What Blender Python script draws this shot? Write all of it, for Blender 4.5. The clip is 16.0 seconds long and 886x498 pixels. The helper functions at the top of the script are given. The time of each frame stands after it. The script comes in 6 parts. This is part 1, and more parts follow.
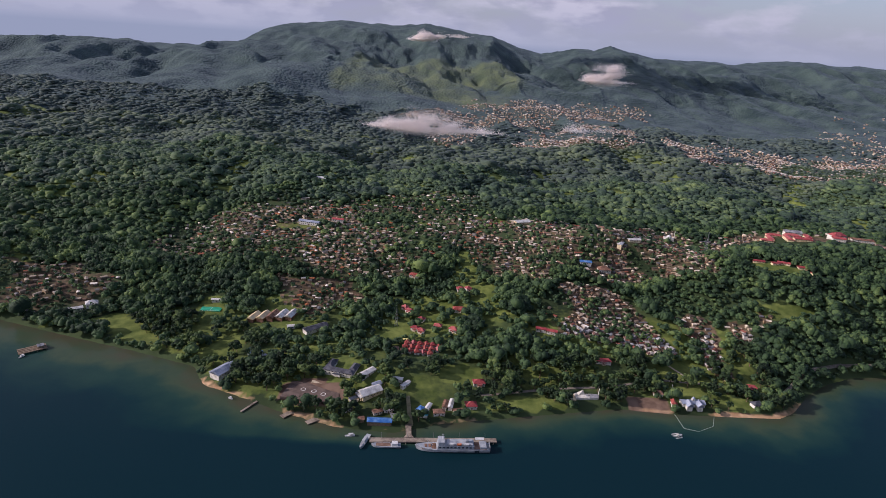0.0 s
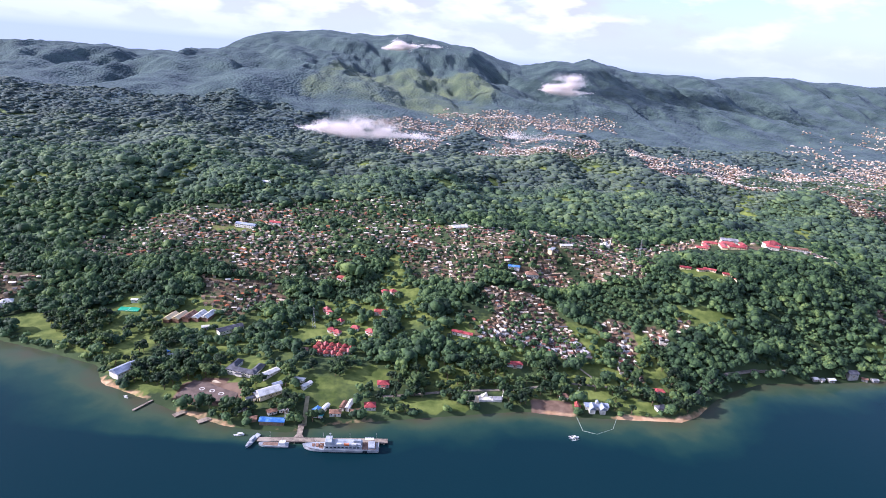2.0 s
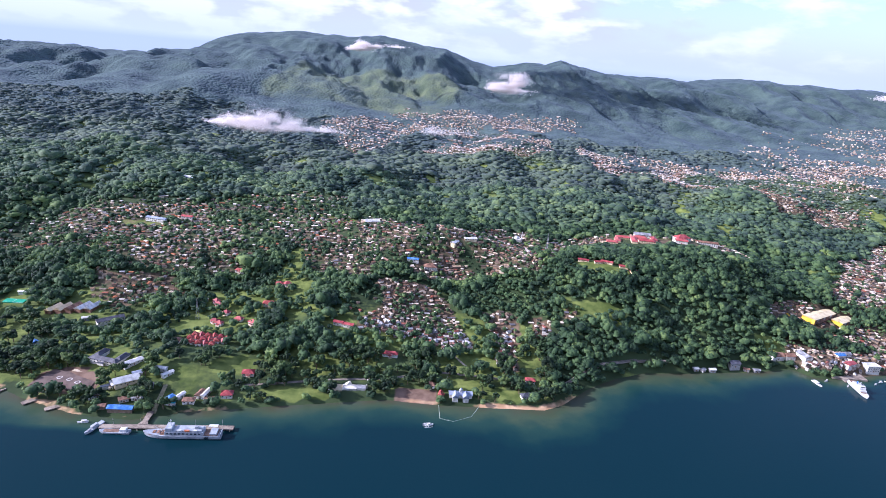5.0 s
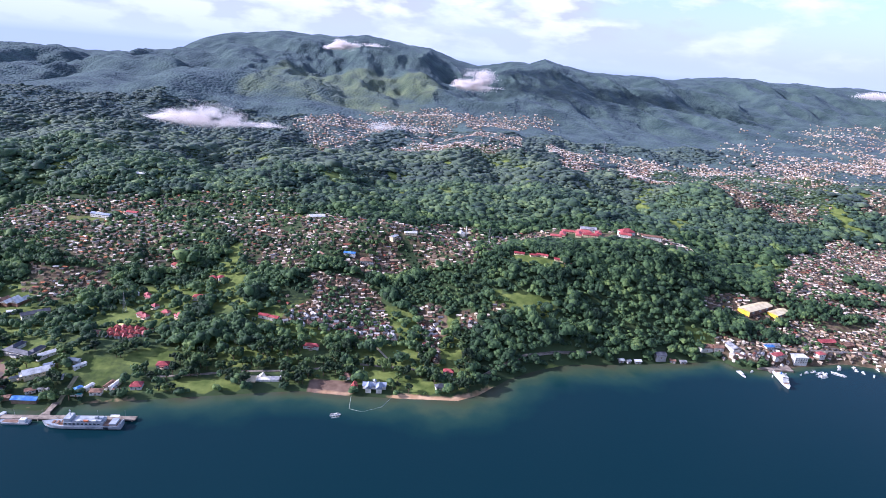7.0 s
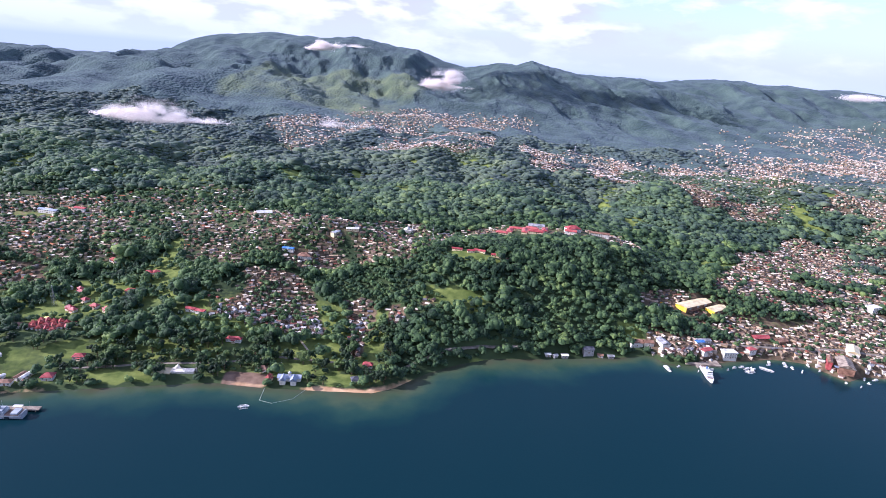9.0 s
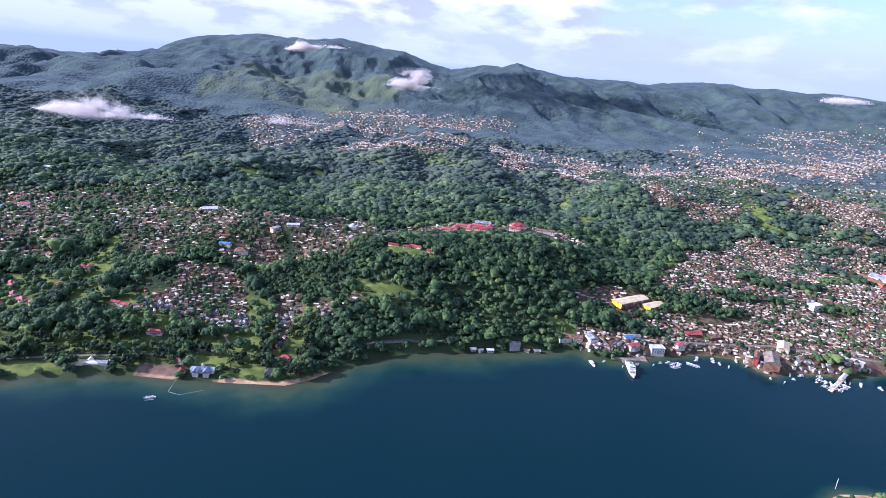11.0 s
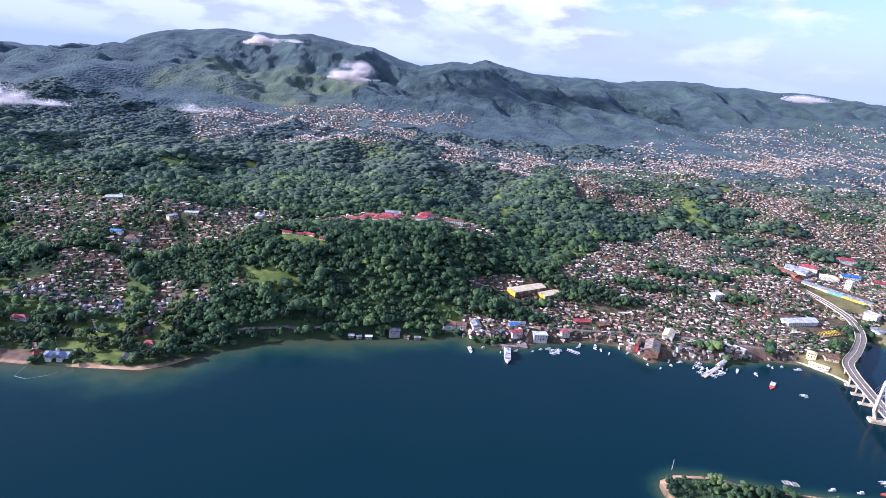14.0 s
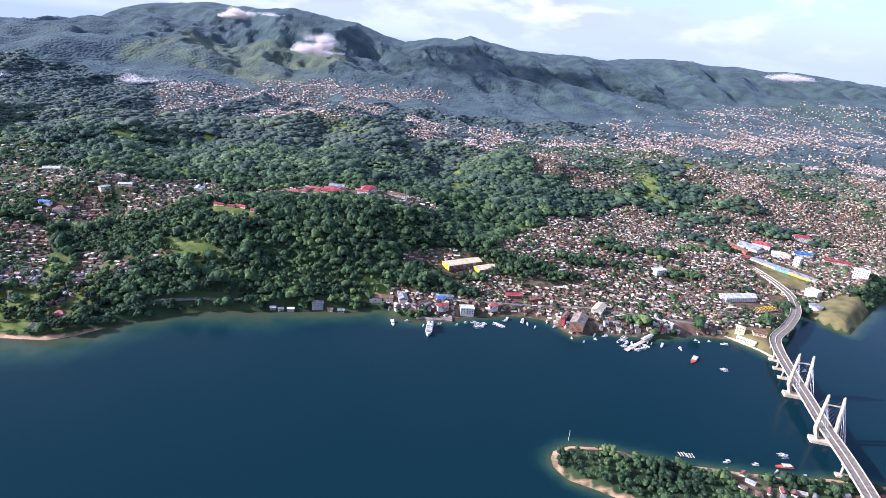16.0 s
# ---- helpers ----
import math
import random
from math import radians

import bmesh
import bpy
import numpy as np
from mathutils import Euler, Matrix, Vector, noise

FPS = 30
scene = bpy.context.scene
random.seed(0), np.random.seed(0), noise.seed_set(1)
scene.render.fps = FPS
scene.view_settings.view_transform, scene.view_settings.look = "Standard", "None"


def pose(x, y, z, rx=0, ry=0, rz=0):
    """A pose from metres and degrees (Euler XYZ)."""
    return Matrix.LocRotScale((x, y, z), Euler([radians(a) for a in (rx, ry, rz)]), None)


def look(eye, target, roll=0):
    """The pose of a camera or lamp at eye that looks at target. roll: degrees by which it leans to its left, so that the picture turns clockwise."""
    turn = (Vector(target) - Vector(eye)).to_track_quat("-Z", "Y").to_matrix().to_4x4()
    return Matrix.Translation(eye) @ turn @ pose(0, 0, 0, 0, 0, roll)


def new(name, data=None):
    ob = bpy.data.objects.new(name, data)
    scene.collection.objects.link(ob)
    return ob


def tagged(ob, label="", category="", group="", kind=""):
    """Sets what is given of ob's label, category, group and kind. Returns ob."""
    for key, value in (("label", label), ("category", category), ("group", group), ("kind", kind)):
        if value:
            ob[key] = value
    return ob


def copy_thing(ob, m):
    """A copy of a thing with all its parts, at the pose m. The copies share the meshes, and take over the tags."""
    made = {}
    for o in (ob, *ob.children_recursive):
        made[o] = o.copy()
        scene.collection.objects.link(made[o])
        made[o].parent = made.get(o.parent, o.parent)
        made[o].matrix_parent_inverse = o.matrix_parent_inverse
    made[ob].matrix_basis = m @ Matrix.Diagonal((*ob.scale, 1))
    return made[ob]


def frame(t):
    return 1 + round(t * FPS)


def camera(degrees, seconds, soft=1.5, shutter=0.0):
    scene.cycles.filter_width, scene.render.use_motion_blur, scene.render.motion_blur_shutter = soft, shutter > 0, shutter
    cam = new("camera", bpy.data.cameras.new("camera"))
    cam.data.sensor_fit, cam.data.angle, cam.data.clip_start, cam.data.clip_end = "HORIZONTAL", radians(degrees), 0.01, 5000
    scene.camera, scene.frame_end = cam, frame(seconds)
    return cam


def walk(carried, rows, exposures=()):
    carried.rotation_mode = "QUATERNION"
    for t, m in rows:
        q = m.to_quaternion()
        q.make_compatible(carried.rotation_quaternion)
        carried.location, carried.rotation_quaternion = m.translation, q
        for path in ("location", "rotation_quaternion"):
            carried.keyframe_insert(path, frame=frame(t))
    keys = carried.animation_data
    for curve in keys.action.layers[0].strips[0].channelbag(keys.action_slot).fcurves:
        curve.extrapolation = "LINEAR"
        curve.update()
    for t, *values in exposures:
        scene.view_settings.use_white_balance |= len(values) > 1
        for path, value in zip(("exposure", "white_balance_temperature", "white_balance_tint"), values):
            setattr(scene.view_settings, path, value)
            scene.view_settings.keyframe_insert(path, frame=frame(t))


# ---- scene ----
cam = camera(73.6, 16.0, soft=0.65)
# seconds, eye, target, roll: an aircraft on its way down over the bay
PATH = [
    (0, (14.99, 4.11, 261.89), (15.0053, 5.9931, 261.2279), 3.82),
    (0.5, (32.46, 3.72, 261.01), (32.4711, 5.6099, 260.3619), 3.94),
    (1, (49.86, 3.28, 260.25), (49.8876, 5.1676, 259.5976), 4.28),
    (1.5, (67.22, 2.77, 259.58), (67.2529, 4.6813, 258.9754), 4.53),
    (2, (84.54, 2.21, 258.99), (84.5769, 4.1101, 258.3633), 4.64),
    (2.5, (101.82, 1.59, 258.47), (101.8615, 3.4861, 257.8495), 4.70),
    (3, (119.07, 0.90, 258.01), (119.1145, 2.8017, 257.3989), 4.76),
    (3.5, (136.29, 0.15, 257.60), (136.3444, 2.0461, 256.9635), 4.84),
    (4, (153.50, -0.66, 257.22), (153.5515, 1.2403, 256.5899), 4.87),
    (6.5, (239.34, -5.43, 255.55), (239.4004, -3.5210, 254.9409), 4.60),
    (7, (256.50, -6.48, 255.21), (256.5556, -4.5762, 254.5975), 4.56),
    (7.5, (273.67, -7.55, 254.85), (273.7185, -5.6499, 254.2235), 4.62),
    (8, (290.84, -8.62, 254.46), (290.8863, -6.7218, 253.8437), 4.62),
    (8.5, (308.02, -9.69, 254.06), (308.0639, -7.7898, 253.4251), 4.62),
    (9, (325.20, -10.73, 253.62), (325.2509, -8.8244, 253.0160), 4.64),
    (11.5, (411.31, -15.11, 250.96), (411.3631, -13.1990, 250.3711), 4.91),
    (12, (428.56, -15.70, 250.34), (428.6227, -13.7845, 249.7563), 4.94),
    (12.5, (445.83, -16.15, 249.68), (445.8954, -14.2358, 249.0941), 5.05),
    (13, (463.11, -16.43, 249.00), (463.1771, -14.5268, 248.4029), 5.10),
    (13.5, (480.39, -16.54, 248.30), (480.4663, -14.6277, 247.7112), 5.17),
    (14, (497.68, -16.43, 247.59), (497.7656, -14.5233, 246.9974), 5.26),
    (14.5, (514.98, -16.10, 246.86), (515.0633, -14.1902, 246.2626), 5.30),
    (15, (532.28, -15.50, 246.13), (532.3601, -13.5972, 245.5313), 5.35),
    (15.5, (549.57, -14.63, 245.40), (549.6631, -12.7221, 244.7978), 5.50),
    (16, (566.87, -13.44, 244.68), (566.9676, -11.5526, 244.0239), 5.67),
]
EXPOSURES = [(0.0, -0.29, 5950, 29), (0.5, 0.24, 5950, 29), (1.0, 0.82, 5800, 30), (1.5, 1.0, 5600, 31), (2.5, 0.76, 5240, 30), (3.5, 0.9, 5290, 31), (6.5, 0.7, 5070, 30), (7.5, 0.81, 5190, 31), (8.2, 0.74, 5170, 30), (9.0, 0.86, 5340, 31), (11.5, 0.65, 5020, 31), (14.4, 0.64, 5020, 31), (15.0, 0.78, 5140, 31), (16.0, 0.8, 5190, 30)]
walk(cam, [(t, look(eye, target, roll)) for t, eye, target, roll in PATH], EXPOSURES)

# ---- world and sun ----
SUN_ELEVATION, SUN_TURN = radians(27), radians(266)
world = bpy.data.worlds.new("tropical_sky")
scene.world = world
world.use_nodes = True
wn, wl = world.node_tree.nodes, world.node_tree.links
wn.clear()
sky = wn.new("ShaderNodeTexSky")
sky.sky_type, sky.sun_disc = "NISHITA", False
sky.sun_elevation, sky.sun_rotation = SUN_ELEVATION, SUN_TURN
sky.altitude, sky.dust_density, sky.air_density = 200, 2.0, 1.0
coord = wn.new("ShaderNodeTexCoord")
split = wn.new("ShaderNodeSeparateXYZ")
wl.new(coord.outputs["Generated"], split.inputs[0])
# banks of cloud low over the sea: noise drawn out sideways
spread = wn.new("ShaderNodeMapping")
spread.inputs["Scale"].default_value = (1.6, 1.6, 4.6)
spread.inputs["Location"].default_value = (3.1, 0.4, 0.35)
wl.new(coord.outputs["Generated"], spread.inputs[0])
puffs = wn.new("ShaderNodeTexNoise")
puffs.inputs["Scale"].default_value, puffs.inputs["Detail"].default_value, puffs.inputs["Roughness"].default_value = 3.2, 8.0, 0.58
wl.new(spread.outputs[0], puffs.inputs["Vector"])
cover = wn.new("ShaderNodeMapRange")
cover.inputs["From Min"].default_value, cover.inputs["From Max"].default_value = 0.36, 0.54
# the bank is thicker towards the west
west = wn.new("ShaderNodeMath")
west.operation = "MULTIPLY_ADD"
west.inputs[1].default_value = -0.2
wl.new(split.outputs["X"], west.inputs[0])
wl.new(puffs.outputs["Fac"], west.inputs[2])
wl.new(west.outputs[0], cover.inputs["Value"])
grey = wn.new("ShaderNodeTexNoise")
grey.inputs["Scale"].default_value, grey.inputs["Detail"].default_value = 6.5, 7.0
wl.new(spread.outputs[0], grey.inputs["Vector"])
cloud = wn.new("ShaderNodeValToRGB")
cloud.color_ramp.elements[0].position, cloud.color_ramp.elements[0].color = 0.42, (3.1, 3.0, 3.5, 1)
cloud.color_ramp.elements[1].position, cloud.color_ramp.elements[1].color = 0.54, (6.1, 5.9, 5.9, 1)
wl.new(grey.outputs["Fac"], cloud.inputs["Fac"])
# fair-weather cloud is thick low over the sea and breaks up overhead
breaks = wn.new("ShaderNodeMapRange")
breaks.inputs["From Min"].default_value, breaks.inputs["From Max"].default_value, breaks.inputs["To Min"].default_value, breaks.inputs["To Max"].default_value = 0.16, 0.55, 1.0, 0.3
wl.new(split.outputs["Z"], breaks.inputs["Value"])
broken = wn.new("ShaderNodeMath")
broken.operation = "MULTIPLY"
wl.new(cover.outputs[0], broken.inputs[0])
wl.new(breaks.outputs[0], broken.inputs[1])
decks = wn.new("ShaderNodeMixRGB")
wl.new(broken.outputs[0], decks.inputs["Fac"])
wl.new(sky.outputs[0], decks.inputs[1])
wl.new(cloud.outputs[0], decks.inputs[2])
# the open sea out to the horizon, under its veil of vapour
veil = wn.new("ShaderNodeMapRange")
veil.inputs["From Min"].default_value, veil.inputs["From Max"].default_value, veil.inputs["To Min"].default_value, veil.inputs["To Max"].default_value = 0.0, 0.14, 0.95, 0.0
wl.new(split.outputs["Z"], veil.inputs["Value"])
vapour = wn.new("ShaderNodeMixRGB")
vapour.inputs[2].default_value = (3.2, 3.6, 4.2, 1)
wl.new(veil.outputs[0], vapour.inputs["Fac"])
wl.new(decks.outputs[0], vapour.inputs[1])
below = wn.new("ShaderNodeMapRange")
below.inputs["From Min"].default_value, below.inputs["From Max"].default_value = 0.004, -0.006
wl.new(split.outputs["Z"], below.inputs["Value"])
sea_far = wn.new("ShaderNodeMixRGB")
sea_far.inputs[2].default_value = (2.6, 3.05, 3.7, 1)
wl.new(below.outputs[0], sea_far.inputs["Fac"])
wl.new(vapour.outputs[0], sea_far.inputs[1])
backing = wn.new("ShaderNodeBackground")
backing.inputs["Strength"].default_value = 0.14
wl.new(sea_far.outputs[0], backing.inputs["Color"])
wl.new(backing.outputs[0], wn.new("ShaderNodeOutputWorld").inputs[0])

lamp = bpy.data.lights.new("sun", "SUN")
lamp.energy, lamp.angle, lamp.color = 5.0, radians(0.6), (1.0, 0.92, 0.79)
sun = new("sun", lamp)
beam = Vector((-math.sin(SUN_TURN) * math.cos(SUN_ELEVATION), -math.cos(SUN_TURN) * math.cos(SUN_ELEVATION), -math.sin(SUN_ELEVATION)))
sun.matrix_world = Matrix.Translation((-400, 300, 900)) @ beam.to_track_quat("-Z", "Y").to_matrix().to_4x4()

# ---- materials ----
def rgb(h):
    """Linear colour from a hex triple of a paint card."""
    v = [int(h[i:i + 2], 16) / 255 for i in (0, 2, 4)]
    return [c / 12.92 if c <= 0.04045 else ((c + 0.055) / 1.055) ** 2.4 for c in v]


def surface(name, colours, rough=0.7, metal=0.0, size=4.0, bump=0.2, bump_size=1.0, spread=(0.35, 0.65), by_object=0.0, by_island=0.0, spec=0.3, sheen=0.0, sheen_tint=(1, 1, 1)):
    """A painted, stony or woody surface: two or more colours on two scales of noise, fine relief, and a shade of its own for each piece."""
    m = bpy.data.materials.new(name)
    m.use_nodes = True
    n, l = m.node_tree.nodes, m.node_tree.links
    p = n["Principled BSDF"]
    p.inputs["Roughness"].default_value, p.inputs["Metallic"].default_value = rough, metal
    p.inputs["Specular IOR Level"].default_value = spec
    if sheen:
        p.inputs["Sheen Weight"].default_value, p.inputs["Sheen Roughness"].default_value = sheen, 0.6
        p.inputs["Sheen Tint"].default_value = (*sheen_tint, 1)
    where = n.new("ShaderNodeNewGeometry")
    broad = n.new("ShaderNodeTexNoise")
    broad.inputs["Scale"].default_value, broad.inputs["Detail"].default_value = 1 / size, 5
    fine = n.new("ShaderNodeTexNoise")
    fine.inputs["Scale"].default_value, fine.inputs["Detail"].default_value = 7 / min(size, 8), 3
    for t in (broad, fine):
        l.new(where.outputs["Position"], t.inputs["Vector"])
    both = n.new("ShaderNodeMath")
    both.operation = "MULTIPLY_ADD"
    both.inputs[1].default_value = 0.35
    l.new(fine.outputs["Fac"], both.inputs[0])
    l.new(broad.outputs["Fac"], both.inputs[2])
    less = n.new("ShaderNodeMath")
    less.operation = "SUBTRACT"
    less.inputs[1].default_value = 0.175
    l.new(both.outputs[0], less.inputs[0])
    value = less.outputs[0]
    if by_object or by_island:
        own = n.new("ShaderNodeObjectInfo").outputs["Random"] if by_object else where.outputs["Random Per Island"]
        shift = n.new("ShaderNodeMath")
        shift.operation = "MULTIPLY_ADD"
        shift.inputs[1].default_value = by_object or by_island
        l.new(own, shift.inputs[0])
        l.new(value, shift.inputs[2])
        back = n.new("ShaderNodeMath")
        back.operation = "SUBTRACT"
        back.inputs[1].default_value = (by_object or by_island) / 2
        l.new(shift.outputs[0], back.inputs[0])
        value = back.outputs[0]
    ramp = n.new("ShaderNodeValToRGB")
    e = ramp.color_ramp.elements
    while len(e) < len(colours):
        e.new(0.5)
    for i, c in enumerate(colours):
        e[i].position = spread[0] + (spread[1] - spread[0]) * i / max(1, len(colours) - 1)
        e[i].color = (*c, 1)
    l.new(value, ramp.inputs["Fac"])
    l.new(ramp.outputs["Color"], p.inputs["Base Color"])
    if bump:
        b = n.new("ShaderNodeBump")
        b.inputs["Strength"].default_value, b.inputs["Distance"].default_value = bump, bump_size
        l.new(fine.outputs["Fac"], b.inputs["Height"])
        l.new(b.outputs[0], p.inputs["Normal"])
    return m


def palette(name, cards, rough=0.6, metal=0.0, size=2.0):
    """Many pieces in one mesh, each in one colour of a set of paint cards, with stains."""
    m = bpy.data.materials.new(name)
    m.use_nodes = True
    n, l = m.node_tree.nodes, m.node_tree.links
    p = n["Principled BSDF"]
    p.inputs["Roughness"].default_value, p.inputs["Metallic"].default_value, p.inputs["Specular IOR Level"].default_value = rough, metal, 0.3
    where = n.new("ShaderNodeNewGeometry")
    ramp = n.new("ShaderNodeValToRGB")
    ramp.color_ramp.interpolation = "CONSTANT"
    e = ramp.color_ramp.elements
    while len(e) < len(cards):
        e.new(0.5)
    for i, c in enumerate(cards):
        e[i].position, e[i].color = i / len(cards), (*rgb(c), 1)
    l.new(where.outputs["Random Per Island"], ramp.inputs["Fac"])
    stain = n.new("ShaderNodeTexNoise")
    stain.inputs["Scale"].default_value, stain.inputs["Detail"].default_value = 1 / size, 5
    l.new(where.outputs["Position"], stain.inputs["Vector"])
    tone = n.new("ShaderNodeMapRange")
    tone.inputs["From Min"].default_value, tone.inputs["From Max"].default_value, tone.inputs["To Min"].default_value, tone.inputs["To Max"].default_value = 0.3, 0.7, 0.6, 1.15
    l.new(stain.outputs["Fac"], tone.inputs["Value"])
    mix = n.new("ShaderNodeMixRGB")
    mix.blend_type, mix.inputs["Fac"].default_value = "MULTIPLY", 1
    l.new(ramp.outputs["Color"], mix.inputs[1])
    l.new(tone.outputs[0], mix.inputs[2])
    l.new(mix.outputs[0], p.inputs["Base Color"])
    return m


# sheen tint of the far ground, in place of haze in the air
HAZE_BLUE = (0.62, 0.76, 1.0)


def leafy(m, through_leaf=0.3):
    """Lets part of the light pass through the leaves."""
    n, l = m.node_tree.nodes, m.node_tree.links
    p, out = n["Principled BSDF"], n["Material Output"]
    glow = n.new("ShaderNodeBsdfTranslucent")
    l.new(p.inputs["Base Color"].links[0].from_socket, glow.inputs["Color"])
    mix = n.new("ShaderNodeMixShader")
    mix.inputs["Fac"].default_value = through_leaf
    l.new(p.outputs[0], mix.inputs[1])
    l.new(glow.outputs[0], mix.inputs[2])
    l.new(mix.outputs[0], out.inputs["Surface"])
    return m


# sheen tint that lays a bluish haze on the leaves
HAZE_TINT = (0.78, 0.88, 1.0)
# greens shifted blue, the hill leaves lighter too: haze painted into the colour
LEAF = leafy(surface("rainforest_leaves", [rgb("293d2a"), rgb("415a3b"), rgb("5b7548"), rgb("829654")], rough=0.6, size=30, bump=0.7, bump_size=0.7, spread=(0.28, 0.76), by_island=0.26, spec=0.2, sheen=0.05, sheen_tint=HAZE_TINT), 0.42)
LEAF_SLOPE_HAZED = leafy(surface("hill_leaves_hazed", [rgb("31463a"), rgb("4b634a"), rgb("647c54"), rgb("899c64")], rough=0.6, size=40, bump=0.7, bump_size=0.8, spread=(0.28, 0.76), by_island=0.24, spec=0.22, sheen=0.12, sheen_tint=HAZE_TINT), 0.42)
LEAF_TREE = leafy(surface("tree_leaves", [rgb("20321f"), rgb("34492c"), rgb("4c6338"), rgb("708348")], rough=0.6, size=7, bump=0.9, bump_size=0.8, spread=(0.26, 0.78), by_object=0.36, spec=0.25, sheen=0.04, sheen_tint=HAZE_TINT), 0.42)
# greyer, paler leaves with distance: haze put into their colour and sheen
LEAF_MID_HAZED = leafy(surface("upland_leaves_hazed", [rgb("3a4b42"), rgb("526550"), rgb("697b5e"), rgb("88966c")], rough=0.6, size=60, bump=0.7, bump_size=1.2, spread=(0.28, 0.76), by_island=0.22, spec=0.25, sheen=0.22, sheen_tint=HAZE_TINT), 0.45)
LEAF_FAR_HAZED = leafy(surface("far_forest_leaves_hazed", [rgb("3c4d49"), rgb("50625b"), rgb("647567"), rgb("7c8a74")], rough=0.6, size=90, bump=0.7, bump_size=1.6, spread=(0.2, 0.82), by_island=0.24, spec=0.25, sheen=0.16, sheen_tint=HAZE_TINT), 0.45)
BARK = surface("grey_bark", [rgb("4a3c2e"), rgb("75654f")], rough=0.9, size=1.0)
ROOFS = palette("tin_and_tile_roofs", ["7a6250", "8c7864", "604e42", "bba68e", "b09678", "f6e8d2", "a07a62", "e6d6be", "c6b398", "806049", "6c6052", "e0d0b8", "705a46", "50463e", "968672", "bdae98", "90523e", "6c6a6c", "584a40", "4c443e"], rough=0.55)
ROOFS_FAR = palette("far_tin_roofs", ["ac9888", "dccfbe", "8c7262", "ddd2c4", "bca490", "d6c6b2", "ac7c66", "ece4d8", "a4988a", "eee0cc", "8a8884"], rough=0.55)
ROOFS_GREY = palette("weathered_hill_roofs", ["6e6254", "847664", "5e5044", "a49684", "8e7458", "ccc2b0", "745a46", "787470", "f4e8d6", "98886e", "625648", "b8a68c", "9a5a40", "6a6866", "a4653f"], rough=0.55)
WALLS = palette("house_walls", ["9a8a72", "b4a58c", "80725f", "d0c0a2", "8c7a64", "a68e6c", "746a5c"], rough=0.85)


def ground_material():
    """Grass, bare red soil, sand and trodden town ground, mixed by what lies where."""
    m = bpy.data.materials.new("island_ground")
    m.use_nodes = True
    n, l = m.node_tree.nodes, m.node_tree.links
    p = n["Principled BSDF"]
    p.inputs["Roughness"].default_value, p.inputs["Specular IOR Level"].default_value = 0.9, 0.15
    where = n.new("ShaderNodeNewGeometry")

    def noise_at(size, detail):
        t = n.new("ShaderNodeTexNoise")
        t.inputs["Scale"].default_value, t.inputs["Detail"].default_value = 1 / size, detail
        l.new(where.outputs["Position"], t.inputs["Vector"])
        return t.outputs["Fac"]

    def shades(fac, low, high, a=0.35, b=0.65):
        r = n.new("ShaderNodeValToRGB")
        r.color_ramp.elements[0].position, r.color_ramp.elements[0].color = a, (*rgb(low), 1)
        r.color_ramp.elements[1].position, r.color_ramp.elements[1].color = b, (*rgb(high), 1)
        l.new(fac, r.inputs["Fac"])
        return r.outputs["Color"]

    def over(base, top, attribute, edge):
        a = n.new("ShaderNodeAttribute")
        a.attribute_name = attribute
        ragged = n.new("ShaderNodeMath")
        ragged.operation = "ADD"
        l.new(a.outputs["Fac"], ragged.inputs[0])
        centred = n.new("ShaderNodeMath")
        centred.operation = "MULTIPLY_ADD"
        centred.inputs[1].default_value, centred.inputs[2].default_value = edge, -edge / 2
        l.new(grain, centred.inputs[0])
        l.new(centred.outputs[0], ragged.inputs[1])
        k = n.new("ShaderNodeMapRange")
        k.inputs["From Min"].default_value, k.inputs["From Max"].default_value = 0.35, 0.65
        l.new(ragged.outputs[0], k.inputs["Value"])
        mx = n.new("ShaderNodeMixRGB")
        l.new(k.outputs[0], mx.inputs["Fac"])
        l.new(base, mx.inputs[1])
        l.new(top, mx.inputs[2])
        return mx.outputs[0]

    grain = noise_at(5, 6)
    wide = noise_at(70, 6)
    colour = shades(wide, "27341f", "435232", 0.35, 0.62)
    # blued colour of the far ground, with the haze painted in
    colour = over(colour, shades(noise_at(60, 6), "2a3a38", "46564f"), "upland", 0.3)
    colour = over(colour, shades(noise_at(90, 6), "3f4c38", "5a6444"), "meadow", 0.6)
    colour = over(colour, shades(noise_at(11, 6), "4c5a28", "747e40"), "lawn", 0.5)
    colour = over(colour, shades(noise_at(6, 6), "483c2e", "74634e"), "town", 0.9)
    colour = over(colour, shades(noise_at(14, 6), "5e5a36", "857a50"), "dry", 0.5)
    colour = over(colour, shades(noise_at(8, 5), "634f41", "806a59"), "bare", 0.4)
    colour = over(colour, shades(noise_at(9, 4), "a98562", "cdaa84"), "sand", 0.5)
    l.new(colour, p.inputs["Base Color"])
    # blue sheen on the far ground imitates haze
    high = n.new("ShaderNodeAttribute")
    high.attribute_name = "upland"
    haze_sheen = n.new("ShaderNodeMath")
    haze_sheen.operation = "MULTIPLY"
    haze_sheen.inputs[1].default_value = 0.09
    l.new(high.outputs["Fac"], haze_sheen.inputs[0])
    l.new(haze_sheen.outputs[0], p.inputs["Sheen Weight"])
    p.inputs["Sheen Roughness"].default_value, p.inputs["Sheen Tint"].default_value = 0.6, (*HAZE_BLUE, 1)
    b = n.new("ShaderNodeBump")
    b.inputs["Strength"].default_value, b.inputs["Distance"].default_value = 0.5, 0.8
    l.new(grain, b.inputs["Height"])
    crowns = n.new("ShaderNodeTexVoronoi")
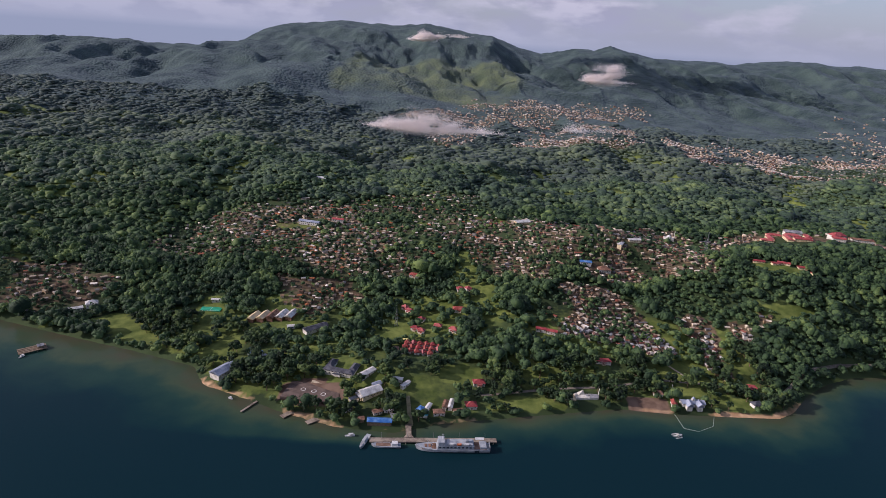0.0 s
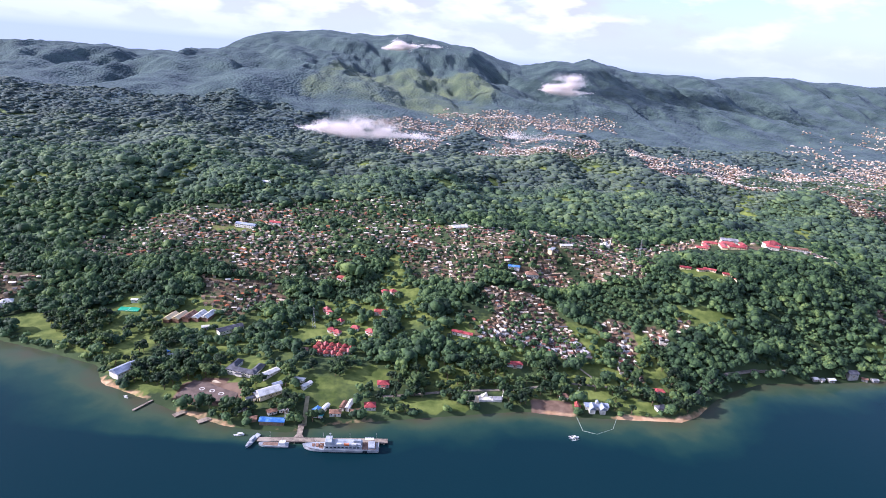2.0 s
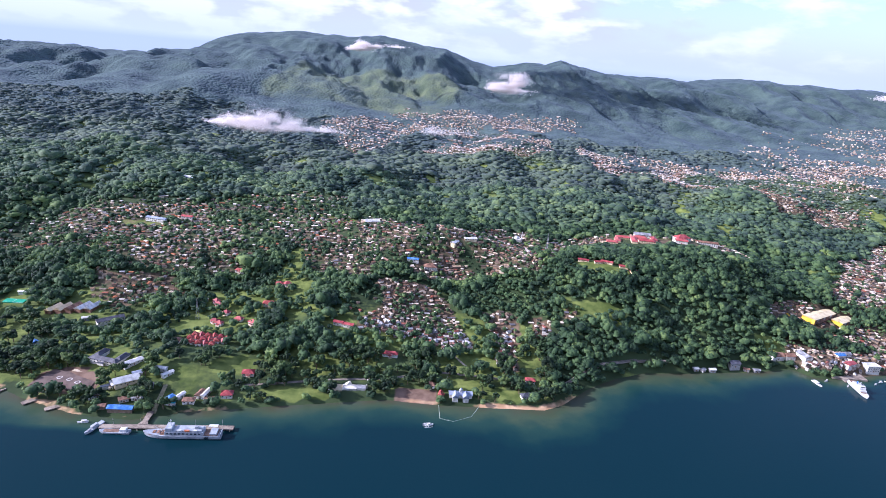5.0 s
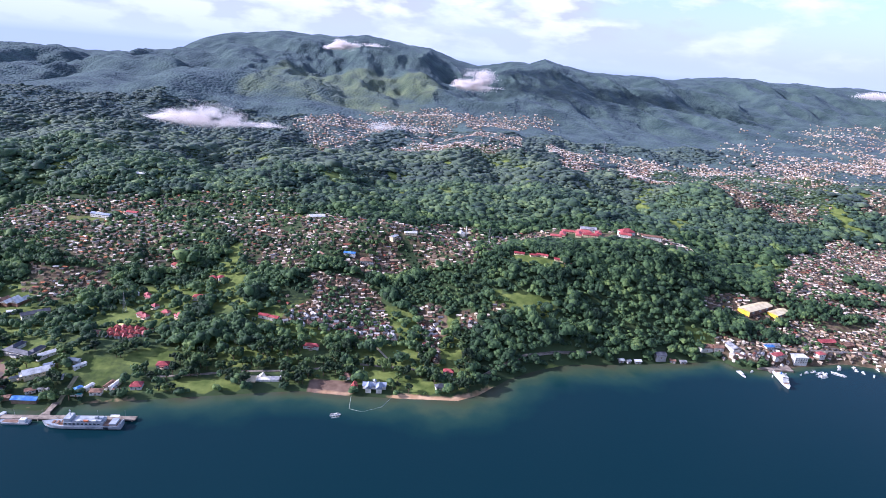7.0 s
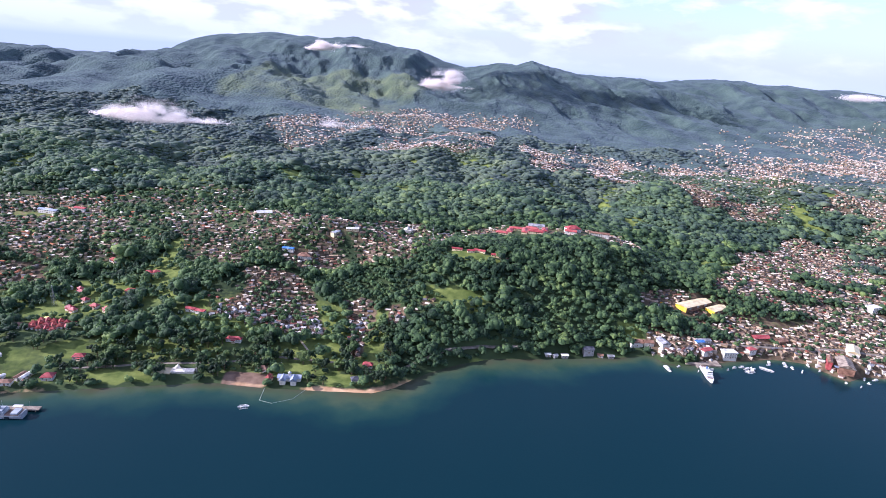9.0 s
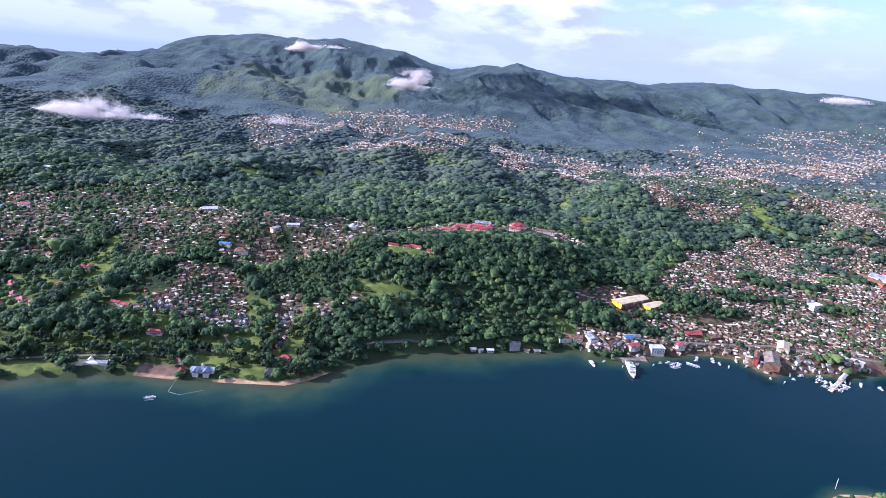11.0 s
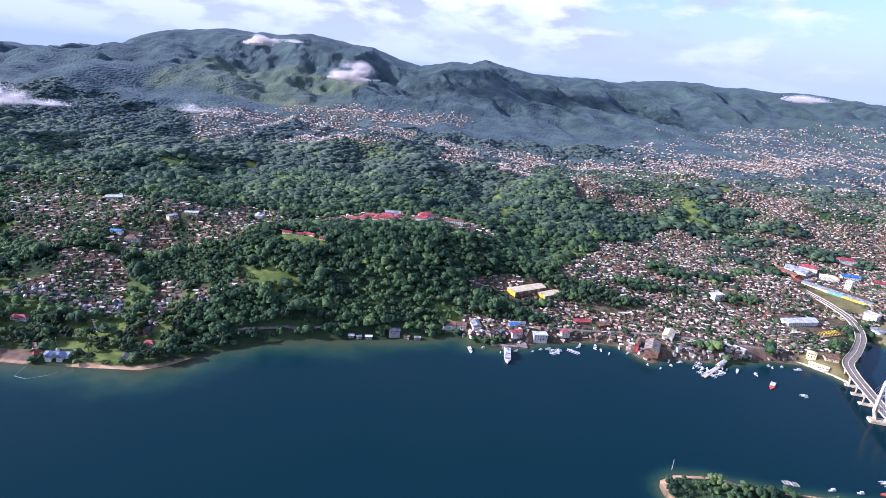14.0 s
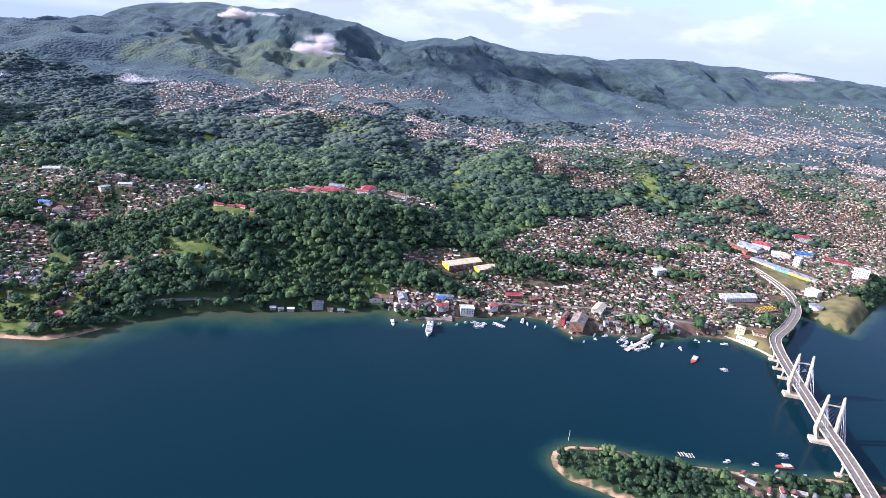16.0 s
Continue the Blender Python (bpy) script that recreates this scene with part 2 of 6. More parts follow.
    crowns.inputs["Scale"].default_value = 1 / 9
    l.new(where.outputs["Position"], crowns.inputs["Vector"])
    canopy = n.new("ShaderNodeBump")
    canopy.invert = True
    canopy.inputs["Distance"].default_value = 3.0
    l.new(high.outputs["Fac"], canopy.inputs["Strength"])
    l.new(crowns.outputs["Distance"], canopy.inputs["Height"])
    l.new(b.outputs[0], canopy.inputs["Normal"])
    l.new(canopy.outputs[0], p.inputs["Normal"])
    return m


def water_material():
    m = bpy.data.materials.new("bay_water")
    m.use_nodes = True
    n, l = m.node_tree.nodes, m.node_tree.links
    p = n["Principled BSDF"]
    p.inputs["Roughness"].default_value, p.inputs["IOR"].default_value = 0.16, 1.33
    p.inputs["Specular IOR Level"].default_value = 0.1
    where = n.new("ShaderNodeNewGeometry")
    reef = n.new("ShaderNodeTexNoise")
    reef.inputs["Scale"].default_value, reef.inputs["Detail"].default_value = 1 / 26, 6
    l.new(where.outputs["Position"], reef.inputs["Vector"])
    deep = n.new("ShaderNodeAttribute")
    deep.attribute_name = "depth"
    ragged = n.new("ShaderNodeMath")
    ragged.operation = "MULTIPLY_ADD"
    ragged.inputs[1].default_value = 0.5
    l.new(reef.outputs["Fac"], ragged.inputs[0])
    l.new(deep.outputs["Fac"], ragged.inputs[2])
    ramp = n.new("ShaderNodeValToRGB")
    e = ramp.color_ramp.elements
    for _ in range(4):
        e.new(0.5)
    for i, (at, c) in enumerate([(0.12, "5e4b38"), (0.21, "494836"), (0.4, "3d4c39"), (0.58, "243f37"), (0.84, "112f32"), (1.0, "0d2930")]):
        e[i].position, e[i].color = at, (*rgb(c), 1)
    l.new(ragged.outputs[0], ramp.inputs["Fac"])
    l.new(ramp.outputs["Color"], p.inputs["Base Color"])
    ripple = n.new("ShaderNodeTexNoise")
    ripple.inputs["Scale"].default_value, ripple.inputs["Detail"].default_value = 0.5, 4
    l.new(where.outputs["Position"], ripple.inputs["Vector"])
    b = n.new("ShaderNodeBump")
    b.inputs["Strength"].default_value, b.inputs["Distance"].default_value = 0.25, 0.35
    l.new(ripple.outputs["Fac"], b.inputs["Height"])
    l.new(b.outputs[0], p.inputs["Normal"])
    return m


GROUND, WATER = ground_material(), water_material()


# ---- the lie of the land ----
COAST = [(-3200, 640), (-1200, 600), (-700, 520), (-376, 482), (-304, 461), (-230, 441), (-176, 424), (-159, 399), (-121, 384), (-88, 369),
         (-49, 357), (-9, 354), (25, 368), (91, 384), (164, 401), (207, 398), (289, 401), (305, 410), (331, 437), (359, 457),
         (390, 472), (432, 477), (501, 489), (545, 500), (556, 487), (574, 484), (628, 500), (670, 510), (700, 506), (722, 474),
         (745, 486), (800, 484), (844, 497), (880, 494), (898, 473), (904, 461), (925, 490), (945, 521), (985, 566), (1000, 562),
         (1019, 524), (1085, 585), (1164, 657), (1600, 640), (3800, 640)]
ISLET = [(850, 296), (825, 294), (799, 296), (770, 299), (737, 303), (717, 309), (703, 313), (680, 312), (667, 305), (666, 292),
         (673, 281), (689, 274), (710, 262), (760, 230), (860, 200), (1000, 170), (1300, 150), (1300, 285), (1000, 280), (900, 290)]


def signed_inland(px, py, line):
    """Metres to a shoreline: plus on its left hand when it runs to the east, minus over water."""
    best, side = np.full(px.shape, 1e9), np.ones(px.shape)
    for (ax, ay), (bx, by) in zip(line[:-1], line[1:]):
        dx, dy = bx - ax, by - ay
        k = np.clip(((px - ax) * dx + (py - ay) * dy) / (dx * dx + dy * dy), 0, 1)
        gap = np.hypot(px - ax - k * dx, py - ay - k * dy)
        cross = dx * (py - ay) - dy * (px - ax)
        nearer = gap < best - 1e-6
        best, side = np.where(nearer, gap, best), np.where(nearer, np.sign(cross) + (cross == 0), side)
    return best, side


def inside(px, py, ring):
    res = np.zeros(px.shape, bool)
    for (ax, ay), (bx, by) in zip(ring, ring[1:] + ring[:1]):
        hit = (ay > py) != (by > py)
        res ^= hit & (px < (bx - ax) * (py - ay) / ((by - ay) or 1e-9) + ax)
    return res


def inland(px, py):
    """Signed distance to the water's edge of the main shore or the headland, whichever is on land."""
    gap, _ = signed_inland(px, py, COAST)
    main = np.where(inside(px, py, COAST + [(3800, 9000), (-3200, 9000)]), gap, -gap)
    gap2, _ = signed_inland(px, py, ISLET + ISLET[:1])
    head = np.where(inside(px, py, ISLET), gap2, -gap2)
    return np.maximum(main, head)


def wave_noise(px, py, size, seed, octaves=4):
    """Smooth value noise in -1..1, made of a hashed lattice."""
    total, amp, norm = 0.0, 1.0, 0.0
    for o in range(octaves):
        gx, gy = px / size + 17.3 * o, py / size - 9.1 * o
        ix, iy = np.floor(gx).astype(np.int64), np.floor(gy).astype(np.int64)
        fx, fy = gx - ix, gy - iy
        fx, fy = fx * fx * (3 - 2 * fx), fy * fy * (3 - 2 * fy)

        def rnd(a, b):
            h = (a * 374761393 + b * 668265263 + (seed + o) * 982451653) & 0xFFFFFFFF
            h = ((h ^ (h >> 13)) * 1274126177) & 0xFFFFFFFF
            return ((h ^ (h >> 16)) & 0xFFFF) / 32767.5 - 1
        low = rnd(ix, iy) * (1 - fx) + rnd(ix + 1, iy) * fx
        top = rnd(ix, iy + 1) * (1 - fx) + rnd(ix + 1, iy + 1) * fx
        total = total + amp * (low * (1 - fy) + top * fy)
        norm, amp, size = norm + amp, amp * 0.5, size * 0.5
    return total / norm


def step(v, a, b):
    k = np.clip((v - a) / (b - a), 0, 1)
    return k * k * (3 - 2 * k)


CREST = [(-3200, 110), (-2120, 119), (-1899, 143), (-1701, 164), (-1191, 171), (-989, 202), (-904, 253), (-814, 288), (-683, 315), (-501, 324),
         (-257, 315), (-116, 331), (-3, 328), (194, 296), (307, 265), (442, 235), (520, 255), (596, 266), (683, 258), (750, 284),
         (851, 262), (1110, 240), (1317, 244), (1503, 236), (1782, 264), (2041, 275), (2164, 261), (2410, 270), (2544, 252), (2730, 275),
         (3109, 248), (4200, 200)]
CREST_LINE = [(-3200, 3050), (-1700, 3050), (-995, 2985), (-690, 3178), (-500, 3128), (437, 3014), (600, 2956), (754, 2917), (1789, 3440), (2600, 3700), (4200, 3800)]
RISE = [(380, 2), (430, 4), (480, 8), (560, 22), (640, 38), (720, 45), (900, 55), (1300, 55), (1700, 85), (2300, 130), (3000, 170)]
# rises and hollows: x, y, reach along x and y, metres up
COAST_HILLS = [(-40, 560, 90, 70, -9.7), (120, 500, 60, 50, 9.6), (150, 580, 60, 45, 14.5), (310, 590, 70, 60, 22.1), (400, 580, 70, 70, 22.8),
         (330, 500, 45, 35, 12.4), (430, 530, 55, 45, -4.0), (600, 580, 60, 50, -10.3), (200, 450, 120, 40, -0.8), (-220, 510, 90, 45, -12.3),
         (-330, 500, 80, 45, -4.3), (700, 540, 80, 45, -9.7), (525, 505, 40, 22, -10.9), (-20, 430, 60, 40, 8.0), (222, 612, 40, 35, -11.7),
         (950, 560, 60, 45, -5.0), (780, 560, 70, 50, -1.1)]
INNER_HILLS = [(-350, 690, 160, 110, -21.0), (-650, 1000, 220, 180, 5.8), (-370, 1950, 220, 180, 50.1), (150, 690, 110, 60, 10.1),
         (460, 710, 90, 60, 7.8), (720, 680, 90, 80, -5.1), (760, 990, 90, 70, 12.6), (380, 1310, 130, 90, 31.3), (1080, 1150, 180, 120, 7.3),
         (0, 1720, 250, 180, -15.2), (770, 2360, 250, 200, -11.1), (1640, 1600, 350, 250, 3.5), (-1000, 1500, 300, 250, 38.0),
         (850, 780, 120, 110, -19.1), (-310, 745, 100, 70, 15.7), (1020, 620, 80, 60, -16.5)]
FAR_HILLS = [(-150, 720, 150, 90, -4.1), (-600, 1350, 250, 180, 19.2), (0, 880, 150, 110, 1.7), (215, 650, 60, 45, 22.5),
         (550, 690, 70, 60, 9.0), (850, 620, 150, 90, -22.7), (560, 1000, 120, 100, -12.6), (100, 1270, 150, 100, -14.7),
         (1100, 800, 200, 150, -40.0), (930, 1780, 300, 250, -29.6), (1000, 2330, 250, 200, -24.6), (-1000, 2100, 400, 350, -7.6),
         (2000, 1900, 400, 300, -14.4), (1300, 800, 150, 150, -18.0), (970, 1490, 150, 120, 9.7)]
BACK_HILLS = [(-300, 900, 200, 130, 12.3), (-430, 1650, 220, 180, 21.0), (-160, 950, 130, 90, -0.5), (500, 620, 80, 70, 20.4),
         (360, 880, 110, 90, 11.1), (860, 920, 90, 70, -4.5), (400, 1080, 120, 90, -9.8), (630, 1280, 140, 120, -10.0), (1320, 1100, 200, 150, 8.1),
         (-150, 1560, 150, 120, -0.6), (1500, 2350, 350, 250, -75.6), (2300, 2850, 400, 350, -166.1), (620, 750, 80, 80, -5.6),
         (-336, 1040, 130, 110, 17.9), (-100, 1690, 110, 100, 21.3)]


# wooded ridges and ravines down to the bay; last hollow fits the camera's view
GULLIES = [(-290, 775, 45, 110, -20), (-205, 850, 50, 80, 9), (650, 730, 40, 70, -12), (612, 1010, 48, 110, -22), (480, 1080, 60, 120, 15), (385, 1000, 40, 90, -12), (300, 1150, 55, 100, 13), (715, 960, 45, 90, 8), (190, 980, 60, 90, -14), (90, 1010, 55, 90, 10),
           (-60, 1010, 60, 80, -12), (-520, 1780, 120, 260, 34), (-330, 1900, 60, 240, -16), (-760, 1900, 130, 280, 28), (-640, 1900, 60, 240, -18), (-120, 2080, 70, 260, 22), (40, 2150, 60, 260, -14), (170, 2200, 70, 260, 18), (1075, 750, 110, 95, -7)]


def height(px, py):
    """The lie of the land above the sea."""
    px, py = np.asarray(px, float), np.asarray(py, float)
    s = inland(px, py)
    low = np.interp(py, [a for a, _ in RISE], [b for _, b in RISE])
    for hx, hy, rx, ry, up in COAST_HILLS + INNER_HILLS + FAR_HILLS + BACK_HILLS + GULLIES:
        low = low + up * np.exp(-((px - hx) / rx) ** 2 - ((py - hy) / ry) ** 2)
    crest_y = np.interp(px, [a for a, _ in CREST_LINE], [b for _, b in CREST_LINE])
    crest_z = np.interp(px, [a for a, _ in CREST], [b for _, b in CREST])
    u = np.clip((py - 1800) / (crest_y - 1800), 0, 1) ** 1.6
    land = (1 - u) * low + u * crest_z
    spurs = 1 - np.abs(wave_noise(px * 1.6 + 0.25 * py, py * 0.7, 400, 5, 5)) * 3
    away = step(py, 1600, 2300) * (1 - 0.85 * step(py, crest_y - 420, crest_y - 40))
    land = land + away * (spurs - 0.4) * 46
    land = land + step(py, 650, 1100) * (1 - step(py, crest_y - 300, crest_y)) * 9 * wave_noise(px, py, 150, 11)
    land = land + step(py, 690, 960) * (1 - step(py, 1700, 2000)) * 22 * (0.3 - np.abs(wave_noise(px * 1.3 + 0.3 * py, py * 0.6, 190, 23, 3)))
    land = land + step(py, 800, 960) * (1 - step(py, 1500, 1800)) * 16 * (0.3 - np.abs(wave_noise(px * 1.5 - 0.2 * py, py * 0.5, 150, 29, 3)))
    land = land + step(py, 440, 560) * 3.5 * wave_noise(px, py, 62, 3, 3)
    land = land - np.clip(py - crest_y, 0, None) * 0.45
    shore = 0.4 + 1.8 * step(s, 0, 8) + 0.02 * np.clip(s, 0, 60)
    land = np.minimum(np.maximum(land, shore), shore + 0.9 * np.clip(s - 3, 0, None))
    return np.where(s > 0, np.maximum(land, 0.25), np.maximum(-6.0, 0.25 + 0.25 * s))

# ---- what grows and stands where ----
LAWNS = {  # open grass, by corners
    "west_field": [(-297, 488), (-275, 506), (-258, 490), (-236, 462), (-234, 448), (-262, 458)],
    "oval": [(-175, 444), (-172, 464), (-150, 468), (-146, 452), (-154, 434)],
    "court_green": [(-216, 540), (-192, 542), (-184, 512), (-208, 512)],
    "garden_mid": [(-42, 478), (-24, 512), (-6, 504), (-4, 480), (-22, 466)],
    "garden_east": [(54, 566), (64, 580), (76, 570), (72, 548), (60, 548)],
    "garden_south": [(26, 514), (40, 522), (50, 514), (34, 506)],
    "shore_lawn": [(62, 384), (66, 398), (100, 406), (122, 394), (100, 389)],
    "house_lawn": [(206, 416), (206, 432), (238, 432), (240, 414), (246, 406), (270, 404), (280, 412), (255, 424), (240, 414)],
    "ridge_lawn": [(338, 592), (352, 602), (385, 594), (405, 580), (396, 574), (362, 580)],
    "high_field": [(-175, 935), (-170, 958), (-135, 950), (-138, 930)],
    "school_yard": [(-185, 690), (-190, 706), (-140, 700), (-135, 688)],
    "low_green": [(20, 425), (40, 440), (60, 432), (50, 412), (30, 412)],
}
BARE = {
    "parade_ground": [(-99, 384), (-97, 404), (-74, 408), (-50, 400), (-48, 381), (-65, 375), (-82, 376)],
    "red_beach_lot": [(168, 398), (174, 411), (206, 413), (206, 399)],
    "wharf_yard": [(815, 507), (847, 515), (845, 498), (822, 496)],
}
DRY = {
    "headland_lot": [(872, 499), (884, 492), (899, 471), (905, 460), (925, 490), (932, 508), (900, 510)],
    "spit_field": [(1002, 562), (1019, 526), (1095, 596), (1070, 612), (1012, 590)],
    "shop_field": [(995, 692), (1018, 638), (1035, 629), (1052, 645), (1034, 700)],
}
LAWNS.update(DRY)
TOWNS = {  # corners, spacing, share built over, share of trees left
    "quarter": ([(110, 532), (131, 561), (188, 566), (220, 525), (234, 478), (197, 485), (169, 493), (131, 497)], 4.5, 0.92, 0.26),
    "quarter_top": ([(72, 579), (38, 681), (111, 665), (134, 567)], 5.1, 0.56, 0.5),
    "villa_row": ([(119, 633), (89, 748), (146, 756), (171, 624)], 5.1, 0.55, 0.5),
    "market": ([(174, 570), (169, 618), (240, 628), (238, 591)], 5.1, 0.66, 0.42),
    "church_row": ([(210, 608), (189, 700), (318, 745), (312, 588)], 5.3, 0.55, 0.46),
    "stair": ([(258, 445), (246, 529), (270, 518), (277, 447)], 5.2, 0.9, 0.14),
    "nook": ([(286, 491), (285, 518), (306, 510), (305, 487)], 5.2, 0.85, 0.15),
    "slope": ([(312, 500), (322, 532), (340, 528), (340, 505)], 6.0, 0.7, 0.4),
    "hollow": ([(-150, 572), (-85, 592), (-50, 545), (-95, 517), (-140, 532)], 6.2, 0.6, 0.35),
    "west_mid": ([(-175, 590), (-278, 738), (-65, 769), (-6, 596)], 5.3, 0.54, 0.55),
    "west_shore": ([(-560, 545), (-360, 590), (-295, 560), (-318, 502), (-385, 490), (-560, 510)], 7.0, 0.55, 0.4),
    "hillside": ([(-330, 640), (-275, 760), (-60, 800), (70, 850), (90, 700), (-20, 612), (-240, 592)], 5.8, 0.36, 0.66),
    "crown": ([(20, 690), (130, 745), (200, 725), (330, 712), (350, 650), (322, 600), (200, 592), (110, 577), (60, 582)], 5.8, 0.36, 0.66),
    "ridge": ([(335, 700), (420, 745), (600, 742), (600, 692), (480, 672), (420, 692), (345, 662)], 6.0, 0.62, 0.32),
    "city": ([(540, 520), (560, 590), (643, 623), (735, 736), (874, 834), (979, 883), (1073, 975), (1167, 1090), (1325, 1173), (1737, 1452), (2200, 1400), (1600, 690), (1170, 668), (1040, 600),
              (985, 578), (940, 530), (900, 495), (840, 485), (740, 470), (715, 470), (700, 500), (600, 480)], 4.9, 0.95, 0.34),
    "headland": ([(772, 296), (850, 290), (1000, 276), (900, 225), (790, 262)], 7.0, 0.6, 0.4),
    "belt": ([(539, 1390), (685, 1458), (808, 1355), (789, 1291), (651, 1294), (523, 1200)], 6.2, 0.8, 0.25),
    "belt_low": ([(684, 1311), (794, 1308), (732, 1118), (638, 1096)], 6.4, 0.66, 0.3),
    "saddle": ([(808, 1325), (996, 1355), (808, 941), (745, 909), (750, 1138)], 6.0, 0.72, 0.3),
    "spur": ([(809, 972), (936, 1012), (887, 915), (800, 884)], 5.8, 0.8, 0.2),
    "east_row": ([(1011, 1388), (1576, 1632), (1253, 1182), (1029, 1137), (906, 1160)], 6.4, 0.72, 0.3),
    "east_low": ([(1051, 1068), (1253, 1182), (1125, 1002), (1013, 982)], 6.0, 0.68, 0.35),
    "east_far": ([(1576, 1632), (2600, 2100), (2700, 1750), (1700, 1380), (1253, 1182)], 8.0, 0.42, 0.5),
    "white_town": ([(166, 1364), (222, 1471), (364, 1572), (476, 1481), (446, 1279), (311, 1244), (190, 1269)], 6.2, 0.85, 0.2),
    "high_town": ([(-103, 1540), (92, 1822), (367, 1895), (640, 1935), (622, 1789), (203, 1533), (9, 1216)], 8.0, 0.5, 0.4),
    "far_scatter": ([(1097, 1771), (1624, 2202), (2300, 2500), (2600, 2100), (1576, 1632), (945, 1366)], 9.2, 0.3, 0.55),
    "upland_mid": ([(520, 1300), (640, 1430), (930, 1370), (1150, 1180), (1000, 1040), (880, 880), (748, 921), (720, 1100)], 9.0, 0.16, 0.75),
}


WOODED = [(794, 498, 9, 6), (780, 501, 8, 6), (850, 506, 7, 6), (923, 520, 9, 8), (1120, 850, 50, 20), (1178, 832, 26, 16), (1012, 862, 42, 15), (1085, 905, 50, 20), (940, 735, 22, 12), (880, 700, 24, 9), (815, 640, 14, 8), (745, 590, 12, 8), (905, 640, 12, 7), (655, 612, 42, 12), (688, 588, 16, 26), (585, 560, 26, 12), (622, 566, 26, 7), (660, 600, 42, 26), (700, 585, 40, 20), (760, 640, 30, 18), (560, 545, 40, 20), (600, 532, 40, 12), (880, 640, 25, 14), (1000, 780, 45, 30), (820, 700, 30, 20)]


def in_any(px, py, zones):
    res = np.zeros(px.shape, bool)
    for ring in zones.values():
        res |= inside(px, py, ring[0] if isinstance(ring, tuple) else ring)
    return res


def frayed(px, py):
    """Places shifted a little, so that the edges of towns fray."""
    k = np.clip(py / 45, 13, 34)
    return px + k * wave_noise(px, py, 55, 101, 3), py + 2 * k * wave_noise(px, py, 55, 102, 3)


def in_town(px, py):
    """Built-up ground."""
    return in_any(*frayed(px, py), TOWNS)


def tree_share(px, py):
    """How much of the wood the towns have left standing; 1 outside them."""
    fx, fy = frayed(px, py)
    left = np.ones(px.shape)
    for ring, gap, share, trees in TOWNS.values():
        left = np.where(inside(fx, fy, ring), np.minimum(left, trees), left)
    return left


def close_built(px, py):
    """Built-up ground comes in knots with wooded gullies between."""
    return step(wave_noise(px, py, np.where(py < 950, 60, 110), 61, 3), np.where((px > 540) & (py < 860), -0.85, np.where(py < 700, -0.42, -0.4)), np.where((px > 540) & (py < 860), -0.4, np.where(py < 700, -0.05, -0.02)))


def parkland(px, py):
    """Gardens and scattered trees between the shore and the first slopes."""
    return (px > -260) & (px < 300) & (py < 560 - 0.0006 * (px - 20) ** 2) & (inland(px, py) > 4)


# stretches of open beach: from, to, how sandy
SANDY = [(-165, -115, 0.8), (-92, -45, 0.8), (-20, 60, 0.5), (180, 208, 0.7), (236, 300, 1.0), (300, 320, 0.6), (895, 925, 0.5)]


# ---- ground ----
def ticks(*runs):
    out = []
    for start, stop, gap in runs:
        out.append(np.arange(start, stop, gap))
    return np.concatenate(out)


def sheet(name, xs, ys, zfun, layers, material):
    """One even mesh over a grid of lines, with a layer of numbers for each kind of cover."""
    gx, gy = np.meshgrid(xs, ys)
    nx, ny = len(xs), len(ys)
    co = np.stack([gx, gy, zfun(gx, gy)], -1).reshape(-1, 3)
    i = np.arange(nx * ny).reshape(ny, nx)
    quads = np.stack([i[:-1, :-1], i[:-1, 1:], i[1:, 1:], i[1:, :-1]], -1).reshape(-1, 4)
    me = mesh_from(name, co, quads)
    for key, values in layers(gx, gy).items():
        me.attributes.new(key, "FLOAT", "POINT").data.foreach_set("value", np.asarray(values, np.float32).ravel())
    me.materials.append(material)
    return new(name, me)


def mesh_from(name, co, faces, smooth=True):
    """A mesh from arrays: all faces with the same number of corners."""
    me = bpy.data.meshes.new(name)
    k = faces.shape[1]
    me.vertices.add(len(co))
    me.vertices.foreach_set("co", np.asarray(co, np.float32).ravel())
    me.loops.add(faces.size)
    me.loops.foreach_set("vertex_index", faces.astype(np.int32).ravel())
    me.polygons.add(len(faces))
    me.polygons.foreach_set("loop_start", np.arange(0, faces.size, k, dtype=np.int32))
    me.polygons.foreach_set("loop_total", np.full(len(faces), k, np.int32))
    me.polygons.foreach_set("use_smooth", np.full(len(faces), smooth))
    me.update(calc_edges=True)
    return me


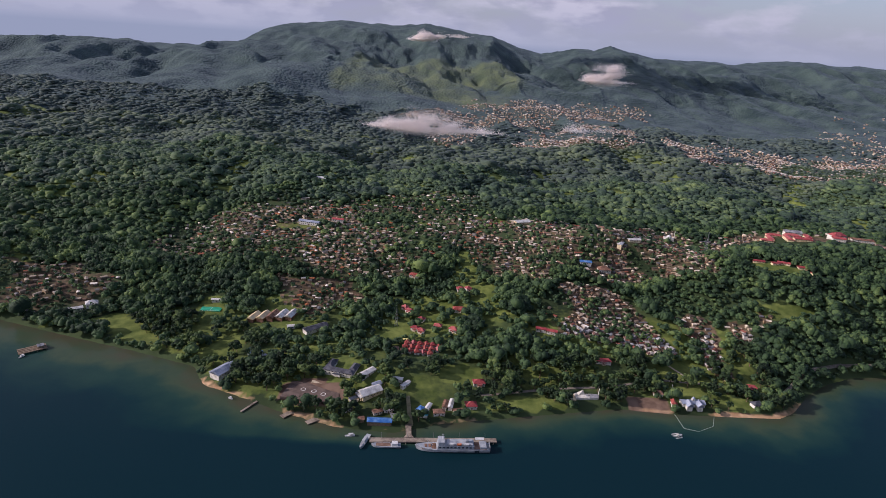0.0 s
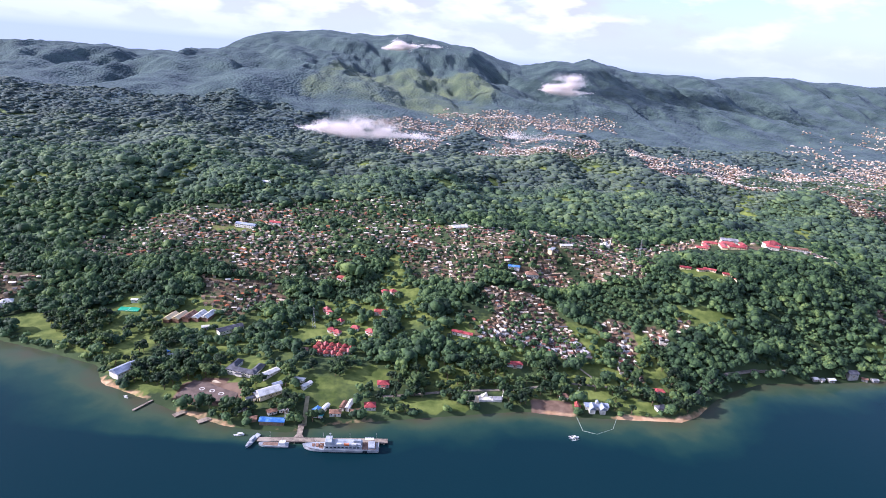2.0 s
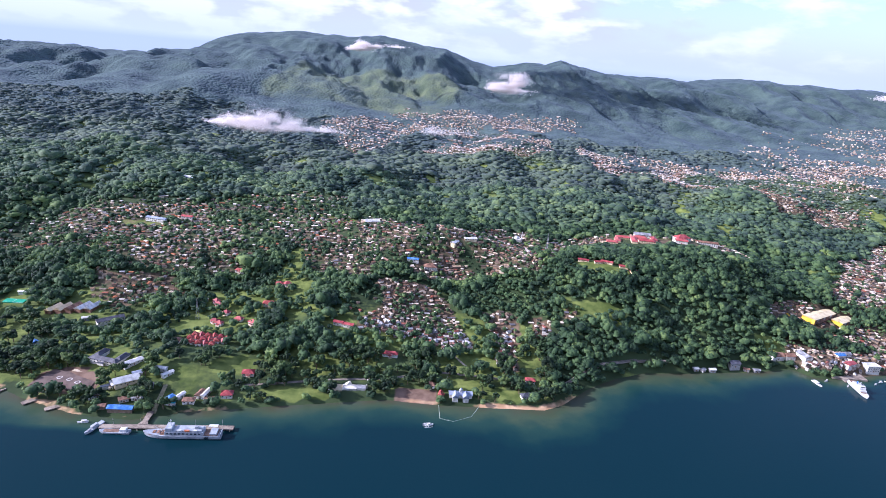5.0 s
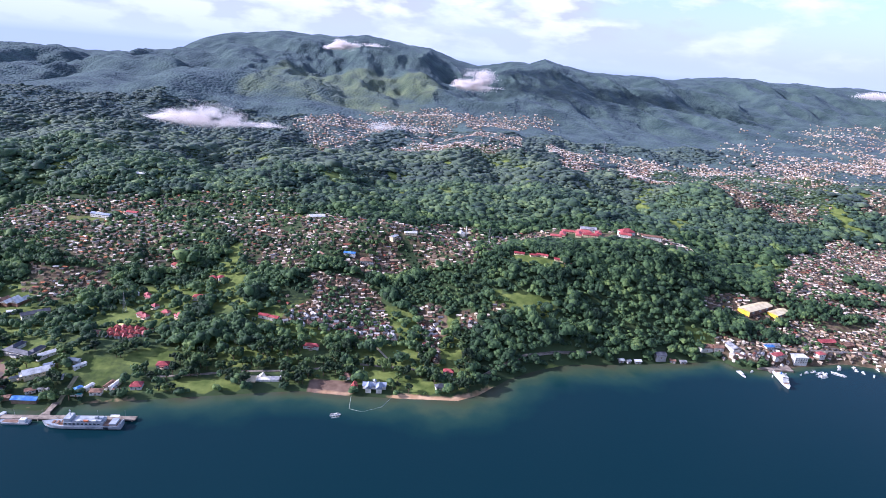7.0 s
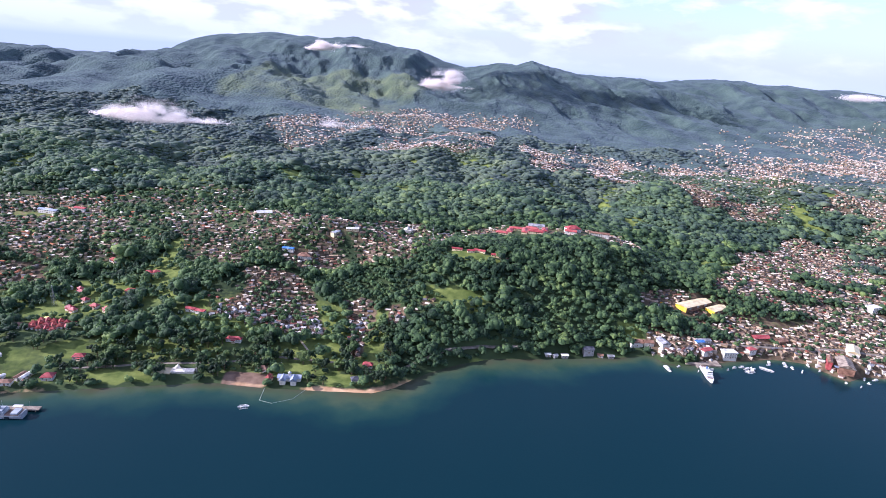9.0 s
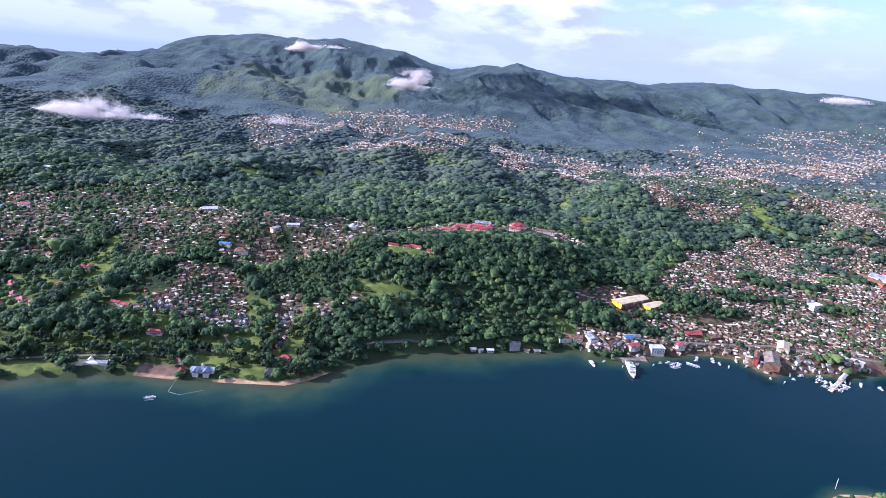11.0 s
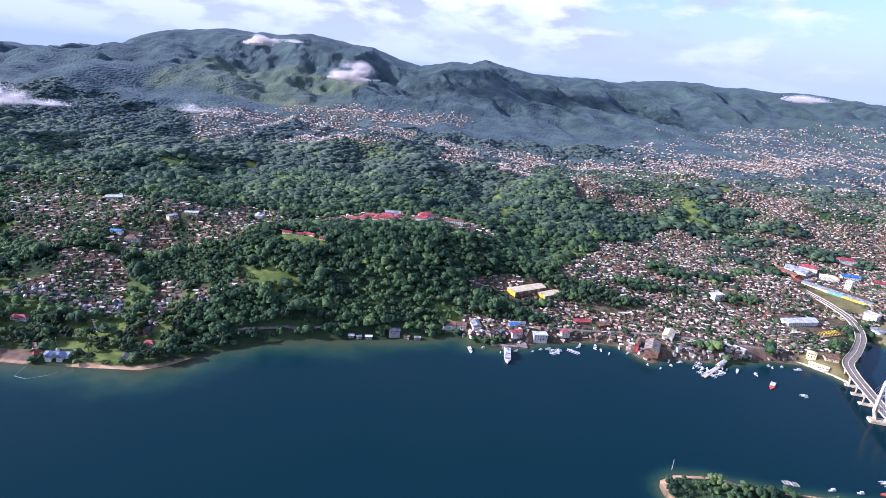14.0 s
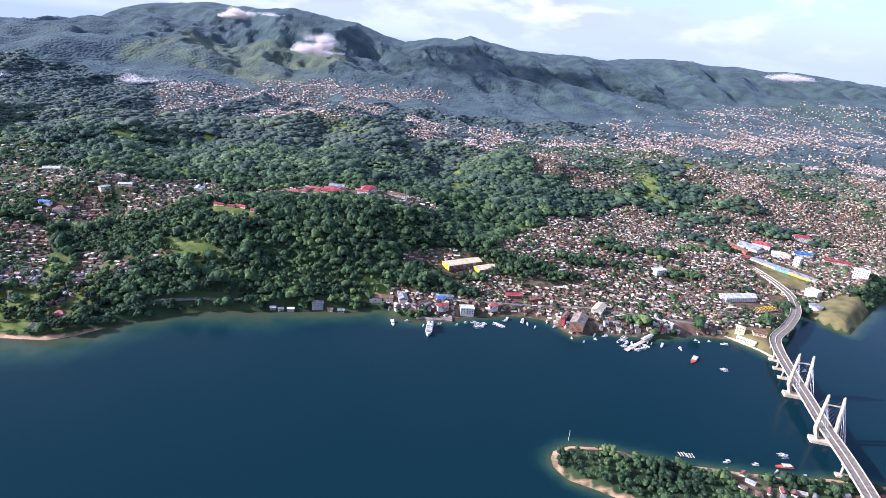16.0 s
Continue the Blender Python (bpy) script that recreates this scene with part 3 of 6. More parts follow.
def cover_layers(gx, gy):
    s = inland(gx, gy)
    town = (1 - tree_share(gx, gy)) * (0.25 + 0.75 * close_built(gx, gy)) * np.where(gy > 1100, 0.62, 1.0)
    lawn = np.where(in_any(gx, gy, LAWNS), 1.0, 0.0)
    park = parkland(gx, gy)
    lawn = np.maximum(lawn, park * (0.55 + 0.5 * wave_noise(gx, gy, 45, 21)))
    glade = wave_noise(gx, gy, 48, 91, 3)
    lawn = np.maximum(lawn, (~park) * step(glade, 0.3, 0.46) * 0.68 * (gy < 1300))
    beach = 0.06 + 0.0 * gx
    for a, b, k in SANDY:
        beach = np.maximum(beach, k * step(gx, a - 8, a + 4) * (1 - step(gx, b - 4, b + 8)))
    beach = np.where(gy < 330, 0.95, beach)
    sand = np.where((s < 4.5) & (s > -6), 1.0 - 0.12 * np.abs(s), 0.0) * beach * (0.9 + 0.4 * wave_noise(gx, gy, 30, 8))
    wander = 90 * wave_noise(gx, gy, 240, 77, 4)
    grassy = step(gy + wander, 1700, 1800) * (1 - step(gy + wander, 2330, 2520)) * step(gx + wander, -400, -330) * (1 - step(gx + wander, 190, 300)) * (0.75 + 0.6 * wave_noise(gx, gy, 120, 78, 4))
    # upland carries the ground's haze tint and sheen, and the canopy relief
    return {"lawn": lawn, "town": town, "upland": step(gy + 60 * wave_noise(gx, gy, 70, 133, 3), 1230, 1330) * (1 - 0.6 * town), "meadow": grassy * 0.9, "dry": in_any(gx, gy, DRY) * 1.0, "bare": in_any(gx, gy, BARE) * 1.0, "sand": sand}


def land_z(px, py):
    """The ground sheet: the lie of the land, with a canopy-like roughness on the far slopes."""
    z = height(px, py)
    z = z + step(py, 1230, 1400) * (1 - step(py, 1600, 1800)) * 4.5 * (np.abs(wave_noise(px, py, 34, 43, 3)) - 0.25)
    return z + step(py, 1700, 2000) * 4 * (np.abs(wave_noise(px, py, 44, 41, 3)) - 0.2)


xs = ticks((-3200, -1500, 30), (-1500, -420, 16), (-420, 1180, 5.5), (1180, 2400, 13), (2400, 4210, 25))
ys = ticks((-900, 180, 60), (180, 760, 5.5), (760, 1500, 10), (1500, 1800, 11), (1800, 3500, 15), (3500, 3800, 30), (3800, 4700, 60))
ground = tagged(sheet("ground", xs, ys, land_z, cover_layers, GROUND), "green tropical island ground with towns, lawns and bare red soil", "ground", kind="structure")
def shoal_width(gx, gy):
    """How far the shallows reach out from the shore."""
    wide = np.interp(gx, [-700, -330, -180, -60, 40, 140, 220, 330, 430, 560, 700, 890, 930, 1200], [105, 98, 78, 44, 42, 50, 46, 58, 54, 32, 16, 18, 18, 20])
    return np.where(gy < 335, 14, wide) * (1 + 0.35 * wave_noise(gx, gy, 90, 50))


xs = ticks((-4500, -600, 100), (-600, 1300, 8), (1300, 5200, 100))
ys = ticks((-1500, 150, 80), (150, 700, 8), (700, 790, 30))
water = tagged(sheet("water", xs, ys, lambda gx, gy: gx * 0.0, lambda gx, gy: {"depth": np.clip(-inland(gx, gy) / shoal_width(gx, gy), 0, 1) * 0.85}, WATER),
               "deep blue calm bay water, greenish over the shallows", "water", kind="structure")

# ground kept free of loose trees and small houses: x, y, reach
SITES = [(-150, 410, 12), (-203, 519, 10), (-136, 507, 22), (-116, 488, 6), (-92, 487, 12), (-128, 440, 8), (-57, 417, 16), (-58, 403, 9), (-31, 380, 8), (-30, 391, 13), (-34, 414, 8),
         (-11, 407, 6), (-4, 403, 6), (4, 374, 8), (22, 375, 9), (31, 386, 6), (46, 386, 5), (-19, 362, 9), (54, 415, 6), (137, 409, 13), (222, 409, 12),
         (6, 456, 16), (-14, 456, 6)]
SITES += [(-9, 592, 9), (44, 565, 9), (39, 531, 10), (-12, 532, 9), (3, 514, 8), (2, 494, 9), (19, 501, 8), (34, 495, 9), (119, 489, 12), (-20, 503, 6), (163, 456, 9), (282, 434, 7),
          (276, 411, 6), (199, 418, 4), (-310, 507, 14), (620, 590, 10), (606, 582, 9), (634, 598, 9), (645, 587, 10), (653, 592, 7), (592, 577, 4), (584, 584, 4), (600, 570, 4)]
SITES += [(538, 511, 9), (555, 510, 8), (622, 503, 10), (672, 541, 10), (694, 540, 8), (732, 498, 16), (755, 520, 11), (934, 592, 24), (952, 564, 20), (1040, 695, 26), (1025, 715, 18), (1055, 675, 20), (1045, 790, 16), (1030, 790, 16),
          (1085, 770, 14), (1125, 780, 12), (1077, 714, 8), (1036, 615, 10), (1158, 750, 14), (1155, 836, 12), (895, 490, 18), (1018, 575, 18)]
SITES += [(440, 708, 30), (470, 700, 22), (505, 694, 22), (488, 690, 14), (540, 702, 18), (425, 690, 16), (452, 686, 16), (357, 601, 6), (370, 598, 6), (383, 594, 6), (396, 591, 6), (409, 587, 6), (118, 712, 10), (-145, 705, 14), (232, 645, 8), (298, 703, 8), (185, 602, 10), (990, 600, 16), (1003, 650, 14), (960, 530, 14), (1002, 690, 14)]
SITES += [(443, 482, 5), (440, 476, 4), (450, 482, 5), (447, 476, 4), (459, 483, 5), (456, 477, 4), (482, 491, 8), (479, 485, 4), (494, 489, 5), (491, 483, 4), (504, 489, 5), (501, 483, 4)]
for street in (((348, 462), (385, 479), (400, 481)), ((55, 401), (110, 416), (160, 424), (205, 440), (250, 438), (295, 424)), ((850, 653), (865, 622), (887, 600), (920, 576)), ((600, 514), (650, 520), (700, 528), (750, 530), (800, 512), (860, 506))):
    for (ax, ay), (bx, by) in zip(street[:-1], street[1:]):
        SITES += [(ax + (bx - ax) * k / 8, ay + (by - ay) * k / 8, 3.2) for k in range(9)]

# ---- houses and trees by the thousand ----
rng = np.random.default_rng(7)
ICO_V = np.array([(0, 0, 1), *[(0.894 * math.cos(a), 0.894 * math.sin(a), 0.447) for a in np.arange(5) * 1.2566], *[(0.894 * math.cos(a), 0.894 * math.sin(a), -0.447) for a in np.arange(5) * 1.2566 + 0.6283], (0, 0, -1)])
ICO_F = np.array([(0, 1 + i, 1 + (i + 1) % 5) for i in range(5)] + [(1 + i, 6 + i, 1 + (i + 1) % 5) for i in range(5)] + [(1 + (i + 1) % 5, 6 + i, 6 + (i + 1) % 5) for i in range(5)] + [(11, 6 + (i + 1) % 5, 6 + i) for i in range(5)])


def leaf_sprays(count, centres, sizes, r, long=0.34):
    """Loose sprays of leaves that stand out of the clumps, each a bent blade of three corners."""
    pick = r.integers(0, len(centres), count)
    out = r.normal(0, 1, (count, 3))
    out[:, 2] = np.abs(out[:, 2]) * 0.9 + 0.05
    out /= np.linalg.norm(out, axis=1, keepdims=True)
    side = np.cross(out, r.normal(0, 1, (count, 3)))
    side /= np.linalg.norm(side, axis=1, keepdims=True) + 1e-6
    up = np.cross(side, out)
    c, k = np.asarray(centres)[pick], np.asarray(sizes)[pick][:, None]
    root = c + out * k * r.uniform(0.75, 1.05, (count, 1))
    reach = k * long * r.uniform(0.8, 1.6, (count, 1))
    lean = out * r.uniform(0.15, 0.7, (count, 1))
    v = np.stack([root + side * reach, root - side * reach * 0.6 + up * reach * 0.7, root - up * reach * 0.6 + lean * reach], 1)
    return v.reshape(-1, 3), np.arange(count * 3).reshape(-1, 3)


def crown_shape(clumps, wide, tall, foot, seed, low=0.55, high=0.85, sprays=0):
    """A crown of leaf clumps round a middle, one metre wide in all: uneven, with gaps between the clumps."""
    hearts, spans = [], []
    r = np.random.default_rng(seed)
    vs, fs = [], []
    for i in range(clumps):
        a = i * 2.4 + r.uniform(0, 0.8)
        d = 0.36 * math.sqrt((i + 0.3) / clumps) * wide * (clumps > 1)
        size = r.uniform(low, high) * 0.5 * (1.15 if clumps == 1 else 1.6 / clumps ** 0.38)
        c = np.array([d * math.cos(a), d * math.sin(a), foot + tall * (1 - (d / 0.45) ** 2 * 0.5) * r.uniform(0.75, 1.0)])
        v = ICO_V * size * r.uniform(0.66, 1.3, (12, 1)) * np.array([1, 1, r.uniform(0.7, 0.95)])
        k = r.uniform(0, 6.28)
        v = v @ np.array([[math.cos(k), math.sin(k), 0], [-math.sin(k), math.cos(k), 0], [0, 0, 1]])
        vs.append((v + c)[:11])
        fs.append(ICO_F[:15] + 11 * i)
        hearts.append(c)
        spans.append(size)
    if sprays:
        lv, lf = leaf_sprays(sprays, hearts, spans, r)
        vs.append(lv)
        fs.append(lf + 11 * clumps)
    return np.concatenate(vs), np.concatenate(fs)


def planted(name, shapes, at, sizes, talls, material, smooth=True):
    """Shapes set down at many places, each turned and scaled, in one mesh."""
    vs, fs, base = [], [], 0
    which = rng.integers(0, len(shapes), len(at))
    turn = rng.uniform(0, 6.283, len(at))
    for k, (sv, sf) in enumerate(shapes):
        pick = np.flatnonzero(which == k)
        if not len(pick):
            continue
        c, s = np.cos(turn[pick])[:, None], np.sin(turn[pick])[:, None]
        x, y, z = sv[None, :, 0], sv[None, :, 1], sv[None, :, 2]
        w = sizes[pick][:, None]
        v = np.stack([(x * c - y * s) * w + at[pick, 0:1], (x * s + y * c) * w + at[pick, 1:2], z * talls[pick][:, None] + at[pick, 2:3]], -1)
        f = sf[None] + (np.arange(len(pick)) * len(sv))[:, None, None] + base
        vs.append(v.reshape(-1, 3))
        fs.append(f.reshape(-1, sf.shape[1]))
        base += len(pick) * len(sv)
    me = mesh_from(name, np.concatenate(vs), np.concatenate(fs), smooth=smooth)
    me.materials.append(material)
    return new(name, me)


def jittered(x0, x1, y0, y1, gap, loose=0.42):
    gx, gy = np.meshgrid(np.arange(x0, x1, gap), np.arange(y0, y1, gap))
    gx = gx + (np.arange(gx.shape[0]) % 2)[:, None] * gap / 2
    px = (gx + rng.uniform(-loose, loose, gx.shape) * gap).ravel()
    py = (gy + rng.uniform(-loose, loose, gy.shape) * gap).ravel()
    return px, py


def clear_of(px, py, spots):
    ok = np.ones(px.shape, bool)
    for sx, sy, r in spots:
        ok &= (px - sx) ** 2 + (py - sy) ** 2 > r * r
    return ok


def clear_of_rows(px, py, rows, gap=4.6):
    """Free of the houses that already stand."""
    cell = gap
    taken = set(zip((rows[:, 0] // cell).astype(int).tolist(), (rows[:, 1] // cell).astype(int).tolist()))
    return np.array([(int(a // cell), int(b // cell)) not in taken for a, b in zip(px, py)], bool) if len(px) else np.ones(0, bool)


# houses: place, turn, length, width, wall height
homes = []
for key, (ring, gap, share, trees) in TOWNS.items():
    pts = np.array(ring)
    px, py = jittered(pts[:, 0].min(), pts[:, 0].max(), pts[:, 1].min(), pts[:, 1].max(), gap, 0.44)
    ok = inside(*frayed(px, py), ring) & (inland(px, py) > (1.6 if key == "city" else 3)) & ~in_any(px, py, LAWNS) & ~in_any(px, py, BARE)
    ok &= rng.uniform(0, 1, px.shape) < share * (0.1 + 0.95 * close_built(px, py))
    for done in homes:  # towns that lie over one another
        if key in ("hillside", "crown", "upland_mid"):
            px, py, ok = px, py, ok & clear_of_rows(px, py, done)
    for wx, wy, rx, ry in WOODED:
        ok &= ((px - wx) / rx) ** 2 + ((py - wy) / ry) ** 2 > 1
    ok &= clear_of(px, py, SITES)
    px, py = px[ok], py[ok]
    lean = 0.35 + 1.3 * wave_noise(px, py, 90, 71, 2)
    turn = lean + (rng.uniform(0, 1, px.shape) < 0.35) * 1.571 + rng.normal(0, 0.18, px.shape)
    grow = gap / 5.8 if gap < 5.9 or "head" in key else 0.95 if gap < 7.5 else 1.1
    homes.append(np.stack([px, py, turn, np.clip(rng.lognormal(1.36, 0.33, px.shape), 2.2, 9) * grow, rng.uniform(2.0, 3.6, px.shape) * grow, rng.uniform(0.9, 2.3, px.shape) * grow * (1.0 if gap < 5.9 else 1.2)], 1))
homes = np.concatenate(homes)
homes = homes[np.argsort(homes[:, 1])]
home_z = height(homes[:, 0], homes[:, 1])


def many_houses(name, rows, zs, roof_material, wall_material, label):
    """Walls and gabled roofs of many small houses."""
    n = len(rows)
    c, s = np.cos(rows[:, 2])[:, None], np.sin(rows[:, 2])[:, None]
    hx, hy, h = rows[:, 3:4] / 2, rows[:, 4:5] / 2, rows[:, 5:6]

    def laid(ux, uy, uz):
        return np.stack([ux * c - uy * s + rows[:, 0:1], ux * s + uy * c + rows[:, 1:2], uz + zs[:, None]], -1).reshape(-1, 3)
    sx, sy = np.array([[-1, 1, 1, -1] * 2]), np.array([[-1, -1, 1, 1] * 2])
    up = np.array([[0] * 4 + [1] * 4])
    walls = laid(sx * hx, sy * hy, np.where(up, h, -2.0))
    wall_f = np.array([(0, 1, 5, 4), (1, 2, 6, 5), (2, 3, 7, 6), (3, 0, 4, 7)])
    wf = (wall_f[None] + (np.arange(n) * 8)[:, None, None]).reshape(-1, 4)
    rise = hy * 0.42
    ex, ey = hx + 0.35, hy + 0.35
    rx = np.concatenate([-ex, ex, ex, -ex, -ex, ex, -ex, ex, ex, -ex], 1)
    ry = np.concatenate([-ey, -ey, ey, ey, ey * 0, ey * 0, -ey, -ey, ey, ey], 1)
    rz = np.concatenate([h, h, h, h, h + rise, h + rise, h - 0.18, h - 0.18, h - 0.18, h - 0.18], 1)
    roofs = laid(rx, ry, rz)
    roof_f = np.array([(0, 1, 5, 4), (3, 4, 5, 2), (6, 7, 1, 0), (2, 8, 9, 3), (4, 3, 9, 6), (5, 1, 7, 8)])
    rf = (roof_f[None] + (np.arange(n) * 10)[:, None, None]).reshape(-1, 4)
    base = new(name)
    tagged(base, label, "houses", kind="stuff")
    for part_name, co, fc, mat in (("walls", walls, wf, wall_material), ("roofs", roofs, rf, roof_material)):
        me = mesh_from(part_name, co, fc, smooth=False)
        me.materials.append(mat)
        o = new(part_name, me)
        o.parent = base
        tagged(o, kind="stuff")
    return base


# trees: near ones thick with clumps, far ones ever simpler
def wooded(px, py, near_sea=1.5):
    ok = (inland(px, py) > np.where(py < 335, 3.0, near_sea)) & ~in_any(px, py, LAWNS) & ~in_any(px, py, BARE) & clear_of(px, py, SITES)
    town = in_town(px, py)
    copse = np.zeros(px.shape, bool)
    for wx, wy, rx, ry in WOODED:
        copse |= ((px - wx) / rx) ** 2 + ((py - wy) / ry) ** 2 < 1
    town &= ~copse
    left = tree_share(px, py)
    share = np.where(town, left + (0.9 - left) * (1 - close_built(px, py)), 0.97)
    glade = wave_noise(px, py, 48, 91, 3)
    park = parkland(px, py)
    share = np.where(park, 0.45 + 1.0 * wave_noise(px, py, 24, 92, 3) + 0.18 * step(py + 0.25 * px, 470, 540), share)
    share = np.where(~park & ~town & (py < 1300), share * (1 - 0.75 * step(glade, 0.34, 0.5)), share)
    return ok & (rng.uniform(0, 1, px.shape) < share)


def clear_of_homes(px, py, gap=3.4):
    """Keeps trunks out of houses, by a coarse raster of taken ground."""
    cell = 2.0
    x0, y0 = -700, 200
    taken, tight = np.zeros((1300, 2200), bool), np.zeros((1300, 2200), bool)
    ix, iy = ((homes[:, 0] - x0) / cell).astype(int), ((homes[:, 1] - y0) / cell).astype(int)
    for dx in (-1, 0, 1):
        for dy in (-1, 0, 1):
            a, b = ix + dx, iy + dy
            m = (a >= 0) & (a < 2200) & (b >= 0) & (b < 1300)
            taken[b[m], a[m]] = True
            if dx == 0 and dy == 0:
                tight[b[m], a[m]] = True
    jx, jy = ((px - x0) / cell).astype(int), ((py - y0) / cell).astype(int)
    m = (jx >= 0) & (jx < 2200) & (jy >= 0) & (jy < 1300)
    res = np.ones(px.shape, bool)
    res[m] = ~np.where(in_town(px[m], py[m]), tight[jy[m], jx[m]], taken[jy[m], jx[m]])
    return res


def stand(name, x0, x1, y0, y1, gap, shapes, size, tall, material, label, trim=None, smooth=True):
    px, py = jittered(x0, x1, y0, y1, gap)
    ok = wooded(px, py)
    ok &= clear_of_homes(px, py)
    if trim is not None:
        ok &= trim(px, py)
    px, py = px[ok], py[ok]
    at = np.stack([px, py, height(px, py) - 0.3 - 1.2 * np.clip((py - 1000) / 500, 0, 1)], 1)
    built = in_town(px, py)
    for wx, wy, rx, ry in WOODED:
        built &= ((px - wx) / rx) ** 2 + ((py - wy) / ry) ** 2 > 0.8
    vary = rng.lognormal(0, 0.27, len(px)) * np.where(built, np.where(py < 1000, 0.55, 0.6), 1.0) * (1 + 0.4 * wave_noise(px, py, 32, 151, 2)) * np.where(py < 335, 0.62, 1.0) * (1 - 0.22 * np.exp(-((px - 306) / 24) ** 2 - ((py - 528) / 40) ** 2))
    o = planted(name, shapes, at, size * vary, tall * vary * rng.uniform(0.8, 1.25, len(px)), material, smooth)
    tagged(o, label, "trees", kind="stuff")
    return at


near_shapes = [crown_shape(4 + i % 2, 1.1, 0.62, 0.12, 100 + i, 0.5, 0.95, 27) for i in range(10)]
mid_shapes = [crown_shape(2, 1.1, 0.5, 0.08, 200 + i, 0.55, 1.0, 9) for i in range(12)]
far_shapes = [crown_shape(1, 1.0, 0.4, 0.05, 300 + i, 0.9, 1.1) for i in range(6)]

# ---- making things ----
def part(name, bm, material, parent, label=""):
    """A bmesh as one mesh object under a thing or a part."""
    me = bpy.data.meshes.new(name)
    bm.to_mesh(me)
    bm.free()
    me.materials.append(material)
    o = new(name, me)
    o.parent = parent
    if label:
        o["label"] = label
    return o


def shared(name, me, parent, m):
    o = new(name, me)
    o.parent = parent
    o.matrix_basis = m
    return o


def add_box(bm, x0, x1, y0, y1, z0, z1):
    v = [bm.verts.new(c) for c in ((x0, y0, z0), (x1, y0, z0), (x1, y1, z0), (x0, y1, z0), (x0, y0, z1), (x1, y0, z1), (x1, y1, z1), (x0, y1, z1))]
    for f in ((3, 2, 1, 0), (4, 5, 6, 7), (0, 1, 5, 4), (1, 2, 6, 5), (2, 3, 7, 6), (3, 0, 4, 7)):
        bm.faces.new([v[i] for i in f])
    return v


def box(x0, x1, y0, y1, z0, z1, bevel=0.0):
    bm = bmesh.new()
    add_box(bm, x0, x1, y0, y1, z0, z1)
    if bevel:
        bmesh.ops.bevel(bm, geom=bm.edges[:], offset=bevel, segments=1, affect="EDGES")
    return bm


def rod(a, b, r, sides=6, r2=None):
    """A bar from a to b, tapering if r2 is given."""
    a, b = Vector(a), Vector(b)
    m = Matrix.Translation((a + b) / 2) @ (b - a).to_track_quat("Z", "Y").to_matrix().to_4x4()
    bm = bmesh.new()
    bmesh.ops.create_cone(bm, cap_ends=True, segments=sides, radius1=r, radius2=r if r2 is None else r2, depth=(b - a).length, matrix=m)
    return bm


def add_rod(bm, a, b, r, sides=5, r2=None):
    a, b = Vector(a), Vector(b)
    m = Matrix.Translation((a + b) / 2) @ (b - a).to_track_quat("Z", "Y").to_matrix().to_4x4()
    bmesh.ops.create_cone(bm, cap_ends=True, segments=sides, radius1=r, radius2=r if r2 is None else r2, depth=(b - a).length, matrix=m)


def solid(verts, faces):
    bm = bmesh.new()
    v = [bm.verts.new(c) for c in verts]
    for f in faces:
        bm.faces.new([v[i] for i in f])
    bmesh.ops.recalc_face_normals(bm, faces=bm.faces)
    return bm


def roof_solid(kind, length, width, wall, rise, eave=0.5, thick=0.25):
    """Gable, hip or flat roof over a plan that is length by width."""
    a, b = length / 2 + eave, width / 2 + eave
    if kind == "flat":
        bm = box(-a, a, -b, b, wall, wall + thick)
        for x0, x1, y0, y1 in ((-a, a, -b, -b + 0.3), (-a, a, b - 0.3, b), (-a, -a + 0.3, -b + 0.3, b - 0.3), (a - 0.3, a, -b + 0.3, b - 0.3)):
            add_box(bm, x0, x1, y0, y1, wall + thick, wall + thick + 0.45)
        return bm
    k = a if kind == "gable" else max(a - b * 1.05, 0.15)
    low, top = wall - 0.15, wall + rise
    verts = [(-a, -b, low), (a, -b, low), (a, b, low), (-a, b, low), (-k, 0, top), (k, 0, top), (-a, -b, low + thick), (a, -b, low + thick), (a, b, low + thick), (-a, b, low + thick), (-k, 0, top + thick), (k, 0, top + thick)]
    faces = [(0, 1, 5, 4), (2, 3, 4, 5), (0, 4, 3), (1, 2, 5), (6, 10, 11, 7), (8, 11, 10, 9), (6, 9, 10), (7, 11, 8), (0, 6, 7, 1), (1, 7, 8, 2), (2, 8, 9, 3), (3, 9, 6, 0)]
    return solid(verts, faces)


PANE = bpy.data.meshes.new("window_pane")


def make_pane():
    bm = box(-0.42, 0.42, -0.05, 0.0, -0.4, 0.4)
    bm.to_mesh(PANE)
    bm.free()
    PANE.materials.append(GLASS)


TIN_RED = surface("red_tin", [rgb("7e3436"), rgb("9c4444"), rgb("ac5c56")], rough=0.5, size=3, bump=0.1, by_object=0.3)
TILE_ORANGE = surface("orange_tile", [rgb("803830"), rgb("984740"), rgb("a85f54")], rough=0.75, size=3, bump=0.3, by_object=0.2)
TIN_WHITE = surface("whitewashed_tin", [rgb("aaa8a2"), rgb("cbc9c2"), rgb("d9d7d0")], rough=0.45, size=4, bump=0.08)
TIN_GREY = surface("weathered_grey_tin", [rgb("6a6a6c"), rgb("8e8e90"), rgb("a6a5a3")], rough=0.5, size=4, bump=0.12)
TIN_SLATE = surface("slate_blue_tin", [rgb("6f7888"), rgb("8d95a4"), rgb("a3a9b5")], rough=0.5, size=5, bump=0.1)
TIN_DARK = surface("dark_tin", [rgb("33343a"), rgb("4a4b52"), rgb("5c5c60")], rough=0.55, size=4, bump=0.12)
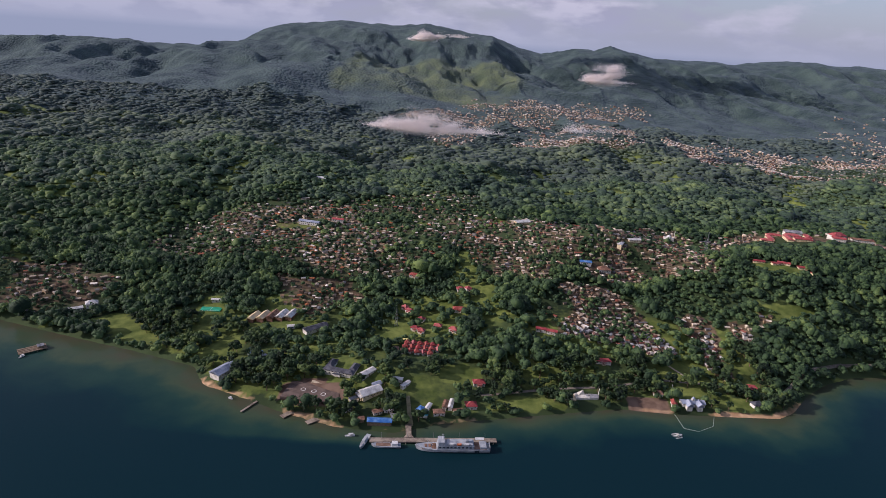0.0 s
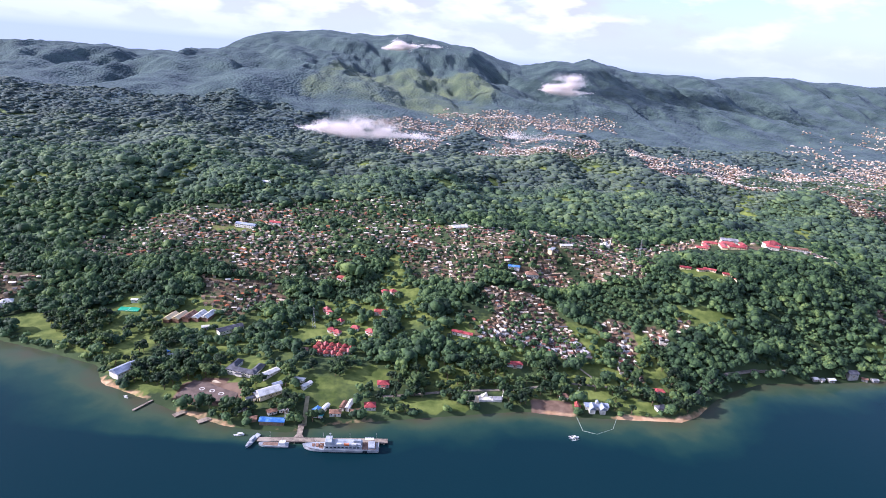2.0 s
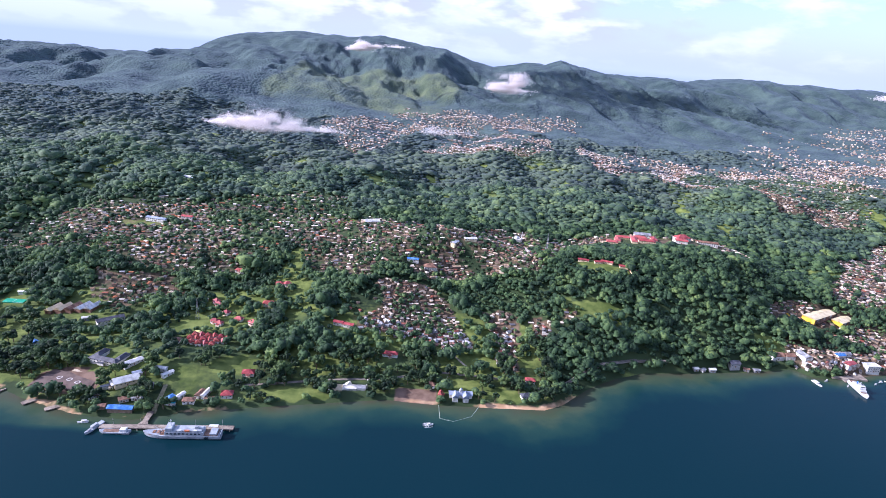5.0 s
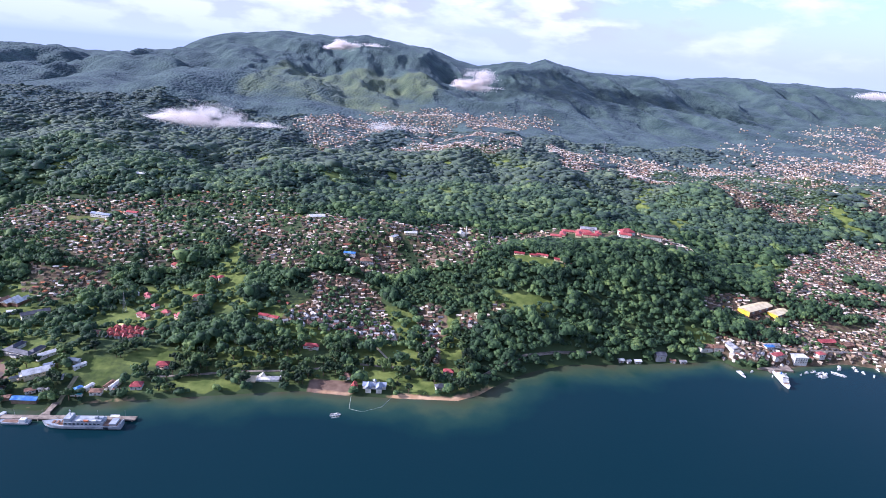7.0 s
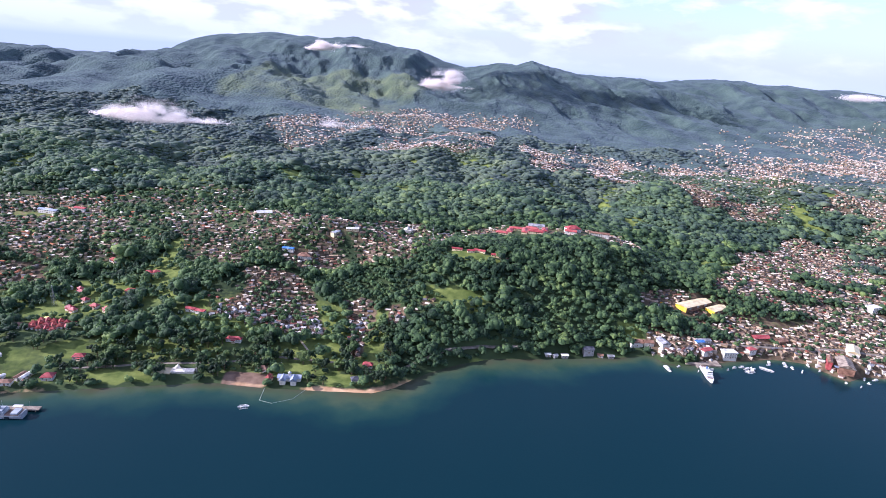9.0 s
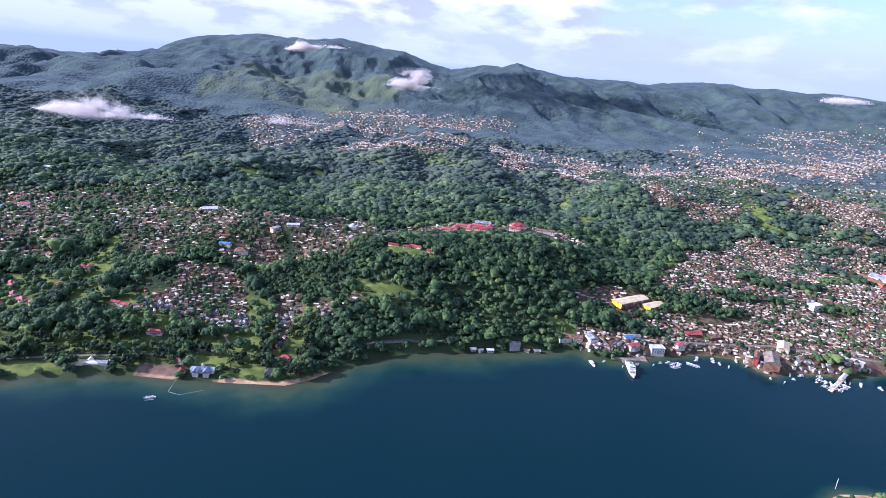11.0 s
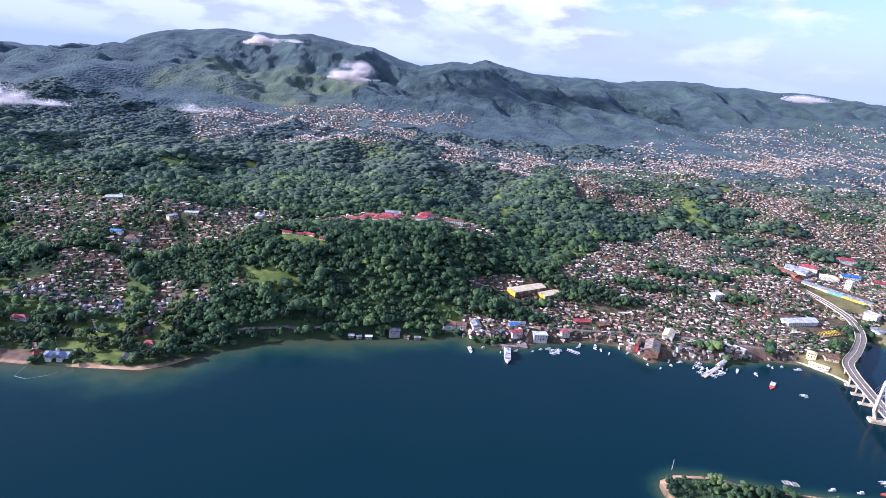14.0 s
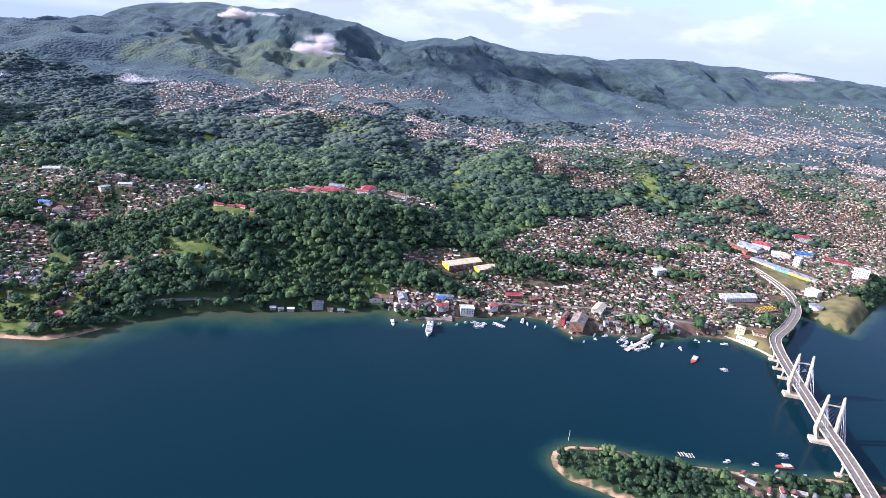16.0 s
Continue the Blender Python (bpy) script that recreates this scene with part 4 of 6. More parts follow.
TIN_BROWN = surface("rusty_brown_tin", [rgb("5d4436"), rgb("7b5b48"), rgb("93715c")], rough=0.65, size=3, bump=0.15)
TIN_BLUE = surface("bright_blue_tin", [rgb("2a5a96"), rgb("3a6ca8"), rgb("6a90ba")], rough=0.45, size=4, bump=0.08)
TIN_CYAN = surface("turquoise_tin", [rgb("2aa0b4"), rgb("46c0cf")], rough=0.45, size=3, bump=0.08)
TIN_CREAM = surface("cream_tin", [rgb("c8b48a"), rgb("dac79c"), rgb("e4d4ac")], rough=0.45, size=6, bump=0.08)
PLASTER = surface("white_plaster", [rgb("b4aea0"), rgb("cec9bc"), rgb("dbd7cb")], rough=0.85, size=3, bump=0.1)
PLASTER_CREAM = surface("cream_plaster", [rgb("d2bd94"), rgb("e4d3ac")], rough=0.85, size=3, bump=0.1)
PLASTER_GREY = surface("grey_plaster", [rgb("8f8c86"), rgb("aeaaa2")], rough=0.85, size=3, bump=0.1)
YELLOW = surface("yellow_paint", [rgb("c8a020"), rgb("dab62c"), rgb("e2c44a")], rough=0.6, size=4, bump=0.05)
LEMON = surface("pale_yellow_paint", [rgb("e2d27c"), rgb("efe49c")], rough=0.6, size=4, bump=0.05)
MINT = surface("mint_paint", [rgb("5fae86"), rgb("7cc69e")], rough=0.6, size=4, bump=0.05)
ORANGE = surface("orange_paint", [rgb("b8653c"), rgb("cc8058")], rough=0.6, size=4, bump=0.05)
CONCRETE = surface("pale_concrete", [rgb("a8997f"), rgb("c6b699"), rgb("d6c8ad")], rough=0.85, size=3, bump=0.15, by_object=0.1)
ASPHALT = surface("worn_asphalt", [rgb("6e665a"), rgb("8a8174")], rough=0.9, size=3, bump=0.1)
HULL_GREY = surface("pale_grey_ship_paint", [rgb("868b8f"), rgb("a0a5a8"), rgb("b2b5b6")], rough=0.45, size=6, bump=0.04)
HULL_WHITE = surface("white_boat_paint", [rgb("bcbcb8"), rgb("d6d6d2")], rough=0.4, size=4, bump=0.04)
HULL_RED = surface("orange_red_boat_paint", [rgb("b54a34"), rgb("cf6a4c")], rough=0.5, size=3, bump=0.05)
DECK_BROWN = surface("rusty_deck", [rgb("6e5648"), rgb("8e7462")], rough=0.8, size=2, bump=0.1)
STEEL = surface("galvanised_steel", [rgb("8a8d90"), rgb("b0b2b4")], rough=0.45, metal=0.6, size=2, bump=0.05)
WOOD = surface("weathered_planks", [rgb("6a5a48"), rgb("8c7a64")], rough=0.85, size=2, bump=0.2)
COURT = surface("green_court_coating", [rgb("1f8f6c"), rgb("2faa84")], rough=0.7, size=5, bump=0.03)
LINES = surface("white_line_paint", [rgb("cfccc4"), rgb("e8e6de")], rough=0.7, size=2, bump=0.03)
NET = surface("floating_boom", [rgb("8a9c8c"), rgb("a8b4a4")], rough=0.7, size=2, bump=0.05)
GLASS = surface("dark_window_glass", [rgb("20282e"), rgb("36424a")], rough=0.12, size=2, bump=0.0, spec=0.6)
make_pane()


def ground_at(px, py):
    return float(height(np.array([px]), np.array([py]))[0])


def thing(name, label, category, px, py, turn=0.0, z=None, group=""):
    o = new(name)
    o.matrix_basis = pose(px, py, ground_at(px, py) if z is None else z, 0, 0, turn)
    return tagged(o, label, category, group)


def building(name, label, px, py, turn, length, width, wall, roof="gable", cover=TIN_WHITE, side=PLASTER, rise=None, storeys=1, windows=True, category="building", group="", z=None, eave=0.5):
    """A house or hall: walls down into the slope, a roof with eaves, a door, and windows in each storey of the long sides."""
    base = thing(name, label, category, px, py, turn, z, group)
    part("wall", box(-length / 2, length / 2, -width / 2, width / 2, -3.0, wall), side, base)
    part("roof", roof_solid(roof, length, width, wall, width * 0.22 if rise is None else rise, eave), cover, base)
    part("door", box(-0.5, 0.5, -width / 2 - 0.06, -width / 2 - 0.003, 0, min(1.6, wall * 0.6)), TIN_BROWN, base)
    if windows:
        n = max(2, int(length / 2.6))
        step_z = wall / storeys
        for level in range(storeys):
            for i in range(n):
                u = -length / 2 + length * (i + 0.5) / n
                if level == 0 and abs(u) < 0.95:
                    continue
                zc = step_z * (level + 0.58)
                shared("window", PANE, base, pose(u, -width / 2 - 0.004, zc))
                shared("window", PANE, base, pose(u, width / 2 + 0.004, zc, 0, 0, 180))
    return base


def add_tri_prism(bm, x0, x1, y0, y1, z0, z1):
    v = [bm.verts.new(c) for c in ((x0, y0, z0), (x1, y0, z0), (x0, y1, z0), (x1, y1, z0), (x0, (y0 + y1) / 2, z1), (x1, (y0 + y1) / 2, z1))]
    for f in ((0, 2, 4), (1, 5, 3), (0, 4, 5, 1), (3, 5, 4, 2), (0, 1, 3, 2)):
        bm.faces.new([v[i] for i in f])


def gable_fill(base, length, width, wall, rise, material):
    """The triangles of wall under a gabled roof."""
    bm = bmesh.new()
    add_tri_prism(bm, -length / 2, length / 2, -width / 2, width / 2, wall + 0.01, wall + rise * 0.92)
    part("gable", bm, material, base)


def hull(length, beam, deep, sheer=0.6, bow=0.35, stern=0.85):
    """A ship's shell, bow towards minus x, its top at the height of the deck."""
    rows = []
    for i in range(13):
        u = i / 12
        half = beam / 2 * min(1.0, (u / bow) ** 0.6 if u < bow else 1.0) * (1.0 if u < 0.85 else 1 - (1 - stern) * (u - 0.85) / 0.15)
        half = max(half, 0.05)
        z = deep + sheer * max(0, (0.35 - u) / 0.35) ** 1.5
        x = -length / 2 + length * u
        rake = sheer * 1.8 * max(0, 1 - u / 0.15)
        rows.append([(x + rake, -half * 0.55, -0.8), (x + rake * 0.4, -half * 0.9, deep * 0.3), (x, -half, z), (x, half, z), (x + rake * 0.4, half * 0.9, deep * 0.3), (x + rake, half * 0.55, -0.8)])
    bm = bmesh.new()
    vs = [[bm.verts.new(c) for c in r] for r in rows]
    for a, b in zip(vs[:-1], vs[1:]):
        for k in range(6):
            bm.faces.new((a[k], a[(k + 1) % 6], b[(k + 1) % 6], b[k]))
    bm.faces.new(vs[0][::-1])
    bm.faces.new(vs[-1])
    bmesh.ops.recalc_face_normals(bm, faces=bm.faces)
    return bm


def small_boat(px, py, turn, length=7.0, label="small white wooden boat moored on calm water", paint=None, cabin=True, group="boats in the bay"):
    base = thing("boat", label, "boat", px, py, turn, 0.0, group)
    part("hull", hull(length, length * 0.26, 0.7, 0.5), paint or HULL_WHITE, base)
    if cabin:
        part("cabin", box(-length * 0.05, length * 0.28, -length * 0.09, length * 0.09, 0.72, 1.7, 0.08), PLASTER, base)
        part("canopy", box(-length * 0.12, length * 0.36, -length * 0.12, length * 0.12, 1.72, 1.84), HULL_WHITE, base)
    return base


def outrigger(px, py, turn, length=9.0, label="outrigger fishing boat with white floats on the water", group="outriggers in the bay"):
    base = thing("outrigger_boat", label, "boat", px, py, turn, 0.0, group)
    part("hull", hull(length, length * 0.14, 0.7, 0.6), HULL_WHITE, base)
    part("cabin", box(-length * 0.02, length * 0.2, -length * 0.06, length * 0.06, 0.7, 1.5), PLASTER, base)
    for s in (-1, 1):
        part("float", rod((-length * 0.36, s * length * 0.3, 0.12), (length * 0.36, s * length * 0.3, 0.12), 0.22, 6), HULL_WHITE, base)
    for u in (-0.22, 0.0, 0.22):
        part("boom", rod((length * u, -length * 0.3, 0.75), (length * u, length * 0.3, 0.75), 0.11, 5), LINES, base)
    return base


def lattice_mast(px, py, tall, wide=1.4, label="tall steel lattice mast painted in pale grey"):
    base = thing("lattice_mast", label, "mast", px, py)
    for sx in (-1, 1):
        for sy in (-1, 1):
            part("leg", rod((sx * wide, sy * wide, -0.5), (sx * 0.15, sy * 0.15, tall), 0.16, 5, 0.08), STEEL, base)
    levels = max(4, int(tall / 3))
    for i in range(levels):
        a, b = i / levels, (i + 1) / levels
        wa, wb = wide + (0.15 - wide) * a, wide + (0.15 - wide) * b
        bm = bmesh.new()
        for s in (-1, 1):
            add_rod(bm, (-wa, s * wa, tall * a), (wb, s * wb, tall * b), 0.07)
            add_rod(bm, (s * wa, wa, tall * a), (s * wb, -wb, tall * b), 0.07)
        part("brace", bm, STEEL, base)
    part("aerial", rod((0, 0, tall - 0.2), (0, 0, tall + 2.2), 0.08, 5), LINES, base)
    return base


def ribbon(name, points, wide, material, label, lift=0.22, category="road"):
    """A road laid over the ground along a line."""
    pts = [Vector((*p, 0)) for p in points]
    line = []
    for a, b in zip(pts[:-1], pts[1:]):
        n = max(1, int((b - a).length / 3))
        line += [a.lerp(b, i / n) for i in range(n)]
    line.append(pts[-1])
    bm = bmesh.new()
    last = None
    for i, p in enumerate(line):
        d = (line[min(i + 1, len(line) - 1)] - line[max(i - 1, 0)]).normalized()
        s = Vector((-d.y, d.x, 0)) * wide / 2
        zc = max(ground_at(q.x, q.y) for q in (p - s, p, p + s)) + lift
        row = [bm.verts.new((*(p + s).xy, zc)), bm.verts.new((*(p - s).xy, zc)), bm.verts.new((*(p - s * 1.15).xy, zc - 1.2)), bm.verts.new((*(p + s * 1.15).xy, zc - 1.2))]
        if last:
            for k in (0, 1, 3):
                bm.faces.new((last[k], row[k], row[(k + 1) % 4], last[(k + 1) % 4]))
        last = row
    bmesh.ops.recalc_face_normals(bm, faces=bm.faces)
    me = bpy.data.meshes.new(name)
    bm.to_mesh(me)
    bm.free()
    me.materials.append(material)
    return tagged(new(name, me), label, category, kind="structure")

# ---- the landing pier and its ship ----
PIER_DECK = surface("stained_pier_concrete", [rgb("6f6358"), rgb("8f8272"), rgb("a09382")], rough=0.9, size=4, bump=0.15)
pier = thing("landing_pier", "T-shaped concrete landing pier on piles", "pier", 20, 346, 5.0, 0.0)
part("deck", box(-44, 44, -2.2, 2.2, 1.1, 1.9, 0.06), PIER_DECK, pier)
part("walkway", solid([(-20.5, 2.61, 1.2), (-13.5, 2.61, 1.2), (-15.2, 6, 1.2), (-18.8, 6, 1.2), (-14.8, 19, 1.2), (-19.2, 19, 1.2), (-20.5, 2.61, 1.86), (-13.5, 2.61, 1.86), (-15.2, 6, 1.86), (-18.8, 6, 1.86), (-14.8, 19, 1.86), (-19.2, 19, 1.86)],
                       [(0, 1, 2, 3), (3, 2, 4, 5), (6, 9, 8, 7), (9, 11, 10, 8), (0, 6, 7, 1), (1, 7, 8, 2), (2, 8, 10, 4), (4, 10, 11, 5), (5, 11, 9, 3), (3, 9, 6, 0)]), PIER_DECK, pier)
for i in range(12):
    for s in (-1, 1):
        part("pile", rod((-42 + i * 7.6, s * 2.0, -4), (-42 + i * 7.6, s * 2.0, 1.1), 0.3, 6), CONCRETE, pier)
for i in range(5):
    part("lamp_post", rod((-36 + i * 18, 2.2, 1.9), (-36 + i * 18, 2.2, 6.2), 0.08, 5), STEEL, pier)
for i in range(4):
    part("fender", box(-30 + i * 19, -29 + i * 19, -2.95, -2.62, 0.3, 1.6), TIN_DARK, pier)

ship = thing("landing_ship", "pale grey naval transport ship moored at the pier", "ship", 33, 339.3, 4.5, 0.0)
part("hull", hull(51, 8.2, 2.6, 1.5, 0.22, 0.95), HULL_GREY, ship)
part("well_deck", box(-21, -11, -2.9, 2.9, 2.75, 2.95), DECK_BROWN, ship, "rust-brown foredeck with cargo gear")
part("bulwark", box(-11, 24, -3.95, 3.95, 2.6, 3.1), HULL_GREY, ship)
part("deckhouse", box(-10.5, 14.5, -3.7, 3.7, 3.1, 5.6, 0.1), HULL_GREY, ship)
part("upper_deck", box(-4, 13.5, -3.1, 3.1, 5.6, 6.5, 0.08), HULL_GREY, ship)
part("bridge_house", box(-10, -5.6, -3.6, 3.6, 5.6, 8.4, 0.15), HULL_GREY, ship)
part("bridge_window", box(-10.06, -9.98, -3.2, 3.2, 7.2, 8.0), GLASS, ship)
part("mast", rod((-7, 0, 8.4), (-7, 0, 13.2), 0.25, 6, 0.1), HULL_GREY, ship)
part("yard", rod((-7, -1.6, 11.4), (-7, 1.6, 11.4), 0.09, 5), HULL_GREY, ship)
part("radar", box(-7.7, -6.3, -0.2, 0.2, 12.2, 12.5), HULL_WHITE, ship)
part("funnel", box(8.5, 11, -1.0, 1.0, 6.5, 8.2, 0.2), HULL_GREY, ship)
part("after_deck", box(14.5, 23.5, -3.6, 3.6, 3.1, 3.4), DECK_BROWN, ship)
part("stern_house", box(18.5, 23, -3.5, 3.5, 3.4, 4.8, 0.1), HULL_GREY, ship)
part("stern_gate", box(25.2, 25.7, -2.8, 2.8, 0.6, 4.4), HULL_GREY, ship)
# dark slab laid on the hull for the shade inside an opening
part("opening_shade", box(14.9, 17.9, -4.06, -3.97, 0.9, 2.5), GLASS, ship, "dark panel for the shaded opening in the ship's side")
for i in range(9):
    part("side_window", box(-9.5 + i * 2.6, -8.0 + i * 2.6, -3.76, -3.702, 3.9, 4.9), GLASS, ship)
for i in range(3):
    boat_part = part("lifeboat", hull(3.4, 1.2, 0.6, 0.3), ORANGE if i == 1 else HULL_WHITE, ship)
    boat_part.matrix_basis = pose(-1 + i * 5, -3.3, 6.6)
for x0 in (-19, -16.4, -13.6):
    part("cargo_hatch", box(x0, x0 + 1.8, -1.6, 1.6, 2.95, 3.5, 0.06), TIN_BROWN, ship)
part("crane", rod((-12.2, 0, 2.9), (-17.5, 0.6, 7.0), 0.18, 6, 0.1), HULL_WHITE, ship)
part("awning", box(16, 22, 3.8, 6.4, 5.2, 5.35), HULL_WHITE, ship, "white gangway awning towards the pier")

craft = thing("landing_craft", "small grey landing craft moored beside the pier", "ship", -12, 338.4, 3.0, 0.0)
part("hull", hull(20, 4.6, 1.5, 0.6, 0.2, 0.95), HULL_GREY, craft)
part("hold", box(-7, 3, -1.7, 1.7, 1.55, 1.75), DECK_BROWN, craft)
part("wheelhouse", box(4, 8, -1.6, 1.6, 1.55, 3.6, 0.1), HULL_WHITE, craft)
part("mast", rod((6, 0, 3.6), (6, 0, 6.0), 0.08, 5), STEEL, craft)
craft2 = thing("patrol_boat", "narrow grey patrol boat moored across the pier's end", "ship", -27, 341, 74.0, 0.0)
part("hull", hull(16, 3.4, 1.4, 0.8, 0.35, 0.9), HULL_GREY, craft2)
part("wheelhouse", box(-2, 3, -1.1, 1.1, 1.4, 3.2, 0.15), HULL_GREY, craft2)
part("gun_deck", box(-5.5, -3, -0.7, 0.7, 1.5, 2.0, 0.1), TIN_GREY, craft2)

# ---- the parade ground and the buildings by the pier ----
building("assembly_hall", "long slate-blue roofed hall on the point by the water", -148, 411, 62, 19, 10, 4.2, cover=TIN_SLATE)
gable_fill(bpy.data.objects["assembly_hall"], 19, 10, 4.2, 2.2, PLASTER)
for i in range(5):
    building("warehouse", "warehouse bay with a ribbed tin roof in a row of five", -154 + i * 8.6, 506 + i * 0.9, 78, 15, 6.4, 3.2, cover=(TIN_CREAM, TIN_CREAM, TIN_BROWN, TIN_WHITE, TIN_WHITE)[i], side=TIN_BROWN, rise=2.0, windows=False, group="row of warehouses")
building("blue_shed", "small shed with a pale blue wall and tin roof", -115, 489, 20, 6, 4, 2.6, cover=TIN_WHITE, side=TIN_SLATE)
building("long_hall", "dark-roofed long hall with a white gable end", -92, 487, 42, 22, 7.5, 3.4, cover=TIN_DARK)
gable_fill(bpy.data.objects["long_hall"], 22, 7.5, 3.4, 1.6, PLASTER)
building("sports_pavilion", "small pale pavilion beside the green court", -199, 533, 5, 9, 3.2, 2.4, cover=TIN_WHITE)
building("market_shed", "low blue-roofed shed among trees", -133, 441, -25, 11, 7, 2.6, cover=TIN_BLUE, windows=False)
building("market_annex", "low pale blue annex among trees", -120, 434, -25, 9, 5, 2.4, cover=TIN_SLATE, windows=False)
u = thing("courtyard_office", "two-storey white office with dark roofs round a courtyard", "building", -56, 417, -14)
for nm, a, b, c, d in (("front", -12, 12, -7, -2.4), ("west_wing", -12, -7.4, -2.38, 9), ("east_wing", 7.4, 12, -2.38, 9)):
    part("wall", box(a, b, c, d, -3, 3.4), PLASTER, u)
    bm = roof_solid("hip", b - a, d - c, 3.4, 1.7, 0.8) if b - a > d - c else roof_solid("hip", d - c, b - a, 3.4, 1.7, 0.8)
    r = part("roof", bm, TIN_DARK, u)
    r.matrix_basis = pose((a + b) / 2, (c + d) / 2, 0, 0, 0, 0 if b - a > d - c else 90)
for i in range(8):
    for zc in (0.8, 2.5):
        shared("window", PANE, u, pose(-10.5 + i * 3, -7.004, zc))
part("porch", box(-2.6, 2.6, -9.6, -7.06, 0, 2.2), PLASTER, u)
part("porch_roof", box(-3, 3, -10, -7.9, 2.22, 2.5), TIN_DARK, u)
h = building("officers_hall", "white-roofed hall with a cream porch near the shore", -30, 391, 38, 17, 9, 3.4, roof="gable", cover=TIN_WHITE, side=PLASTER_CREAM, rise=2.4)
gable_fill(h, 17, 9, 3.4, 2.4, PLASTER_CREAM)
for i in range(4):
    part("porch_pillar", box(-8.6 - 1.8, -8.6 - 1.4, -4.4 + i * 2.8, -4.0 + i * 2.8, 0, 3.0), PLASTER_CREAM, h)
part("porch_roof", box(-10.9, -9.1, -5.0, 5.0, 3.02, 3.3), TIN_WHITE, h)
part("stair", box(-12.6, -10.95, -3, 3, -0.5, 0.8), CONCRETE, h)
building("lean_to", "grey lean-to roof beside the hall", -40, 385, 38, 10, 3, 2.4, cover=TIN_GREY, windows=False)
building("white_barrack", "long white-roofed barrack among trees", -35, 412, 52, 15, 5, 2.8, cover=TIN_WHITE)
building("white_store", "small white-roofed store among garden trees", -11, 407, -8, 9, 3.6, 2.4, cover=TIN_WHITE)
building("white_shed", "narrow white-roofed shed beside a store", -4, 402, 55, 9, 3, 2.4, cover=TIN_WHITE)
building("blue_house", "bright blue-roofed house with a turquoise porch", 9.5, 376, 60, 6, 4.4, 2.8, roof="hip", cover=TIN_BLUE)
building("turquoise_shop", "flat turquoise-roofed shop by the shore", 11, 371, 2, 7.5, 3, 2.2, roof="flat", cover=TIN_CYAN, windows=False)
building("pier_cottage", "narrow white-roofed cottage beside a blue house", 15, 380, 70, 7, 2.6, 2.6, cover=TIN_WHITE, windows=False)
building("brown_house", "brown tin-roofed house near the beach", 23, 375, 8, 8, 5, 2.6, roof="hip", cover=TIN_BROWN)
building("brown_barrack", "narrow rusty-roofed barrack near the beach", 27.5, 384, 80, 9, 3, 2.6, cover=TIN_BROWN, windows=False)
building("white_longhouse", "narrow bright white-roofed longhouse", 32, 385, 80, 11, 2.8, 2.8, cover=TIN_WHITE)
building("red_villa", "red hip-roofed villa with white walls on the shore", 47, 386, 10, 8, 6.5, 2.8, roof="hip", cover=TIN_RED, rise=2.4)
building("boat_house", "long bright blue tin roof on the waterfront", -19, 361, 2, 17, 5, 2.2, cover=TIN_BLUE, side=WOOD, windows=False)
building("fish_stall", "rusty-roofed stall beside the boat house", -33, 362, 12, 5, 4, 2.0, cover=TIN_BROWN, side=WOOD, windows=False)
for i, (bx, by, bt, col) in enumerate([(-8, 367, 12, TIN_GREY), (-22, 371, 30, TIN_BROWN), (-14, 374, 5, TIN_GREY), (-44, 372, 20, TIN_GREY), (37, 378, 12, TIN_BROWN), (-26, 400, 40, TIN_SLATE), (-12, 388, 20, TIN_GREY)]):
    building("waterfront_house", "modest tin-roofed house among trees by the shore", bx, by, bt, 6.5, 4.2, 2.4, roof="gable", cover=col, group="waterfront houses")

plaza = thing("parade_ground", "brown paved parade ground with painted white rings", "pavement", -72, 392.5, -5)
plaza["kind"] = "structure"
part("paving", solid([(-23, -12.5, 0.7), (21, -14, 0.7), (18, 8, 0.7), (-21, 10, 0.7), (-23, -12.5, -3), (21, -14, -3), (18, 8, -3), (-21, 10, -3)], [(0, 1, 2, 3), (0, 4, 5, 1), (1, 5, 6, 2), (2, 6, 7, 3), (3, 7, 4, 0), (4, 7, 6, 5)]),
     surface("brown_paving", [rgb("5a4c44"), rgb("726258")], rough=0.85, size=6, bump=0.1), plaza)
part("steps", box(-6, 16, 9.6, 12.5, -2, 1.3), CONCRETE, plaza)
for cx, cy in ((-9, 0), (-0.5, -1), (7.5, -3.5)):
    bm = bmesh.new()
    for i in range(20):
        a, b = i * math.pi / 10, (i + 1) * math.pi / 10
        q = [bm.verts.new((cx + r * math.cos(k), cy + r * math.sin(k), 0.72)) for r, k in ((1.5, a), (2.0, a), (2.0, b), (1.5, b))]
        bm.faces.new(q)
    part("painted_ring", bm, LINES, plaza)
court = thing("sports_court", "bright green sports court on a lawn", "court", -200, 520.5, 3)
part("surface", box(-9.5, 9.5, -4.2, 4.2, -1, 0.9), COURT, court)
part("white_line", box(-0.1, 0.1, -4.0, 4.0, 0.9, 0.92), LINES, court)
part("white_line", box(-9, 9, -4.1, -3.9, 0.9, 0.92), LINES, court)

